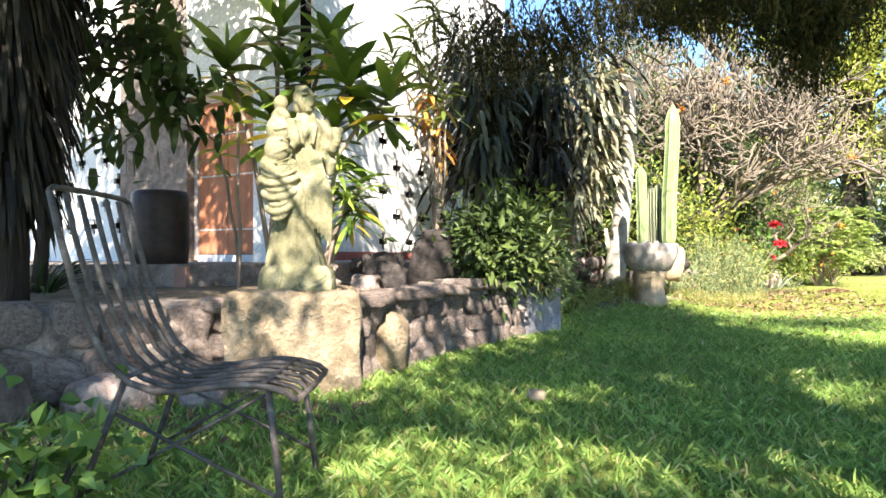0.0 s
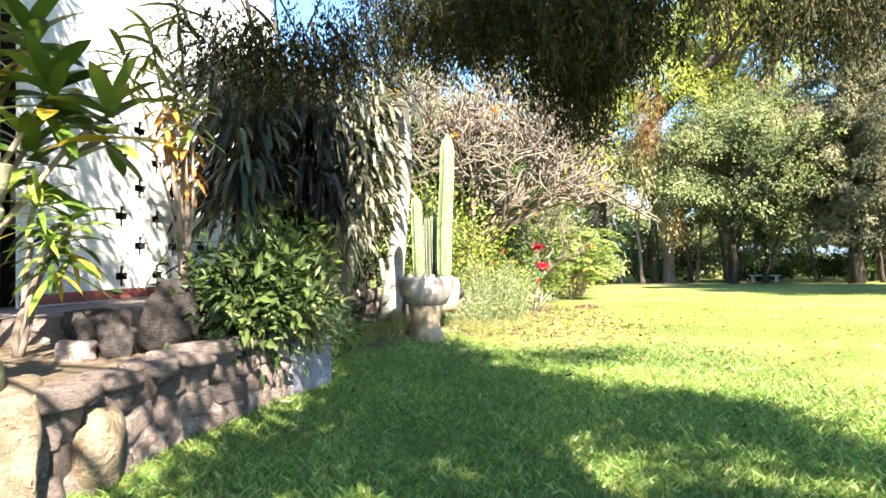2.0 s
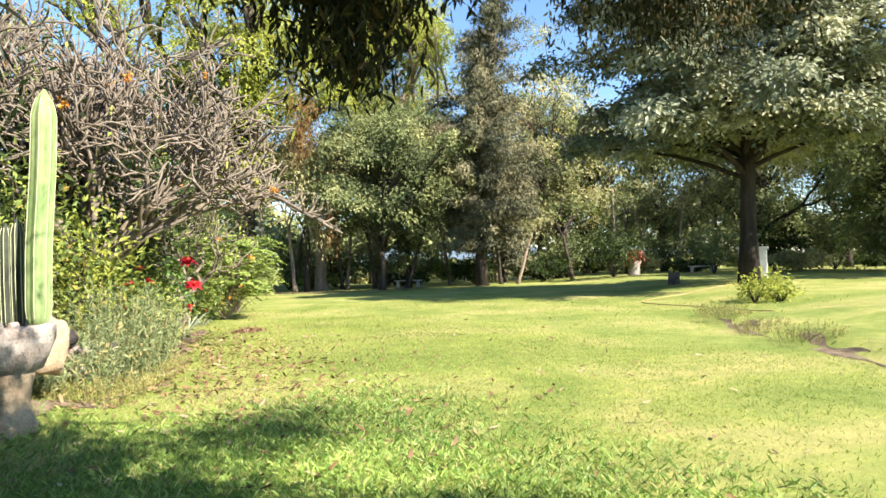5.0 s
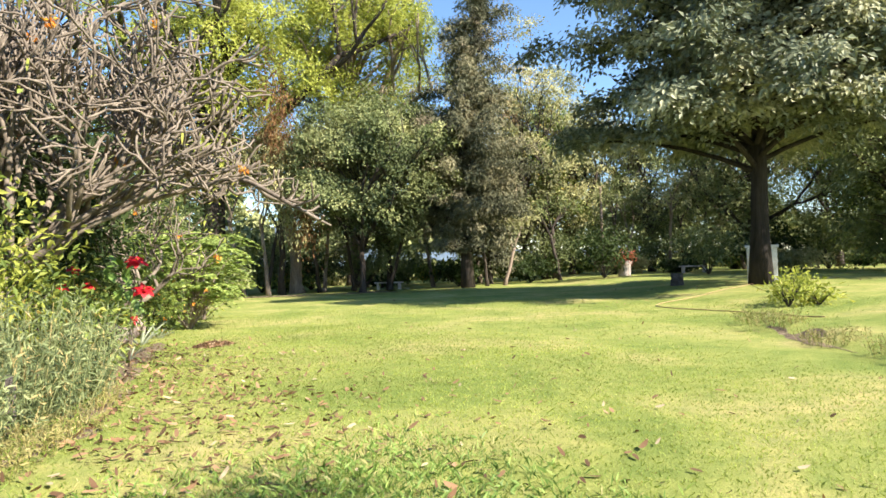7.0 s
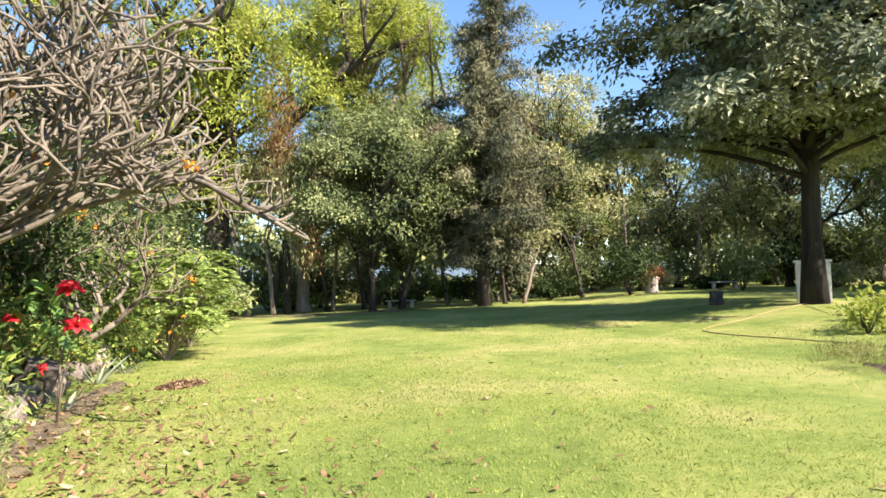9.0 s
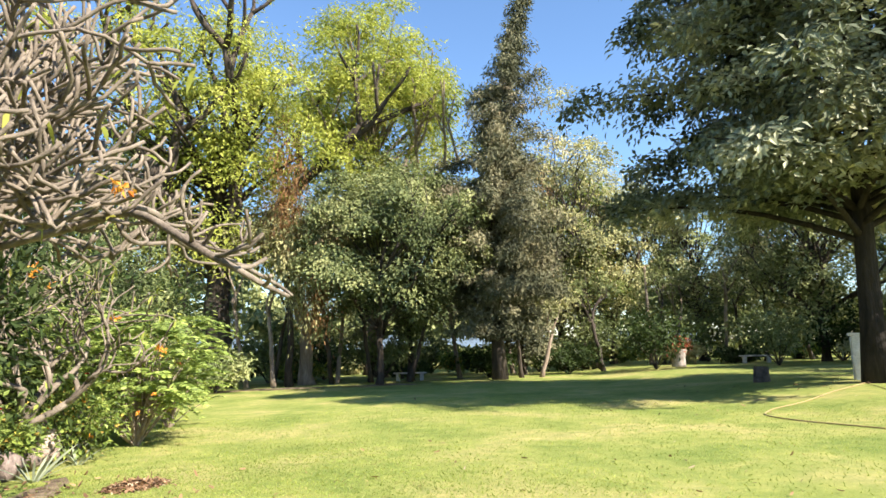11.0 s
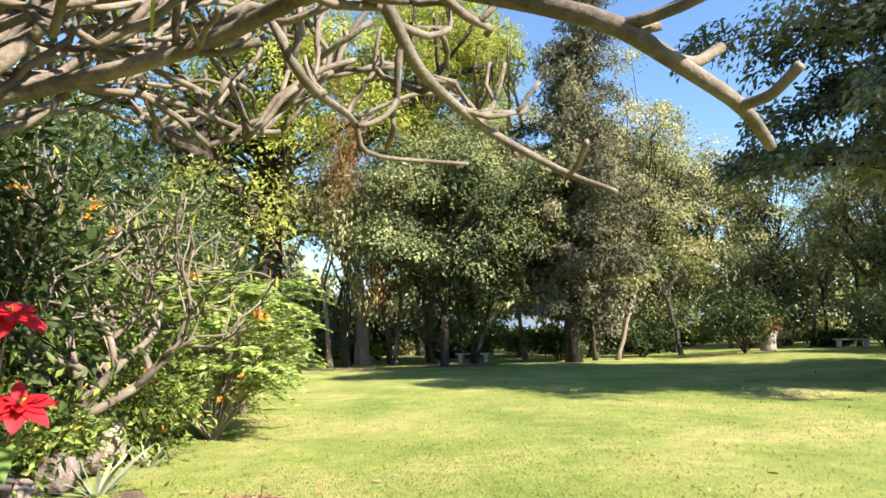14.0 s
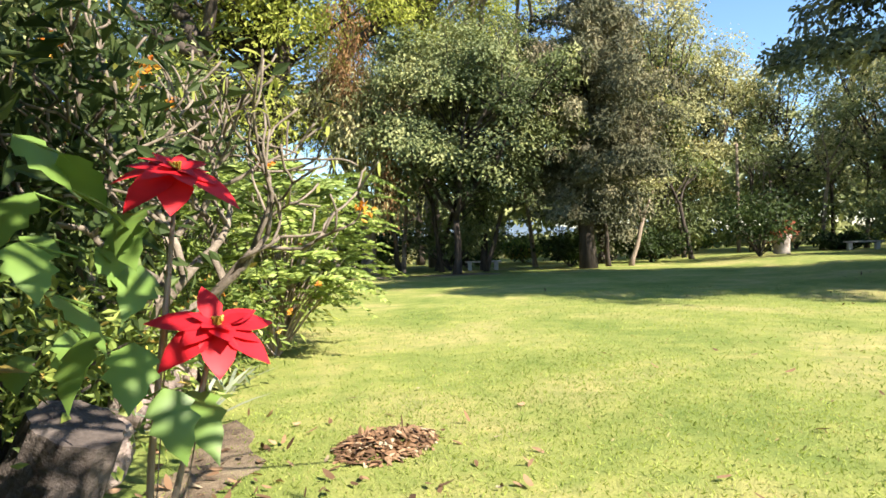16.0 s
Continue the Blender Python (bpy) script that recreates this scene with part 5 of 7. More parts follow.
rock_thing((-1.12, 3.3, 0.22), (0.15, 0.26, 0.27), 31, "large rounded tan boulder built into the rubble wall", "block", 0.25, 3, 15, "boulder")
rock_thing((-1.68, 4.85, 0.74), (0.19, 0.16, 0.23), 3, "jagged dark lava rock on the earth bed", rough=0.8)
rock_thing((-1.5, 4.75, 0.68), (0.13, 0.12, 0.17), 5, "jagged dark lava rock leaning on another", rough=0.8)
rock_thing((-1.75, 4.55, 0.63), (0.16, 0.1, 0.09), 6, "small grey stone on the earth bed", "stone")
rock_thing((-1.15, 4.95, 0.85), (0.2, 0.2, 0.34), 8, "upright dark lava rock beside the shrub", rough=0.6)
rock_thing((-2.05, 5.6, 0.72), (0.26, 0.14, 0.16), 9, "dark lava rock against the terrace kerb", rough=0.6)
for k, (x, y, sx, sz) in enumerate(((-2.75, 1.2, 0.3, 0.17), (-2.35, 1.75, 0.24, 0.13), (-3.3, 0.55, 0.34, 0.2), (-1.9, 2.0, 0.17, 0.1))):
    rock_thing((x, y, sz * 0.6), (sx, sx * 0.75, sz), 20 + k, "grey boulder at the foot of the rubble wall", "stone", 0.3, 3, 40 * k, "boulder", "boulders at the wall's foot")


def cane_plant(name, at, label, heads, leaf, width, mat, seed, per=34, droop=0.9, stem_r=0.03, up=0.55, bark="bark_pale", segs=5):
    """Canes that each end in a tuft of broad arching leaves."""
    r = np.random.default_rng(seed)
    t = thing(name, label, "plant", at)
    for k, (hx, hy, hz) in enumerate(heads):
        e = np.array([hx, hy, hz])
        q = np.linspace(0, 1, 7)[:, None]
        m = e * np.array([0.25, 0.25, 0.55])
        b = 2 * m * q * (1 - q) + e * q * q + r.normal(size=(7, 3)) * 0.012
        Geo().add(*tube(b, np.linspace(stem_r, stem_r * 0.7, 7), 8)).ob("cane", M[bark], t, smooth=True)
        a = np.arange(per) * 2.4 + r.uniform(0, 6)
        lift = np.linspace(-0.45, 1.6, per) * up + r.normal(size=per) * 0.12
        d = np.stack([np.cos(a), np.sin(a), lift], 1)
        base = e + np.stack([0 * a, 0 * a, np.linspace(-0.3, 0.06, per)], 1)
        g = Geo().add(*straps(base, d, leaf * r.uniform(0.75, 1.15, per), width * r.uniform(0.8, 1.15, per), droop * r.uniform(0.6, 1.3, per), segs, r=r))
        g.ob("leaf_tuft", M[mat], t, smooth=True)
    return t


cane_plant("cordyline", (-2.9, 4.8, 0.55), "tall cane plant with broad glossy green leaves behind the statue", [(-0.5, -0.05, 2.5), (0.25, -0.1, 2.35), (0.9, -0.1, 2.2), (1.32, -0.05, 2.0), (0.0, 0.1, 1.9), (0.55, 0.3, 2.75), (-0.1, 0.4, 3.0), (0.65, 0.1, 1.75)], 0.5, 0.17, "lf_broad", 71, 24, 0.6, up=0.8)
cane_plant("cordyline", (-2.3, 4.8, 0.55), "low cane plant with narrow green leaves and brown dead ones", [(0.15, 0.0, 1.3), (0.3, -0.1, 0.95), (0.35, 0.1, 1.1)], 0.46, 0.07, "lf_broad", 72, 30, 0.9)
cane_plant("cordyline", (-3.05, 4.4, 0.55), "slim cane plant with a few yellowing leaves", [(-0.38, 0.2, 1.6), (-0.1, 0.1, 1.85)], 0.34, 0.085, "lf_lime", 75, 9, 0.8, 0.02)
cane_plant("cordyline", (-1.35, 6.1, 0.55), "cane plant with yellow and orange withering leaves", [(-0.2, 0.0, 2.25), (-0.05, 0.2, 1.9)], 0.34, 0.07, "lf_orange", 73, 16, 2.2)
cane_plant("cordyline", (-1.35, 6.2, 0.56), "slender cane plant with light green leaves beside the white wall", [(-0.35, -0.1, 3.1), (-0.6, -0.1, 2.8), (-0.2, 0.2, 2.7), (-0.1, 0.0, 3.5), (0.05, -0.1, 2.35)], 0.42, 0.075, "lf_mid", 74, 22, 1.0, 0.018)


def skirted_yucca():
    """Trunk under a skirt of dead hanging leaves, with living leaves above."""
    r = np.random.default_rng(81)
    t = thing("yucca", "yucca trunk wrapped in a dark skirt of dead hanging leaves", "tree", (-3.75, 2.3, 0.5))
    Geo().add(*tube([(0, 0, 0), (0.03, 0, 1.5), (0, 0.05, 4.2)], [0.2, 0.16, 0.13], 12)).ob("trunk", M["bark"], t, smooth=True)
    n = 4600
    z = r.uniform(0.9, 4.2, n)
    a = r.uniform(0, 2 * math.pi, n)
    d = np.stack([np.cos(a), np.sin(a), r.uniform(-1.2, -0.1, n)], 1)
    p = np.stack([0.15 * np.cos(a), 0.15 * np.sin(a), z], 1) + d * np.array([1, 1, 0]) * (r.uniform(0, 0.34, n) * np.interp(z, [0.9, 2.2, 4.2], [0.3, 0.8, 1.3]))[:, None]
    Geo().add(*straps(p, d, r.uniform(0.3, 0.6, n), 0.042, 2.0, 4, r=r)).ob("dead_leaves", M["lf_skirt_shade"], t)
    n = 500
    a = r.uniform(0, 2 * math.pi, n)
    d = np.stack([np.cos(a), np.sin(a), r.uniform(-0.2, 1.4, n)], 1)
    Geo().add(*straps(np.stack([0.1 * np.cos(a), 0.1 * np.sin(a), r.uniform(3.4, 4.4, n)], 1), d, 0.75, 0.06, 0.9, 4, r=r)).ob("crown", M["lf_dark"], t)


skirted_yucca()


def leafy_bough(name, at, label, tips, mat, seed, leaf=0.27, width=0.11, per=46, spread=0.34, trunk=None):
    """A small tree whose boughs carry long drooping leaves in rosettes."""
    r = np.random.default_rng(seed)
    t = thing(name, label, "tree", at)
    wood, crown = Geo(), Geo()
    top = np.array(trunk)
    wood.add(*tube([(0, 0, 0), top * 0.5 + [0.05, 0, 0], top], [0.07, 0.055, 0.045], 9))
    for e in tips:
        e = np.array(e, float)
        wood.add(*tube([top, (top + e) / 2 + [0, 0, 0.15], e], [0.03, 0.018, 0.008], 6, False))
        n = per
        d = unit(r.normal(size=(n, 3)) + np.array([0, 0, -0.25]))
        crown.add(*straps(e + r.normal(size=(n, 3)) * spread * 0.5, d, leaf * r.uniform(0.7, 1.2, n), width, 0.9, 3, r=r))
    wood.ob("trunk", M["bark"], t, smooth=True)
    crown.ob("crown", M[mat], t, smooth=True)
    return t


leafy_bough("loquat_tree", (-4.7, 3.6, 0.5), "small tree with dark long leaves hanging in rosettes before the house", [(1.05, 0.15, 2.45), (1.45, 0.25, 1.85), (0.78, 0.1, 1.6), (1.2, 0.1, 2.1), (0.6, 0, 2.0), (0.9, 0.3, 2.9), (0.4, 0.1, 2.5), (0.1, 0.2, 2.9), (0.5, -0.2, 3.3), (1.35, 0.0, 2.3), (-0.4, 0.1, 2.8), (0.2, -0.3, 2.3)], "lf_dark", 83, trunk=(0.1, 0, 2.2))
for k, (x, y) in enumerate(((-5.9, 3.2), (-5.2, 3.3), (-4.6, 3.5), (-6.6, 3.4))):
    r = np.random.default_rng(90 + k)
    t = thing("lily_clump", "clump of dark strap-leaved lilies at the terrace kerb", "plant", (x, y, 0.56), group="lilies along the kerb")
    n = 60
    a = r.uniform(0, 6.28, n)
    Geo().add(*straps(np.stack([0.12 * np.cos(a), 0.12 * np.sin(a), 0 * a], 1), np.stack([np.cos(a), np.sin(a), r.uniform(0.8, 2.5, n)], 1), r.uniform(0.4, 0.7, n), 0.03, 1.3, 5, r=r)).ob("leaves", M["lf_dark"], t)


def weeping_leaf_tree(name, at, label, stems, skirts, seed):
    """Several stems, with long strap leaves hanging in thick curtains from their tops."""
    r = np.random.default_rng(seed)
    t = thing(name, label, "tree", at)
    for foot, mid, top, rad in stems:
        Geo().add(*tube([foot, mid, top], [rad * 1.3, rad, rad * 0.7], 9)).ob("stem", M["bark_pale"], t, smooth=True)
    for (c, s, n, L, w, mat) in skirts:
        c, s = np.array(c, float), np.array(s, float)
        off = r.normal(size=(n, 3)) * 0.42
        p = c + off * s
        d = np.stack([off[:, 0], off[:, 1] - 0.25, r.uniform(-1.0, 0.15, n)], 1) + r.normal(size=(n, 3)) * 0.3
        Geo().add(*straps(p, d, L * r.uniform(0.6, 1.2, n), w * r.uniform(0.7, 1.3, n), r.uniform(0.5, 2.0, n), 5, r=r)).ob("leaf_curtain", M[mat], t, smooth=True)
        tagged(t.children[-1], "thick curtain of long hanging strap leaves", kind="stuff")
    return t


weeping_leaf_tree("dragon_tree", (-0.35, 8.9, 0.1), "multi-stemmed tree with thick curtains of hanging grey-green strap leaves",
                  [((0.45, 0.6, 0), (0.5, 0.5, 1.4), (0.7, 0.6, 3.2), 0.07), ((0.35, 0.5, 0), (0.25, 0.5, 1.5), (0.1, 0.4, 3.4), 0.08), ((0.3, 0.7, 0), (0.6, 0.7, 1.2), (1.0, 0.9, 3.6), 0.06), ((0.1, 0.4, 0.2), (-0.3, 0.2, 1.6), (-0.8, 0.0, 3.6), 0.06), ((0.2, 0.8, 0.2), (0.2, 0.9, 1.6), (0.2, 1.0, 3.8), 0.05), ((-0.2, 0.5, 0.4), (-0.7, 0.4, 1.8), (-1.1, 0.4, 3.9), 0.05)],
                  # near-black leaves stand for shade inside, pale ones for the sunlit side
                  [((-0.95, -0.2, 3.5), (0.75, 0.6, 0.9), 330, 0.6, 0.085, "lf_strap"), ((-0.85, -0.3, 2.4), (0.5, 0.5, 0.8), 300, 0.55, 0.085, "lf_strap"), ((-0.7, 0.6, 2.6), (1.2, 0.4, 1.6), 420, 0.8, 0.09, "lf_skirt_shade"), ((-0.5, 0.9, 3.9), (1.6, 0.4, 1.2), 520, 0.8, 0.11, "lf_skirt_shade"), ((0.1, 0.4, 3.6), (1.3, 0.9, 0.7), 280, 0.6, 0.085, "lf_strap"), ((0.1, 0.2, 2.5), (0.6, 0.5, 1.0), 380, 0.7, 0.06, "lf_skirt_shade"),
                   ((0.75, 0.5, 3.3), (0.6, 0.6, 0.9), 360, 0.42, 0.085, "lf_strap_sunlit"), ((0.8, 0.4, 2.4), (0.55, 0.5, 0.9), 420, 0.4, 0.08, "lf_strap_sunlit"), ((0.45, 0.3, 1.8), (0.45, 0.4, 0.5), 200, 0.4, 0.045, "lf_strap_sunlit")], 95)
shrub("bed_shrub", (-0.62, 5.35), "dense dark green shrub growing out over the wall's end", (0.6, 0.55, 0.9), "lf_bed", 96, 3200, 0.13, 0.06, 16, base=0.5)
shrub("bed_shrub", (-0.15, 5.85), "low leafy shrub hanging over the cement wall end", (0.36, 0.42, 0.5), "lf_herb", 97, 900, 0.15, 0.04, 12, base=0.5)
shrub("bed_shrub", (-0.6, 7.4), "light green shrub in the shade behind the wall's end", (0.5, 0.5, 1.3), "lf_mid", 98, 1200, 0.14, 0.06, 10, base=0.5)
shrub("bed_shrub", (-0.2, 7.7), "leafy plants at the foot of the tree", (0.6, 0.5, 0.7), "lf_mid", 99, 900, 0.14, 0.05, 10)
shrub("weed", (-1.3, 0.05), "light green broad-leaved weed beside the chair", (0.28, 0.22, 0.46), "lf_poin", 101, 320, 0.075, 0.055, 10, category="plant")
shrub("weed", (-1.62, 0.32), "light green weed at the wall's foot", (0.2, 0.2, 0.34), "lf_poin", 102, 170, 0.07, 0.052, 8, category="plant")

# ---------------------------------------------------------------- cactus bowl
BX, BY, BZ = 1.3, 8.6, 0.22


def cactus_bowl():
    t = thing("stone_bowl", "rough grey stone bowl planted with cactus on a stone foot", "planter", (BX, BY, BZ))
    r = np.random.default_rng(110)
    foot = [(0.0, -0.25), (0.27, -0.25), (0.26, -0.02), (0.22, 0.08), (0.2, 0.2), (0.22, 0.36), (0.25, 0.46), (0.0, 0.46)]
    Geo().add(*lathe(foot, 26, 0.006, r)).ob("foot", M["bowl_foot"], t, "tan eroded stone foot", smooth=True)
    bowl = [(0.0, 0.44), (0.2, 0.44), (0.29, 0.49), (0.355, 0.6), (0.39, 0.72), (0.405, 0.83), (0.395, 0.865), (0.34, 0.86), (0.33, 0.8), (0.0, 0.78)]
    Geo().add(*lathe(bowl, 40, 0.007, r)).ob("bowl", M["bowl"], t, smooth=True)
    s = [(0.335, 0.8), (0.25, 0.83), (0.1, 0.84), (0.0, 0.84)]
    Geo().add(*lathe(s, 24, 0.01, r)).ob("soil", M["soil"], t, smooth=True)


cactus_bowl()


def cactus(at, pts, rad, mat, label, ribs=7, seed=0):
    n = len(pts)
    q = np.linspace(0, n - 1, 26)
    p = np.stack([np.interp(q, np.arange(n), np.array(pts)[:, k]) for k in range(3)], 1)
    sides = ribs * 6
    f = np.linspace(0, 1, 26)
    prof = rad * np.minimum(1, np.sqrt(np.clip((1 - f) * 9, 0, 1))) * np.clip(0.75 + f * 3, 0, 1)
    prof[-1] = rad * 0.1
    v, fa = tube(p, prof, sides)
    a = np.tile(np.arange(sides), 26)
    k = np.repeat(np.arange(26), sides)
    centre = p[k]
    body = v[:26 * sides]
    v[:26 * sides] = centre + (body - centre) * (1 + 0.17 * np.abs(np.cos(a * math.pi * ribs / sides)) - 0.1)[:, None]
    t = thing("cactus", label, "cactus", at)
    Geo().add(v, fa).ob("body", M[mat], t, smooth=True)
    for q in range(ribs):
        line = v[:26 * sides].reshape(26, sides, 3)[1:25, (q * 6) % sides]
        line = line + (line - p[1:25]) * 0.03
        Geo().add(*tube(line, 0.0045, 5, False)).ob("spine_ridge", M["cactus_edge"], t)
    return t


CZ = BZ + 0.82
cactus((BX + 0.26, BY - 0.1, CZ), [(0, 0, 0), (0.01, 0, 0.7), (0.05, 0.0, 1.4), (0.07, 0.0, 2.1)], 0.092, "cactus", "tall ribbed pale green column cactus in the stone bowl")
cactus((BX - 0.1, BY + 0.1, CZ), [(0.01, 0, 0), (0, 0, 0.5), (-0.02, 0, 1.24)], 0.07, "cactus", "shorter ribbed green column cactus in the stone bowl")
cactus((BX + 0.14, BY + 0.12, CZ), [(0, 0, 0), (-0.01, 0, 0.4), (-0.01, 0, 0.97)], 0.045, "cactus_dark", "short blackish column cactus in the stone bowl")
cactus((BX + 0.06, BY + 0.18, CZ), [(0, 0, 0), (-0.01, 0, 0.4), (-0.01, 0, 0.93)], 0.045, "cactus_dark", "short blackish column cactus in the stone bowl")
for k, (x, y, s) in enumerate(((-0.05, -0.2, 0.05), (0.08, -0.28, 0.045), (-0.28, -0.12, 0.05), (0.33, 0.0, 0.05), (-0.12, -0.28, 0.04))):
    rock_thing((BX + x * 0.85, BY + y * 0.85, CZ + 0.01 + s * 0.5), (s, s * 0.9, s), 120 + k, "small pale stone in the cactus bowl", "bowl", 0.3, 2, 50 * k, "pebble", "stones in the bowl")
g = Geo().add(*tube([(0, 0, -0.2), (0.08, 0, 0.6), (0.2, 0.02, 1.6), (0.3, 0.0, 2.6), (0.3, 0, 3.4)], [0.19, 0.165, 0.135, 0.115, 0.1], 20))
o = g.ob("palm_trunk", M["palm_trunk"], smooth=True)
o.matrix_world = pose(0.78, 9.65, 0.25)
tagged(o, "pale smooth ringed palm trunk behind the stone bowl", "tree trunk")
r = np.random.default_rng(130)
for k in range(26):
    x = 0.1 + 0.9 * r.uniform() + (1.3 if k > 19 else 0)
    s = r.uniform(0.1, 0.2)
    y = 9.75 + r.uniform(-0.15, 0.3) + (0.5 if k > 19 else 0)
    rock_thing((x, y, 0.28 + s * 0.5 + (0.2 if k % 3 == 1 else 0) + (0.42 if k % 3 == 2 else 0)), (s, s * 0.8, s * 0.75), 140 + k, "dark lava rock in a low heap behind the bowl", "stone" if k % 2 else "lava", 0.45, 2, 37 * k, "rock", "heap of lava rocks")
rock_thing((1.72, 9.4, 0.8), (0.16, 0.12, 0.3), 170, "pale tan stone standing behind the bowl", "bowl_foot", 0.4, 3)
slab("wall_low", [(0.0, 10.5), (2.6, 10.75), (2.6, 11.0), (0.0, 10.75)], -0.2, 0.62, M["lava"], "low dark lava stone wall behind the bowl", "wall")


# ---------------------------------------------------------------- planted border
def frangipani(name, at, label, seed, mains, first, depth, shrink, rad, lift=0.06, spread=0.8, least=0.017, leaf_n=70, trunk_h=0.9, floor=-9.0):
    """Bare thick-fingered limbs that fork again and again, blunt at the tips."""
    r = np.random.default_rng(seed)
    z = float(land(*at[:2])) - 0.1
    t = thing(name, label, "tree", (at[0], at[1], z))
    trunk, twig = Geo(), Geo()
    top = np.array([0.05, -0.05, trunk_h])
    trunk.add(*tube([(0, 0, 0), (0.05, 0, trunk_h * 0.5), top], [rad * 1.5, rad * 1.2, rad * 1.1], 14))
    out, tips = [], []
    for d in mains:
        grow(top, d, first, rad, depth, r, (2, 4), spread, lift, shrink, 0.2, 5, out, tips, least, floor)
    for pts, ra in out:
        (trunk if ra[0] > rad * 0.55 else twig).add(*tube(pts, ra, 9 if ra[0] > 0.03 else 6))
    trunk.ob("trunk", M["bark_grey"], t, smooth=True)
    twig.ob("branchwork", M["bark_grey"], t, smooth=True)
    c = np.array([p for p, d in tips])
    g = Geo()
    k = r.integers(0, len(c), leaf_n)
    g.add(*straps(c[k], r.normal(size=(leaf_n, 3)) + np.array([0, 0, -0.5]), r.uniform(0.12, 0.26, leaf_n), 0.05, 1.2, 3, r=r))
    g.ob("last_leaves", M["lf_lime"], t, "few yellowing leaves")
    for q in range(9):
        f = Geo()
        p = c[r.integers(len(c))] - np.array([0, 0, 0.1])
        f.add(*leaves(np.repeat(p[None], 16, 0) + r.normal(size=(16, 3)) * 0.03, r.normal(size=(16, 3)), 0.07, 0.045, r=r))
        f.ob("flower", M["fl_orange"], t, "orange-red flower cluster")
    return t


frangipani("frangipani_tree", (2.9, 14.9), "old frangipani with a tangle of bare grey forking branches", 204,
           [(1.0, -0.25, 0.7), (0.75, -0.75, 0.75), (0.1, -1.0, 0.8), (-0.8, -0.6, 1.0), (0.9, 0.35, 0.9), (0.3, 0.2, 1.3), (0.5, -0.4, 1.2), (-0.3, -0.9, 0.7), (1.0, -0.55, 0.5), (0.9, 0.0, 1.4), (0.6, -0.7, 1.3), (1.0, 0.2, 0.6)], 1.4, 5, 0.79, 0.07, spread=0.72, trunk_h=1.5, floor=2.6, least=0.016)


def limb(pts, r0, r1, parent, twigs=0):
    q = np.linspace(0, len(pts) - 1, len(pts) * 4)
    p = np.stack([np.interp(q, np.arange(len(pts)), np.array(pts)[:, k]) for k in range(3)], 1)
    for _ in range(2):
        p[1:-1] = (p[:-2] + 2 * p[1:-1] + p[2:]) / 4
    g = Geo().add(*tube(p, np.linspace(r0 * 0.36, r1 * 0.52, len(p)), 10))
    if twigs:
        r = np.random.default_rng(int(r0 * 1000))
        out, tips = [], []
        for k in range(twigs):
            q = int(len(p) * (0.25 + 0.4 * k / twigs))
            d = unit(p[q + 1] - p[q - 1]) + r.normal(size=3) * 0.55 + np.array([0, 0, 0.25])
            grow(p[q], d, 0.3, 0.018, 1, r, (2, 3), 0.75, 0.12, 0.75, 0.18, 4, out, tips, 0.0115)
        for pts_, ra in out:
            g.add(*tube(pts_, ra, 7))
    return g.ob("limb", M["bark_grey"], parent, smooth=True)


frangipani("frangipani_tree", (1.9, 15.9), "tall old frangipani with bare pale branches rising behind another", 209,
           [(0.5, -0.3, 1.6), (0.0, -0.5, 1.7), (0.8, 0.0, 1.3), (-0.5, -0.3, 1.4), (0.3, -0.8, 1.3), (0.9, -0.5, 1.2), (0.2, 0.3, 1.8)], 1.7, 5, 0.78, 0.075, spread=0.68, trunk_h=1.7, floor=2.6, least=0.015)


fl = thing("frangipani_limb", "long bare frangipani limb reaching over the lawn", "branch", (0, 0, 0))
limb([(3.0, 14.9, 1.6), (4.13, 14.29, 2.37), (5.27, 13.67, 2.74), (5.55, 12.81, 2.79), (5.83, 11.95, 2.34), (6.01, 11.88, 2.24), (6.18, 11.79, 2.12), (6.38, 11.83, 2.05)], 0.12, 0.03, fl, 9)
limb([(6.01, 11.88, 2.24), (6.12, 11.88, 2.25), (6.23, 11.87, 2.32)], 0.05, 0.03, fl)
limb([(6.18, 11.79, 2.12), (6.17, 11.71, 2.12), (6.16, 11.63, 2.17)], 0.04, 0.028, fl)
limb([(5.55, 12.81, 2.79), (5.75, 12.89, 2.77), (5.94, 12.96, 2.55), (6.45, 13.2, 2.48), (6.8, 13.0, 2.26), (6.83, 12.75, 2.14)], 0.09, 0.024, fl, 6)
limb([(6.8, 13.0, 2.26), (6.67, 12.82, 2.25), (6.53, 12.64, 2.29)], 0.035, 0.024, fl)
limb([(5.27, 13.67, 2.74), (5.49, 13.49, 2.99), (5.63, 13.37, 2.57), (6.28, 14.15, 2.77), (6.37, 14.24, 2.57), (6.96, 13.97, 2.55)], 0.08, 0.022, fl, 4)
limb([(6.28, 14.15, 2.77), (6.62, 14.06, 2.96), (6.93, 13.98, 2.98)], 0.034, 0.022, fl)
frangipani("frangipani_tree", (5.3, 19.6), "smaller grey-limbed frangipani rising out of the border", 207, [(1.0, -0.1, 0.8), (1.0, 0.4, 0.9), (0.5, -0.5, 1.1), (-0.4, 0.2, 1.2), (0.9, -0.5, 0.7)], 1.1, 4, 0.8, 0.07, least=0.012, leaf_n=160, trunk_h=0.6)


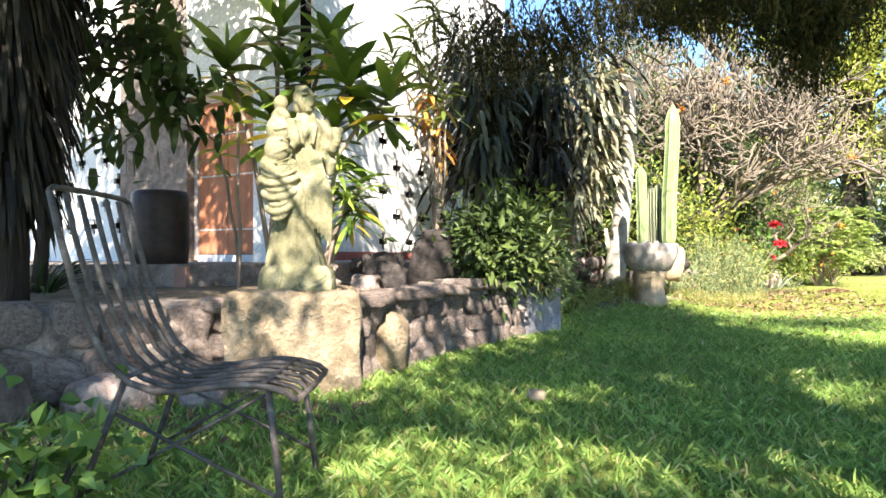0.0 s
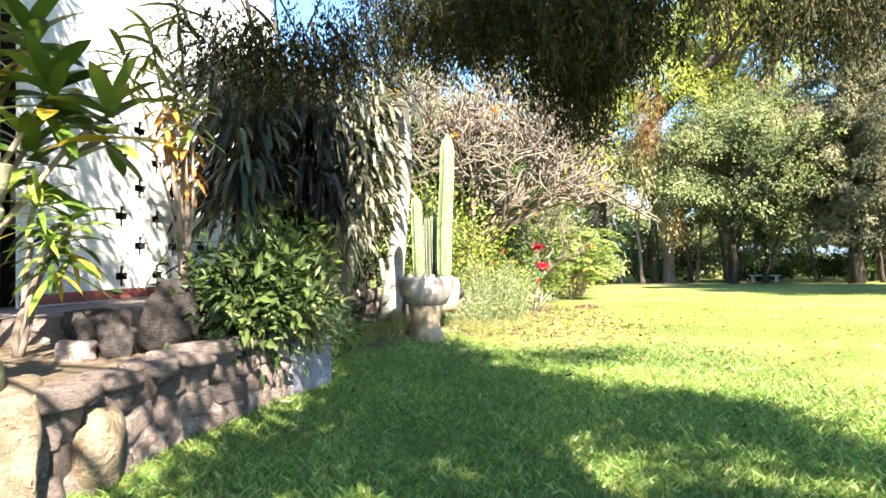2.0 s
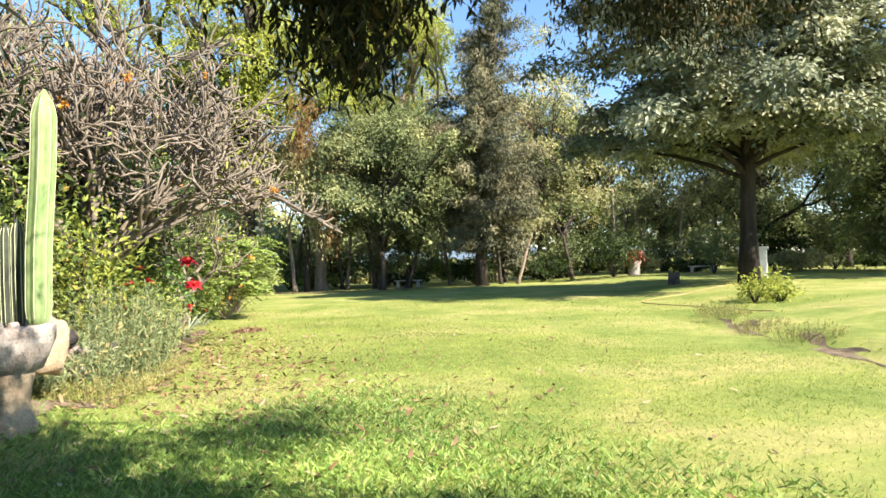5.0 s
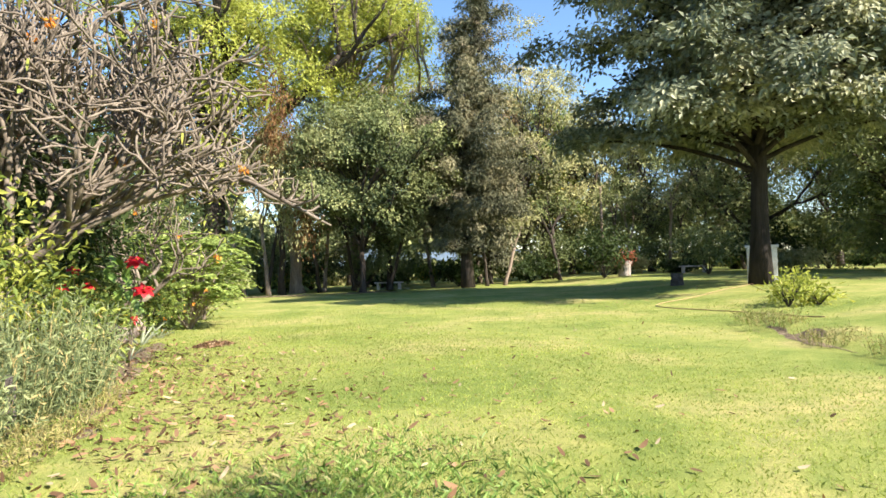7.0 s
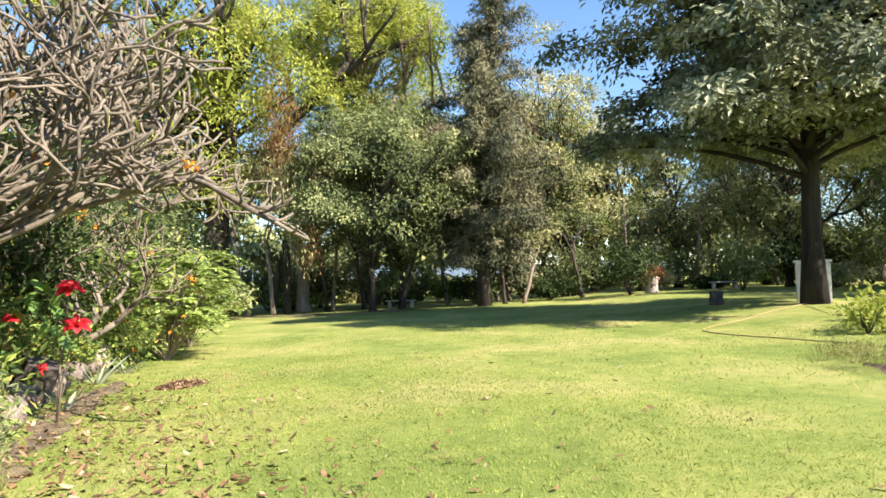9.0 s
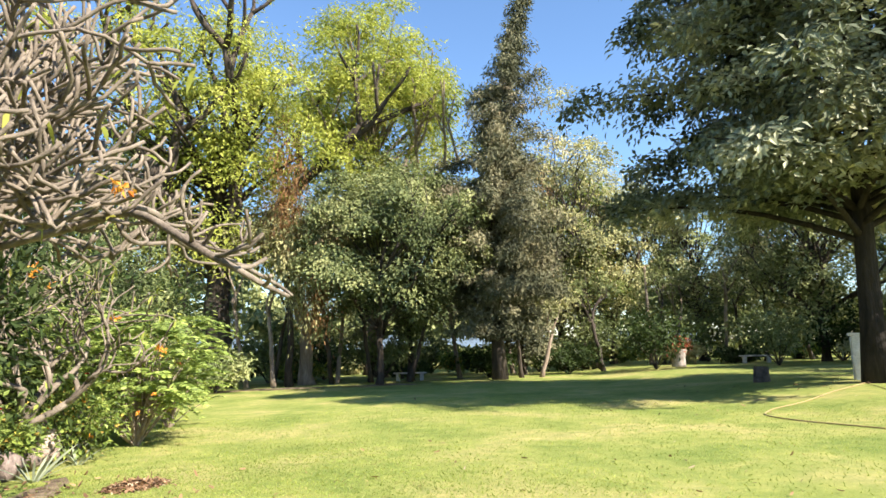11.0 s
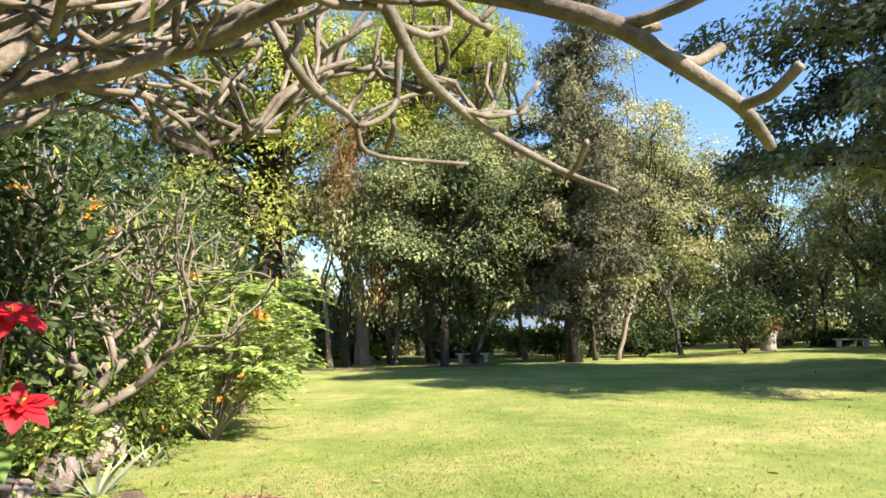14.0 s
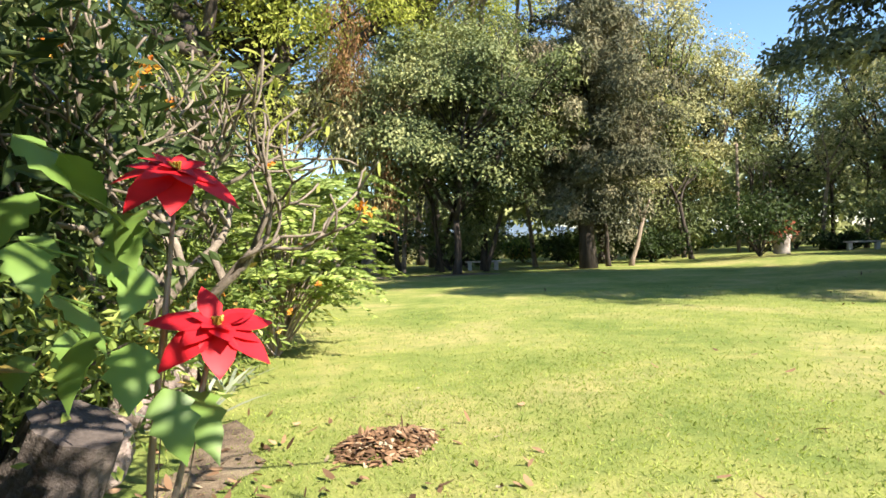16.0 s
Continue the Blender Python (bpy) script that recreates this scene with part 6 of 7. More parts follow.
def fern_bush(name, at, label, size, seed, fronds=110, mat="lf_feather"):
    """A bush of long feather-like fronds with small paired leaflets."""
    r = np.random.default_rng(seed)
    z = float(land(*at)) - 0.03
    t = thing(name, label, "shrub", (at[0], at[1], z))
    wood, g = Geo(), Geo()
    for k in range(fronds):
        a = r.uniform(0, 2 * math.pi)
        q = math.sqrt(r.uniform())
        s = np.array([math.cos(a) * q * size[0] * 0.6, math.sin(a) * q * size[1] * 0.6, size[2] * r.uniform(0.25, 0.85)])
        if k % 4 == 0:
            wood.add(*tube([(0, 0, 0), s * np.array([0.5, 0.5, 0.6]), s], [0.02, 0.013, 0.006], 5, False))
        d = unit(np.array([math.cos(a), math.sin(a), r.uniform(0.0, 0.9)]))
        L = r.uniform(0.5, 0.85)
        n = 15
        f = np.linspace(0.1, 1, n)[:, None]
        p = s + d * L * f + np.array([0, 0, -0.45]) * L * f ** 2
        side = unit(np.cross(d, [0, 0, 1.0]))
        for sg in (-1, 1):
            dd = np.repeat((side * sg + d * 0.5 + np.array([0, 0, -0.3]))[None], n, 0) + r.normal(size=(n, 3)) * 0.1
            g.add(*leaves(p, dd, 0.17 * (1.1 - 0.7 * f[:, 0]) + 0.03, 0.045, 0.1, r=r))
    wood.ob("woody_frame", M["bark_pale"], t)
    g.ob("fronds", M[mat], t)
    return t


fern_bush("feather_bush", (7.6, 21.4), "light green feathery bush with arching fronds overhanging the lawn", (2.0, 1.7, 2.9), 301, 330)
fern_bush("feather_bush", (6.6, 22.6), "light green feathery bush behind another", (1.5, 1.5, 3.0), 302, 170)
fern_bush("feather_bush", (9.0, 24.4), "light green feathery bush at the border's end", (1.4, 1.4, 2.2), 303, 130)
for k, (x, y, sx, h, m, lab, fl_, nf) in enumerate((
        (6.3, 20.3, 0.8, 1.5, "lf_mid", "leafy lantana bush with small orange flowers", "fl_orange", 16), (5.2, 19.2, 0.5, 0.9, "lf_mid", "leafy bush with small yellow flowers", "fl_yellow", 12), (7.9, 22.2, 0.7, 2.6, "lf_lime", "bush with red flower heads at the border's end", "fl_red", 9),
        (4.3, 17.6, 0.8, 1.6, "lf_mid", "leafy green bush in the border", "fl_orange", 4), (3.4, 16.3, 0.9, 1.7, "lf_mid", "leafy green bush under the frangipani", None, 0), (2.6, 14.6, 0.9, 2.2, "lf_mid", "yellow-green leafy bush beside the cactus", None, 0),
        (2.3, 12.9, 0.8, 2.4, "lf_lime", "yellow-green leafy shrub behind the stone bowl", None, 0), (1.7, 12.4, 0.7, 3.2, "lf_mid", "tall light green shrub behind the stone bowl", None, 0), (3.2, 13.2, 0.7, 1.4, "lf_mid", "leafy bush with red flowers at the border", "fl_red", 5))):
    shrub("border_shrub", (x, y), lab, (sx, sx, h), m, 320 + k, 1700, 0.12, 0.05, 16, flower=fl_, flowers=nf, group="shrubs of the border")
for k, (x, y, h) in enumerate(((0.2, 14.5, 5.5), (1.6, 17.0, 6.0), (3.0, 20.0, 6.5), (4.6, 23.5, 6.5), (6.5, 27.0, 6.5), (9.0, 31.0, 6.5), (2.2, 16.2, 4.2), (3.8, 19.0, 4.6), (5.6, 24.5, 4.6), (11.5, 36.0, 6.0), (-1.0, 19.0, 7.0))):
    shrub("hedge_tree", (x, y), "tall leafy green tree-like shrub behind the border", (1.5, 1.5, h), ("lf_dark", "lf_dark", "lf_ever")[k % 3], 340 + k, 5200, 0.2, 0.075, 22, group="tall shrubs behind the border")


def herb(name, at, label, size, n, mat, seed, L=0.5, w=0.02):
    """Thin upright stalks with narrow leaves, as of lavender or tall weeds."""
    r = np.random.default_rng(seed)
    t = thing(name, label, "plant", (at[0], at[1], float(land(*at)) - 0.02))
    g = Geo()
    a, q = r.uniform(0, 6.28, n), np.sqrt(r.uniform(size=n))
    foot = np.stack([np.cos(a) * q * size[0], np.sin(a) * q * size[1], 0 * a], 1)
    d = np.stack([np.cos(a) * 0.25 * q, np.sin(a) * 0.25 * q, np.ones(n)], 1) + r.normal(size=(n, 3)) * 0.12
    ht = size[2] * r.uniform(0.5, 1.05, n)
    g.add(*straps(foot, d, ht, 0.008, 0.12, 3, 0.6, r=r))
    for f in np.linspace(0.25, 1.0, 9):
        p = foot + unit(d) * (ht * f)[:, None]
        g.add(*leaves(p, r.normal(size=(n, 3)) + np.array([0, 0, 0.7]), 0.1 * L / 0.5, w, r=r))
    g.ob("foliage", M[mat], t)
    return t


for k, (x, y, sx, h) in enumerate(((2.75, 11.5, 0.4, 1.1), (2.35, 10.85, 0.35, 0.75), (3.1, 12.1, 0.35, 0.95), (2.1, 10.5, 0.3, 0.55), (3.45, 12.9, 0.3, 0.7), (2.0, 10.2, 0.3, 0.42))):
    herb("tall_herb", (x, y), "clump of grey-green upright herbs at the border's edge", (sx * 1.15, sx * 1.15, h * 1.2), 210, "lf_herb", 360 + k)
for k, (x, y) in enumerate(((1.9, 9.9), (2.5, 10.4), (1.0, 8.9), (2.9, 11.0), (3.4, 12.2), (0.7, 8.6), (2.2, 9.7))):
    herb("dry_grass", (x, y), "tuft of dry straw-coloured grass", (0.4, 0.4, 0.26), 120, "grass_dry", 380 + k, 0.3, 0.012)


def agave(at, label, seed, n=15, L=0.62, w=0.06):
    r = np.random.default_rng(seed)
    t = thing("agave", label, "plant", (at[0], at[1], float(land(*at)) - 0.02), group="agaves along the border")
    for k in range(n):
        a = k * 2.4 + r.uniform(-0.3, 0.3)
        d = np.array([[math.cos(a), math.sin(a), r.uniform(0.5, 2.0)]])
        Geo().add(*straps([(0.03 * math.cos(a), 0.03 * math.sin(a), 0.0)], d, L * r.uniform(0.75, 1.15), w, 0.45, 5, r=r)).ob("leaf", M["lf_agave"], t, smooth=True)


agave((5.61, 18.42), "blue-green agave with stiff upright leaves", 401)
agave((6.48, 20.99), "blue-green agave with leaning leaves beside a stone", 402)
agave((4.75, 15.9), "small blue-green agave under the red flowers", 403, 9, 0.45)
agave((6.35, 19.7), "blue-green agave beside the feathery bush", 404, 9, 0.5)
agave((3.3, 13.4), "blue-green agave at the border's edge", 405, 10, 0.5)

# stones and a log along the border
for k, (x, y, z, sx, sy, sz) in enumerate(((5.95, 20.0, 0.25, 0.22, 0.2, 0.3), (5.35, 18.7, 0.14, 0.18, 0.2, 0.2), (4.85, 17.5, 0.16, 0.2, 0.22, 0.22), (4.3, 16.1, 0.16, 0.25, 0.2, 0.2), (4.05, 15.3, 0.15, 0.3, 0.22, 0.2), (3.75, 14.6, 0.16, 0.25, 0.2, 0.22), (3.55, 13.9, 0.14, 0.22, 0.2, 0.2), (2.9, 12.4, 0.15, 0.25, 0.2, 0.25), (2.45, 11.6, 0.15, 0.2, 0.2, 0.25), (5.0, 17.9, 0.1, 0.14, 0.14, 0.13), (5.7, 19.4, 0.12, 0.15, 0.15, 0.16))):
    rock_thing((x - 0.05, y, z + 0.02), (sx, sy, sz), 420 + k, "rough grey-brown stone edging the border", "stone", 0.35, 3, 31 * k, "edging_stone", "stones along the border")


def log_stump():
    r = np.random.default_rng(440)
    v, f = tube([(0, 0, -0.1), (0.01, 0, 0.15), (0.0, 0.01, 0.4)], [0.27, 0.24, 0.23], 30)
    v[:90, :2] *= (1 + 0.06 * np.sin(np.tile(np.arange(30), 3) * 1.9)[:, None])
    o = Geo().add(v, f).ob("log", M["stump"], smooth=False)
    o.matrix_world = pose(4.5, 16.9, 0.2, 28, 8, 30)
    tagged(o, "short weathered grey log section lying at the border", "log")


log_stump()


# ---------------------------------------------------------------- poinsettia
def lobed_leaf(L, W, bend, r):
    """A broad pointed leaf with a few lobes, folded along its midrib."""
    outline = [(0.0, 0.03), (0.12, 0.3), (0.28, 0.46), (0.36, 0.33), (0.5, 0.48), (0.6, 0.3), (0.74, 0.26), (0.88, 0.1), (1.0, 0.0)]
    v, f = [], []
    for s, w in outline:
        z = -bend * s * s * L
        v += [(s * L, -w * W, z - 0.12 * w * W), (s * L, 0, z), (s * L, w * W, z - 0.12 * w * W)]
    for k in range(len(outline) - 1):
        a = 3 * k
        f += [(a, a + 1, a + 4, a + 3), (a + 1, a + 2, a + 5, a + 4)]
    return np.array(v), f


def petal(L, W, bend):
    v, f = [], []
    prof = [(0, 0.08), (0.2, 0.35), (0.45, 0.5), (0.7, 0.38), (0.88, 0.17), (1.0, 0.0)]
    for s, w in prof:
        z = -bend * s * s * L
        v += [(s * L, -w * W, z + 0.1 * w * W), (s * L, 0, z), (s * L, w * W, z + 0.1 * w * W)]
    for k in range(len(prof) - 1):
        a = 3 * k
        f += [(a, a + 1, a + 4, a + 3), (a + 1, a + 2, a + 5, a + 4)]
    return np.array(v), f


def turned(v, m):
    return np.array([m @ Vector(p) for p in v])


def poinsettia(at, heads, leaves_at, label, seed, leaf=0.2, flower_r=0.16):
    r = np.random.default_rng(seed)
    z = float(land(*at))
    t = thing("poinsettia", label, "plant", (at[0], at[1], z))
    for (hx, hy, hz) in heads:
        e = np.array([hx - at[0], hy - at[1], hz - z])
        Geo().add(*tube([(0.0, 0.05, 0), e * np.array([0.3, 0.3, 0.5]), e * np.array([0.8, 0.8, 0.85]), e], [0.014, 0.011, 0.008, 0.005], 7)).ob("stem", M["bark_pale"], t, smooth=True)
        c = Geo()
        for k in range(9):
            c.add(*tube([e + r.normal(size=3) * 0.008, e + np.array([r.normal() * 0.015, r.normal() * 0.015, 0.025])], [0.005, 0.004], 5))
        head = c.ob("flower_centre", M["fl_yellow"], t, "small yellow flower buds")
        for ring, (n, L, tilt) in enumerate(((7, 1.0, -0.15), (6, 0.7, 0.15), (5, 0.42, 0.5))):
            for k in range(n):
                v, f = petal(flower_r * L * r.uniform(0.85, 1.15), flower_r * 0.55 * L, 0.22 * r.uniform(0.2, 1.8))
                m = Matrix.Translation(Vector(e)) @ Euler((0.5, 0, 0)).to_matrix().to_4x4() @ Euler((0, -tilt + r.normal() * 0.12, (k + 0.5 * ring) * 2 * math.pi / n + r.normal() * 0.12)).to_matrix().to_4x4()
                Geo().add(turned(v, m), f).ob("bract", M["fl_red"], head, "bright red pointed bract", smooth=True)
    for (lx, ly, lz) in leaves_at:
        e = np.array([lx - at[0], ly - at[1], lz - z])
        v, f = lobed_leaf(leaf * r.uniform(0.8, 1.15), leaf * 0.72, 0.5 * r.uniform(0.4, 1.4), r)
        m = Matrix.Translation(Vector(e)) @ Euler((r.normal() * 0.35, 0.55 + r.normal() * 0.3, r.uniform(-2.6, 0.6))).to_matrix().to_4x4()
        Geo().add(turned(v, m), f).ob("leaf", M["lf_poin"], t, smooth=True)
        Geo().add(*tube([e, e * np.array([0.5, 0.5, 0.97])], [0.003, 0.004], 5)).ob("leaf_stalk", M["lf_poin"], t)
    return t


r = np.random.default_rng(450)
spots = [(4.39, 14.95, 1.7), (4.41, 14.9, 1.6), (4.62, 15.0, 1.57), (4.29, 14.9, 1.47), (4.48, 15.05, 1.45), (4.36, 14.9, 1.33), (4.42, 14.8, 1.24), (4.52, 14.8, 1.2), (4.6, 14.85, 1.06), (4.7, 14.95, 1.02), (4.29, 15.0, 1.75), (4.38, 15.1, 1.48), (4.55, 15.1, 1.55), (4.33, 15.0, 1.6), (4.51, 15.05, 1.15), (4.61, 15.1, 1.39), (4.42, 15.1, 1.22), (4.75, 15.1, 1.15)]
poinsettia((4.55, 15.0), [(4.71, 15.05, 1.68), (4.77, 14.92, 1.21)], spots, "poinsettia with two large red flower heads and broad green leaves", 451, 0.2, 0.2)
poinsettia((4.0, 15.9), [(3.9, 15.5, 1.55), (4.15, 15.7, 1.3), (3.7, 15.3, 1.3)], [(3.9 + r.normal() * 0.25, 15.6 + r.normal() * 0.25, r.uniform(0.7, 1.6)) for _ in range(24)], "poinsettia with red flower heads deeper in the border", 452, 0.18, 0.13)

# ---------------------------------------------------------------- lawn things far off
def bench(at, rz, L, label):
    z = float(land(*at))
    t = thing("bench", label, "bench", (at[0], at[1], z), rz)
    part("seat", box(bmesh.new(), -L / 2, L / 2, -0.2, 0.2, 0.4, 0.48, 0.012), M["concrete"], t)
    for x in (-L * 0.36, L * 0.36):
        part("leg", box(bmesh.new(), x - 0.1, x + 0.1, -0.16, 0.16, -0.05, 0.4, 0.012), M["concrete"], t)


bench((26.0, 38.6), -38, 1.9, "grey concrete garden bench under the trees")
bench((44.0, 27.5), -50, 1.9, "grey concrete garden bench on the far lawn")


def urn(at):
    z = float(land(*at))
    t = thing("urn", "weathered stone urn with a reddish plant on a plinth", "urn", (at[0], at[1], z))
    Geo().add(*lathe([(0, -0.1), (0.42, -0.1), (0.4, 0.1), (0.36, 0.5), (0.42, 0.75), (0.5, 0.95), (0.46, 1.0), (0, 0.98)], 24, 0.01)).ob("vessel", M["bowl"], t, smooth=True)
    g = Geo()
    clump(g, [(0, 0, 1.2), (0.1, -0.1, 1.35), (-0.2, 0.05, 1.15)], 320, 0.5, 0.16, 0.07, np.random.default_rng(460))
    g.ob("plant", M["lf_urn"], t, "reddish dry foliage")


urn((38.5, 29.3))
v, f = tube([(0, 0, -0.1), (0.0, 0, 0.26), (0.02, 0, 0.52)], [0.29, 0.25, 0.24], 26)
v[:78, :2] *= (1 + 0.05 * np.sin(np.tile(np.arange(26), 3) * 2.3)[:, None])
o = Geo().add(v, f).ob("tree_stump", M["stump"])
o.matrix_world = pose(27.2, 18.9, float(land(27.2, 18.9)))
tagged(o, "dark sawn-off tree stump on the shaded lawn", "tree stump")
bm = bmesh.new()
box(bm, -0.55, 0.55, -0.3, 0.3, -0.1, 1.4, 0.03)
box(bm, -0.61, 0.61, -0.36, 0.36, 1.4, 1.5, 0.02)
o = part("white_post", bm, M["white_paint"])
o.matrix_world = pose(28.3, 15.8, float(land(28.3, 15.8)), 0, 0, -66)
tagged(o, "white painted masonry post behind the evergreen tree", "post")
t = thing("utility_pole", "thin wooden pole carrying wires across the far lawn", "pole", (41.6, 33.3, float(land(41.6, 33.3)) - 0.1))
Geo().add(*tube([(0, 0, 0), (0.02, 0, 3), (0, 0, 6.6)], [0.11, 0.1, 0.08], 10)).ob("pole", M["bark_pale"], t, smooth=True)
for k in range(3):
    pts = [(0, 0, 6.3 - 0.5 * k)] + [(14 * q, -10 * q, 6.3 - 0.5 * k - 5 * q + 1.2 * q * q) for q in (0.25, 0.5, 0.75, 1.0)]
    Geo().add(*tube(pts, 0.015, 5, False)).ob("wire", M["iron"], t)
pts = [(16.2, 9.2), (17.2, 10.6), (17.8, 12.2), (18.1, 13.6), (18.9, 14.85), (20.3, 15.2), (22.0, 15.1), (24.0, 15.25), (26.1, 15.3)]
q = np.linspace(0, 8, 60)
xy = np.stack([np.interp(q, np.arange(9), np.array(pts)[:, k]) for k in range(2)], 1)
for _ in range(6):
    xy[1:-1] = (xy[:-2] + 2 * xy[1:-1] + xy[2:]) / 4
o = Geo().add(*tube(np.column_stack([xy, land(xy[:, 0], xy[:, 1]) + 0.02]), 0.014, 7)).ob("garden_hose", M["hose"], smooth=True)
tagged(o, "yellow-tan garden hose lying in a curve on the lawn", "hose")
for k, (x, y, h) in enumerate(((18.9, 11.0, 0.75), (19.6, 11.2, 0.9), (20.4, 11.3, 0.7), (21.3, 11.6, 0.8), (19.2, 10.4, 0.5))):
    shrub("bank_shrub", (x, y), "sparse yellow-green bush on the low bank", (0.5, 0.4, h), "lf_lime", 470 + k, 160, 0.16, 0.08, 9, group="bushes on the bank")
for k, (x, y) in enumerate(((13.2, 8.0), (14.6, 9.5), (12.2, 6.7), (15.6, 10.3))):
    herb("bank_tuft", (x, y), "dry grassy tuft on the edge of the bank", (0.6, 0.5, 0.3), 90, "grass_dry", 480 + k, 0.3, 0.014)

# ---------------------------------------------------------------- leaves and grass
def bare_earth(name, line, width, seed, label):
    """Trodden earth: an uneven strip that follows the ground."""
    r = np.random.default_rng(seed)
    n, m = 60, 7
    k = np.linspace(0, len(line) - 1, n)
    c = np.stack([np.interp(k, np.arange(len(line)), np.array(line)[:, q]) for q in range(2)], 1)
    t = unit(np.gradient(c, axis=0))
    nr = np.stack([t[:, 1], -t[:, 0]], 1)
    ph = r.uniform(0, 6, 4)
    w0 = width * (0.7 + 0.3 * np.sin(k * 5 + ph[0]) + 0.2 * np.sin(k * 13 + ph[1]))
    w1 = width * (0.7 + 0.3 * np.sin(k * 6 + ph[2]) + 0.25 * np.sin(k * 11 + ph[3]))
    w0[[0, -1]] = w1[[0, -1]] = 0.02
    f = np.linspace(-1, 1, m)
    xy = c[:, None] + nr[:, None] * np.where(f < 0, f * w0[:, None], f * w1[:, None])[:, :, None]
    z = land(xy[..., 0], xy[..., 1]) + 0.006 + 0.016 * (1 - np.abs(f))
    v = np.concatenate([xy, z[..., None]], 2).reshape(-1, 3)
    i, j = np.meshgrid(np.arange(n - 1), np.arange(m - 1), indexing="ij")
    i, j = i.ravel(), j.ravel()
    o = Geo().add(v, np.stack([i * m + j, (i + 1) * m + j, (i + 1) * m + j + 1, i * m + j + 1], 1)).ob(name, M["soil"], smooth=True)
    tagged(o, label, "bare ground", kind="structure")


bare_earth("ground_bare", [(0.5, 8.3), (1.2, 8.7), (2.0, 9.6), (2.9, 10.9), (3.6, 12.4), (4.2, 14.2), (4.8, 15.8), (5.4, 17.2), (6.0, 18.4)], 0.3, 901, "trodden brown earth along the planted border")
bare_earth("ground_bare", [(-2.3, 1.0), (-1.9, 1.55), (-1.4, 1.75), (-0.9, 2.2)], 0.3, 902, "reddish bare earth at the pedestal's foot")
bare_earth("ground_bare", [(13.0, 41.0), (16.0, 39.5), (20.0, 38.0), (24.0, 35.0)], 1.1, 903, "bare earth in the shade of the far trees")
bare_earth("ground_bank", [(8.6, 2.5), (10.0, 4.2), (10.9, 5.3), (12.3, 7.0), (13.6, 8.6), (14.6, 9.8)], 0.24, 904, "earth lip of the low bank beside the lawn")


def litter():
    r = np.random.default_rng(500)
    pts = []
    for (cx, cy, sx, sy, n) in ((3.4, 9.5, 1.1, 1.8, 480), (4.2, 12.3, 1.1, 2.2, 900), (4.6, 14.2, 0.9, 1.6, 480), (5.4, 16.2, 0.9, 1.4, 160), (4.5, 8.0, 2.2, 2.3, 220), (7.5, 12.0, 3.0, 3.5, 150), (1.8, 5.5, 1.6, 2.2, 70), (5.2, 17.2, 0.6, 1.2, 120), (24, 17, 3, 3, 150), (-1.5, 1.5, 0.5, 0.4, 60)):
        pts.append(np.stack([cx + r.normal(size=n) * sx, cy + r.normal(size=n) * sy], 1))
    p = np.concatenate(pts)
    z = land(p[:, 0], p[:, 1]) + 0.03
    n = len(p)
    d = np.stack([r.normal(size=n), r.normal(size=n), r.normal(size=n) * 0.25], 1)
    L = r.uniform(0.05, 0.125, n)
    side = unit(np.cross(unit(d), [0, 0, 1.0]) + r.normal(size=(n, 3)) * 0.3)
    o = Geo().add(*straps(np.column_stack([p, z]), d, L, L * 0.45, r.uniform(-0.9, 0.9, n), 4, side=side, r=r)).ob("leaf_litter", M["lf_dry"])
    tagged(o, "fallen brown and tan leaves scattered over the lawn", "fallen leaves", kind="stuff")
    g = Geo()
    n = 900
    a, q = r.uniform(0, 6.28, n), np.sqrt(r.uniform(size=n))
    x, y = 6.62 + np.cos(a) * q * 0.42 + 0.1 * np.sin(a) * q, 17.0 + np.sin(a) * q * 0.36
    z = land(x, y) + 0.02 + 0.1 * (1 - q) * r.uniform(0.2, 1, n)
    g.add(*straps(np.stack([x, y, z], 1), np.stack([r.normal(size=n), r.normal(size=n), r.normal(size=n) * 0.3], 1), r.uniform(0.05, 0.1, n), 0.035, 0.4, 3, r=r))
    tagged(g.ob("leaf_pile", M["lf_dry"]), "low raked heap of dry brown leaves on the lawn", "leaf heap", kind="stuff")


litter()
o = new("fallen_fruit", rock_mesh("fallen_fruit", (0.06, 0.05, 0.035), M["bowl_foot"], 9, 0.1, 2))
o.matrix_world = pose(0.1, 2.35, 0.075)
tagged(o, "pale tan fallen fruit lying in the grass", "fruit")


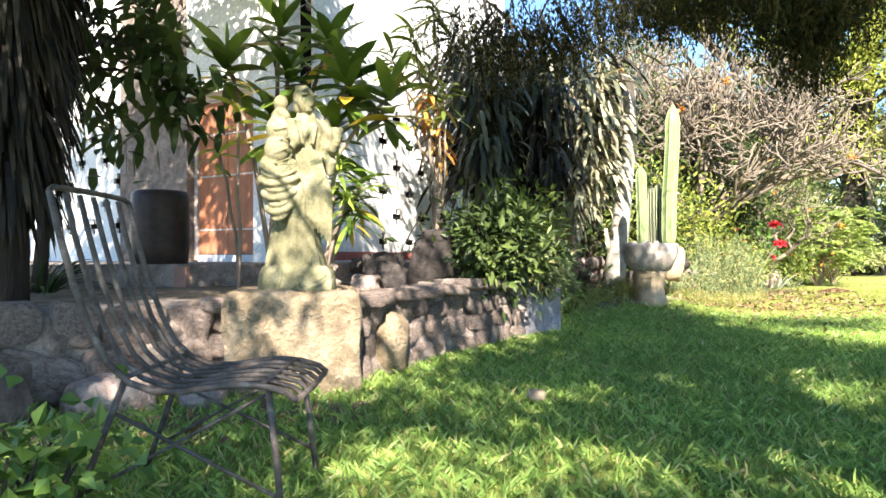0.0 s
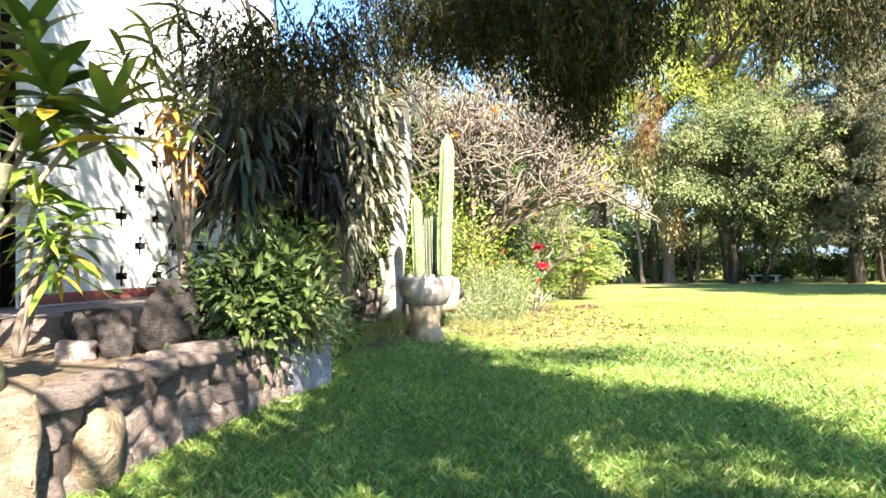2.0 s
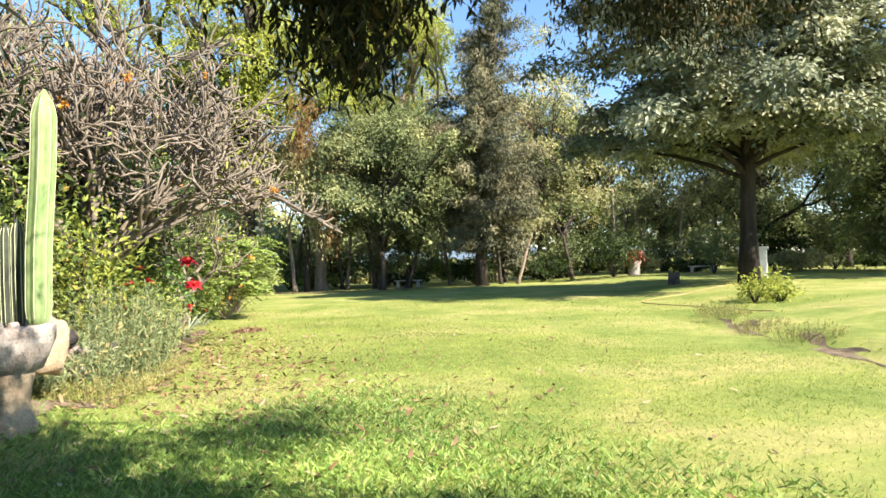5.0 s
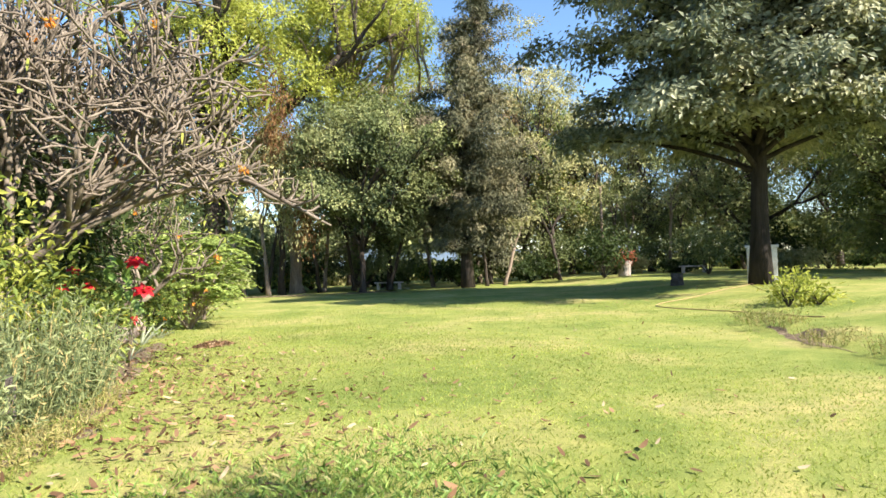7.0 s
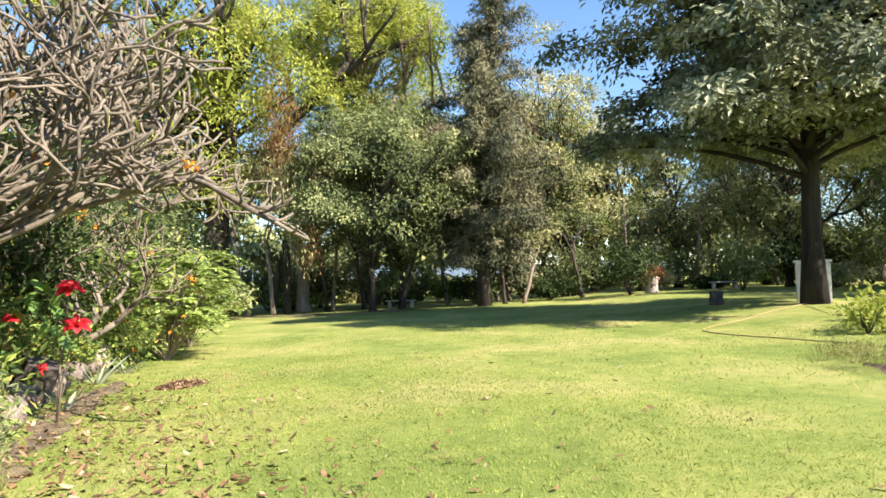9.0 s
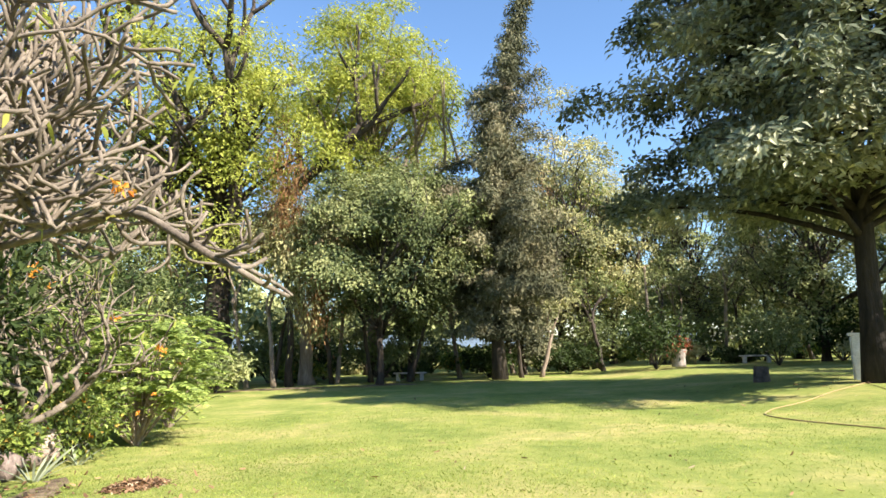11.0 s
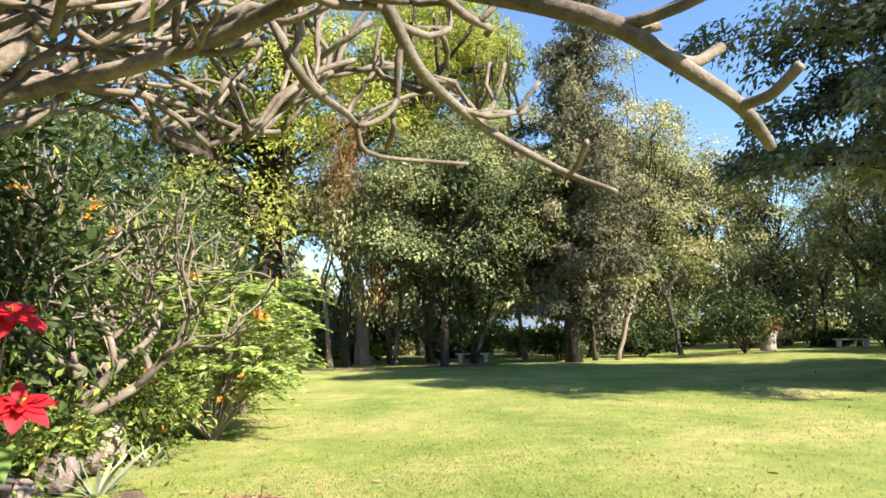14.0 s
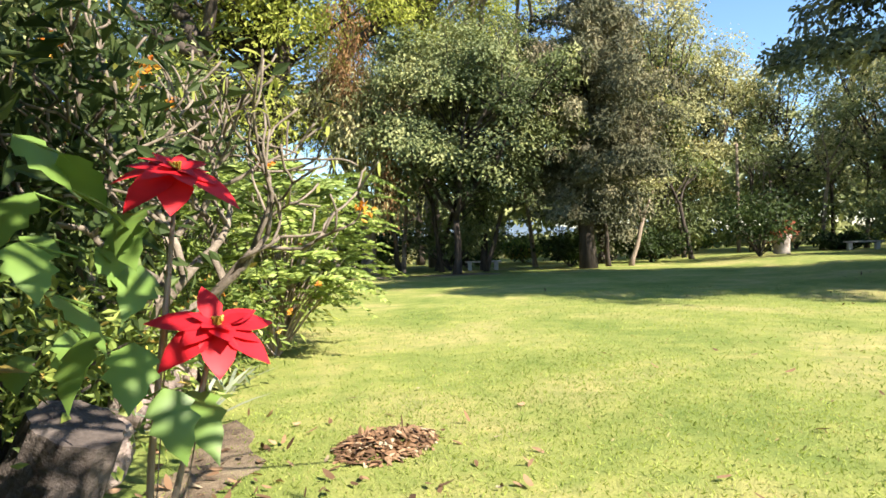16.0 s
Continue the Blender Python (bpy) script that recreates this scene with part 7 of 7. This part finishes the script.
def grass(name, n, region, h, w, mat, seed, label):
    r = np.random.default_rng(seed)
    p = []
    while sum(len(q) for q in p) < n:
        q = r.uniform([region[0], region[2]], [region[1], region[3]], (n * 2, 2))
        s = border_side(q[:, 0], q[:, 1])
        rim = np.minimum(np.minimum(q[:, 0] - region[0], region[1] - q[:, 0]), np.minimum(q[:, 1] - region[2], region[3] - q[:, 1]))
        keep = (s < 0.15) & (r.uniform(size=len(q)) < smooth01(0, 2.6, rim))
        # the raised bed takes no lawn
        bx = np.interp(q[:, 1], [-1.6, -0.2, 1.45, 2.45, 2.95, 4.35, 5.45, 6.4, 7.2], [-5.4, -4.2, -2.85, -2.1, -1.2, -0.85, -0.4, 0.08, 0.1])
        keep &= (q[:, 1] > 7.0) | (q[:, 0] > bx)
        p.append(q[keep])
    p = np.concatenate(p)[:n]
    d = np.stack([r.normal(size=n) * 0.55, r.normal(size=n) * 0.55, np.ones(n)], 1)
    z = land(p[:, 0], p[:, 1]) - 0.005
    L = h * r.uniform(0.5, 1.25, n)
    d = unit(d)
    side = unit(np.cross(d, r.normal(size=(n, 3))))
    b = np.column_stack([p, z])
    m = b + d * (L * 0.55)[:, None]
    e = b + d * L[:, None] + np.stack([d[:, 0], d[:, 1], -0.3 * np.ones(n)], 1) * (L * 0.35)[:, None]
    v = np.stack([b - side * w / 2, b + side * w / 2, m + side * w * 0.45, e], 1).reshape(-1, 3)
    k = np.arange(n)[:, None] * 4
    f = np.concatenate([k + [[0, 1, 2]], k + [[0, 2, 3]]])
    o = Geo().add(v, f).ob(name, M[mat])
    tagged(o, label, "grass", kind="stuff")


grass("grass", 98000, (-4.0, 6.0, -2.4, 9.5), 0.085, 0.0095, "grass_shaded", 601, "short green lawn grass at the start of the walk, tinted for shade")
grass("grass", 88000, (0.5, 12.0, 3.0, 20.0), 0.038, 0.009, "grass", 602, "short sunlit lawn grass with dry blades")
grass("grass", 26000, (3.5, 22.0, 8.0, 26.0), 0.045, 0.013, "grass", 603, "short sunlit lawn grass farther off")
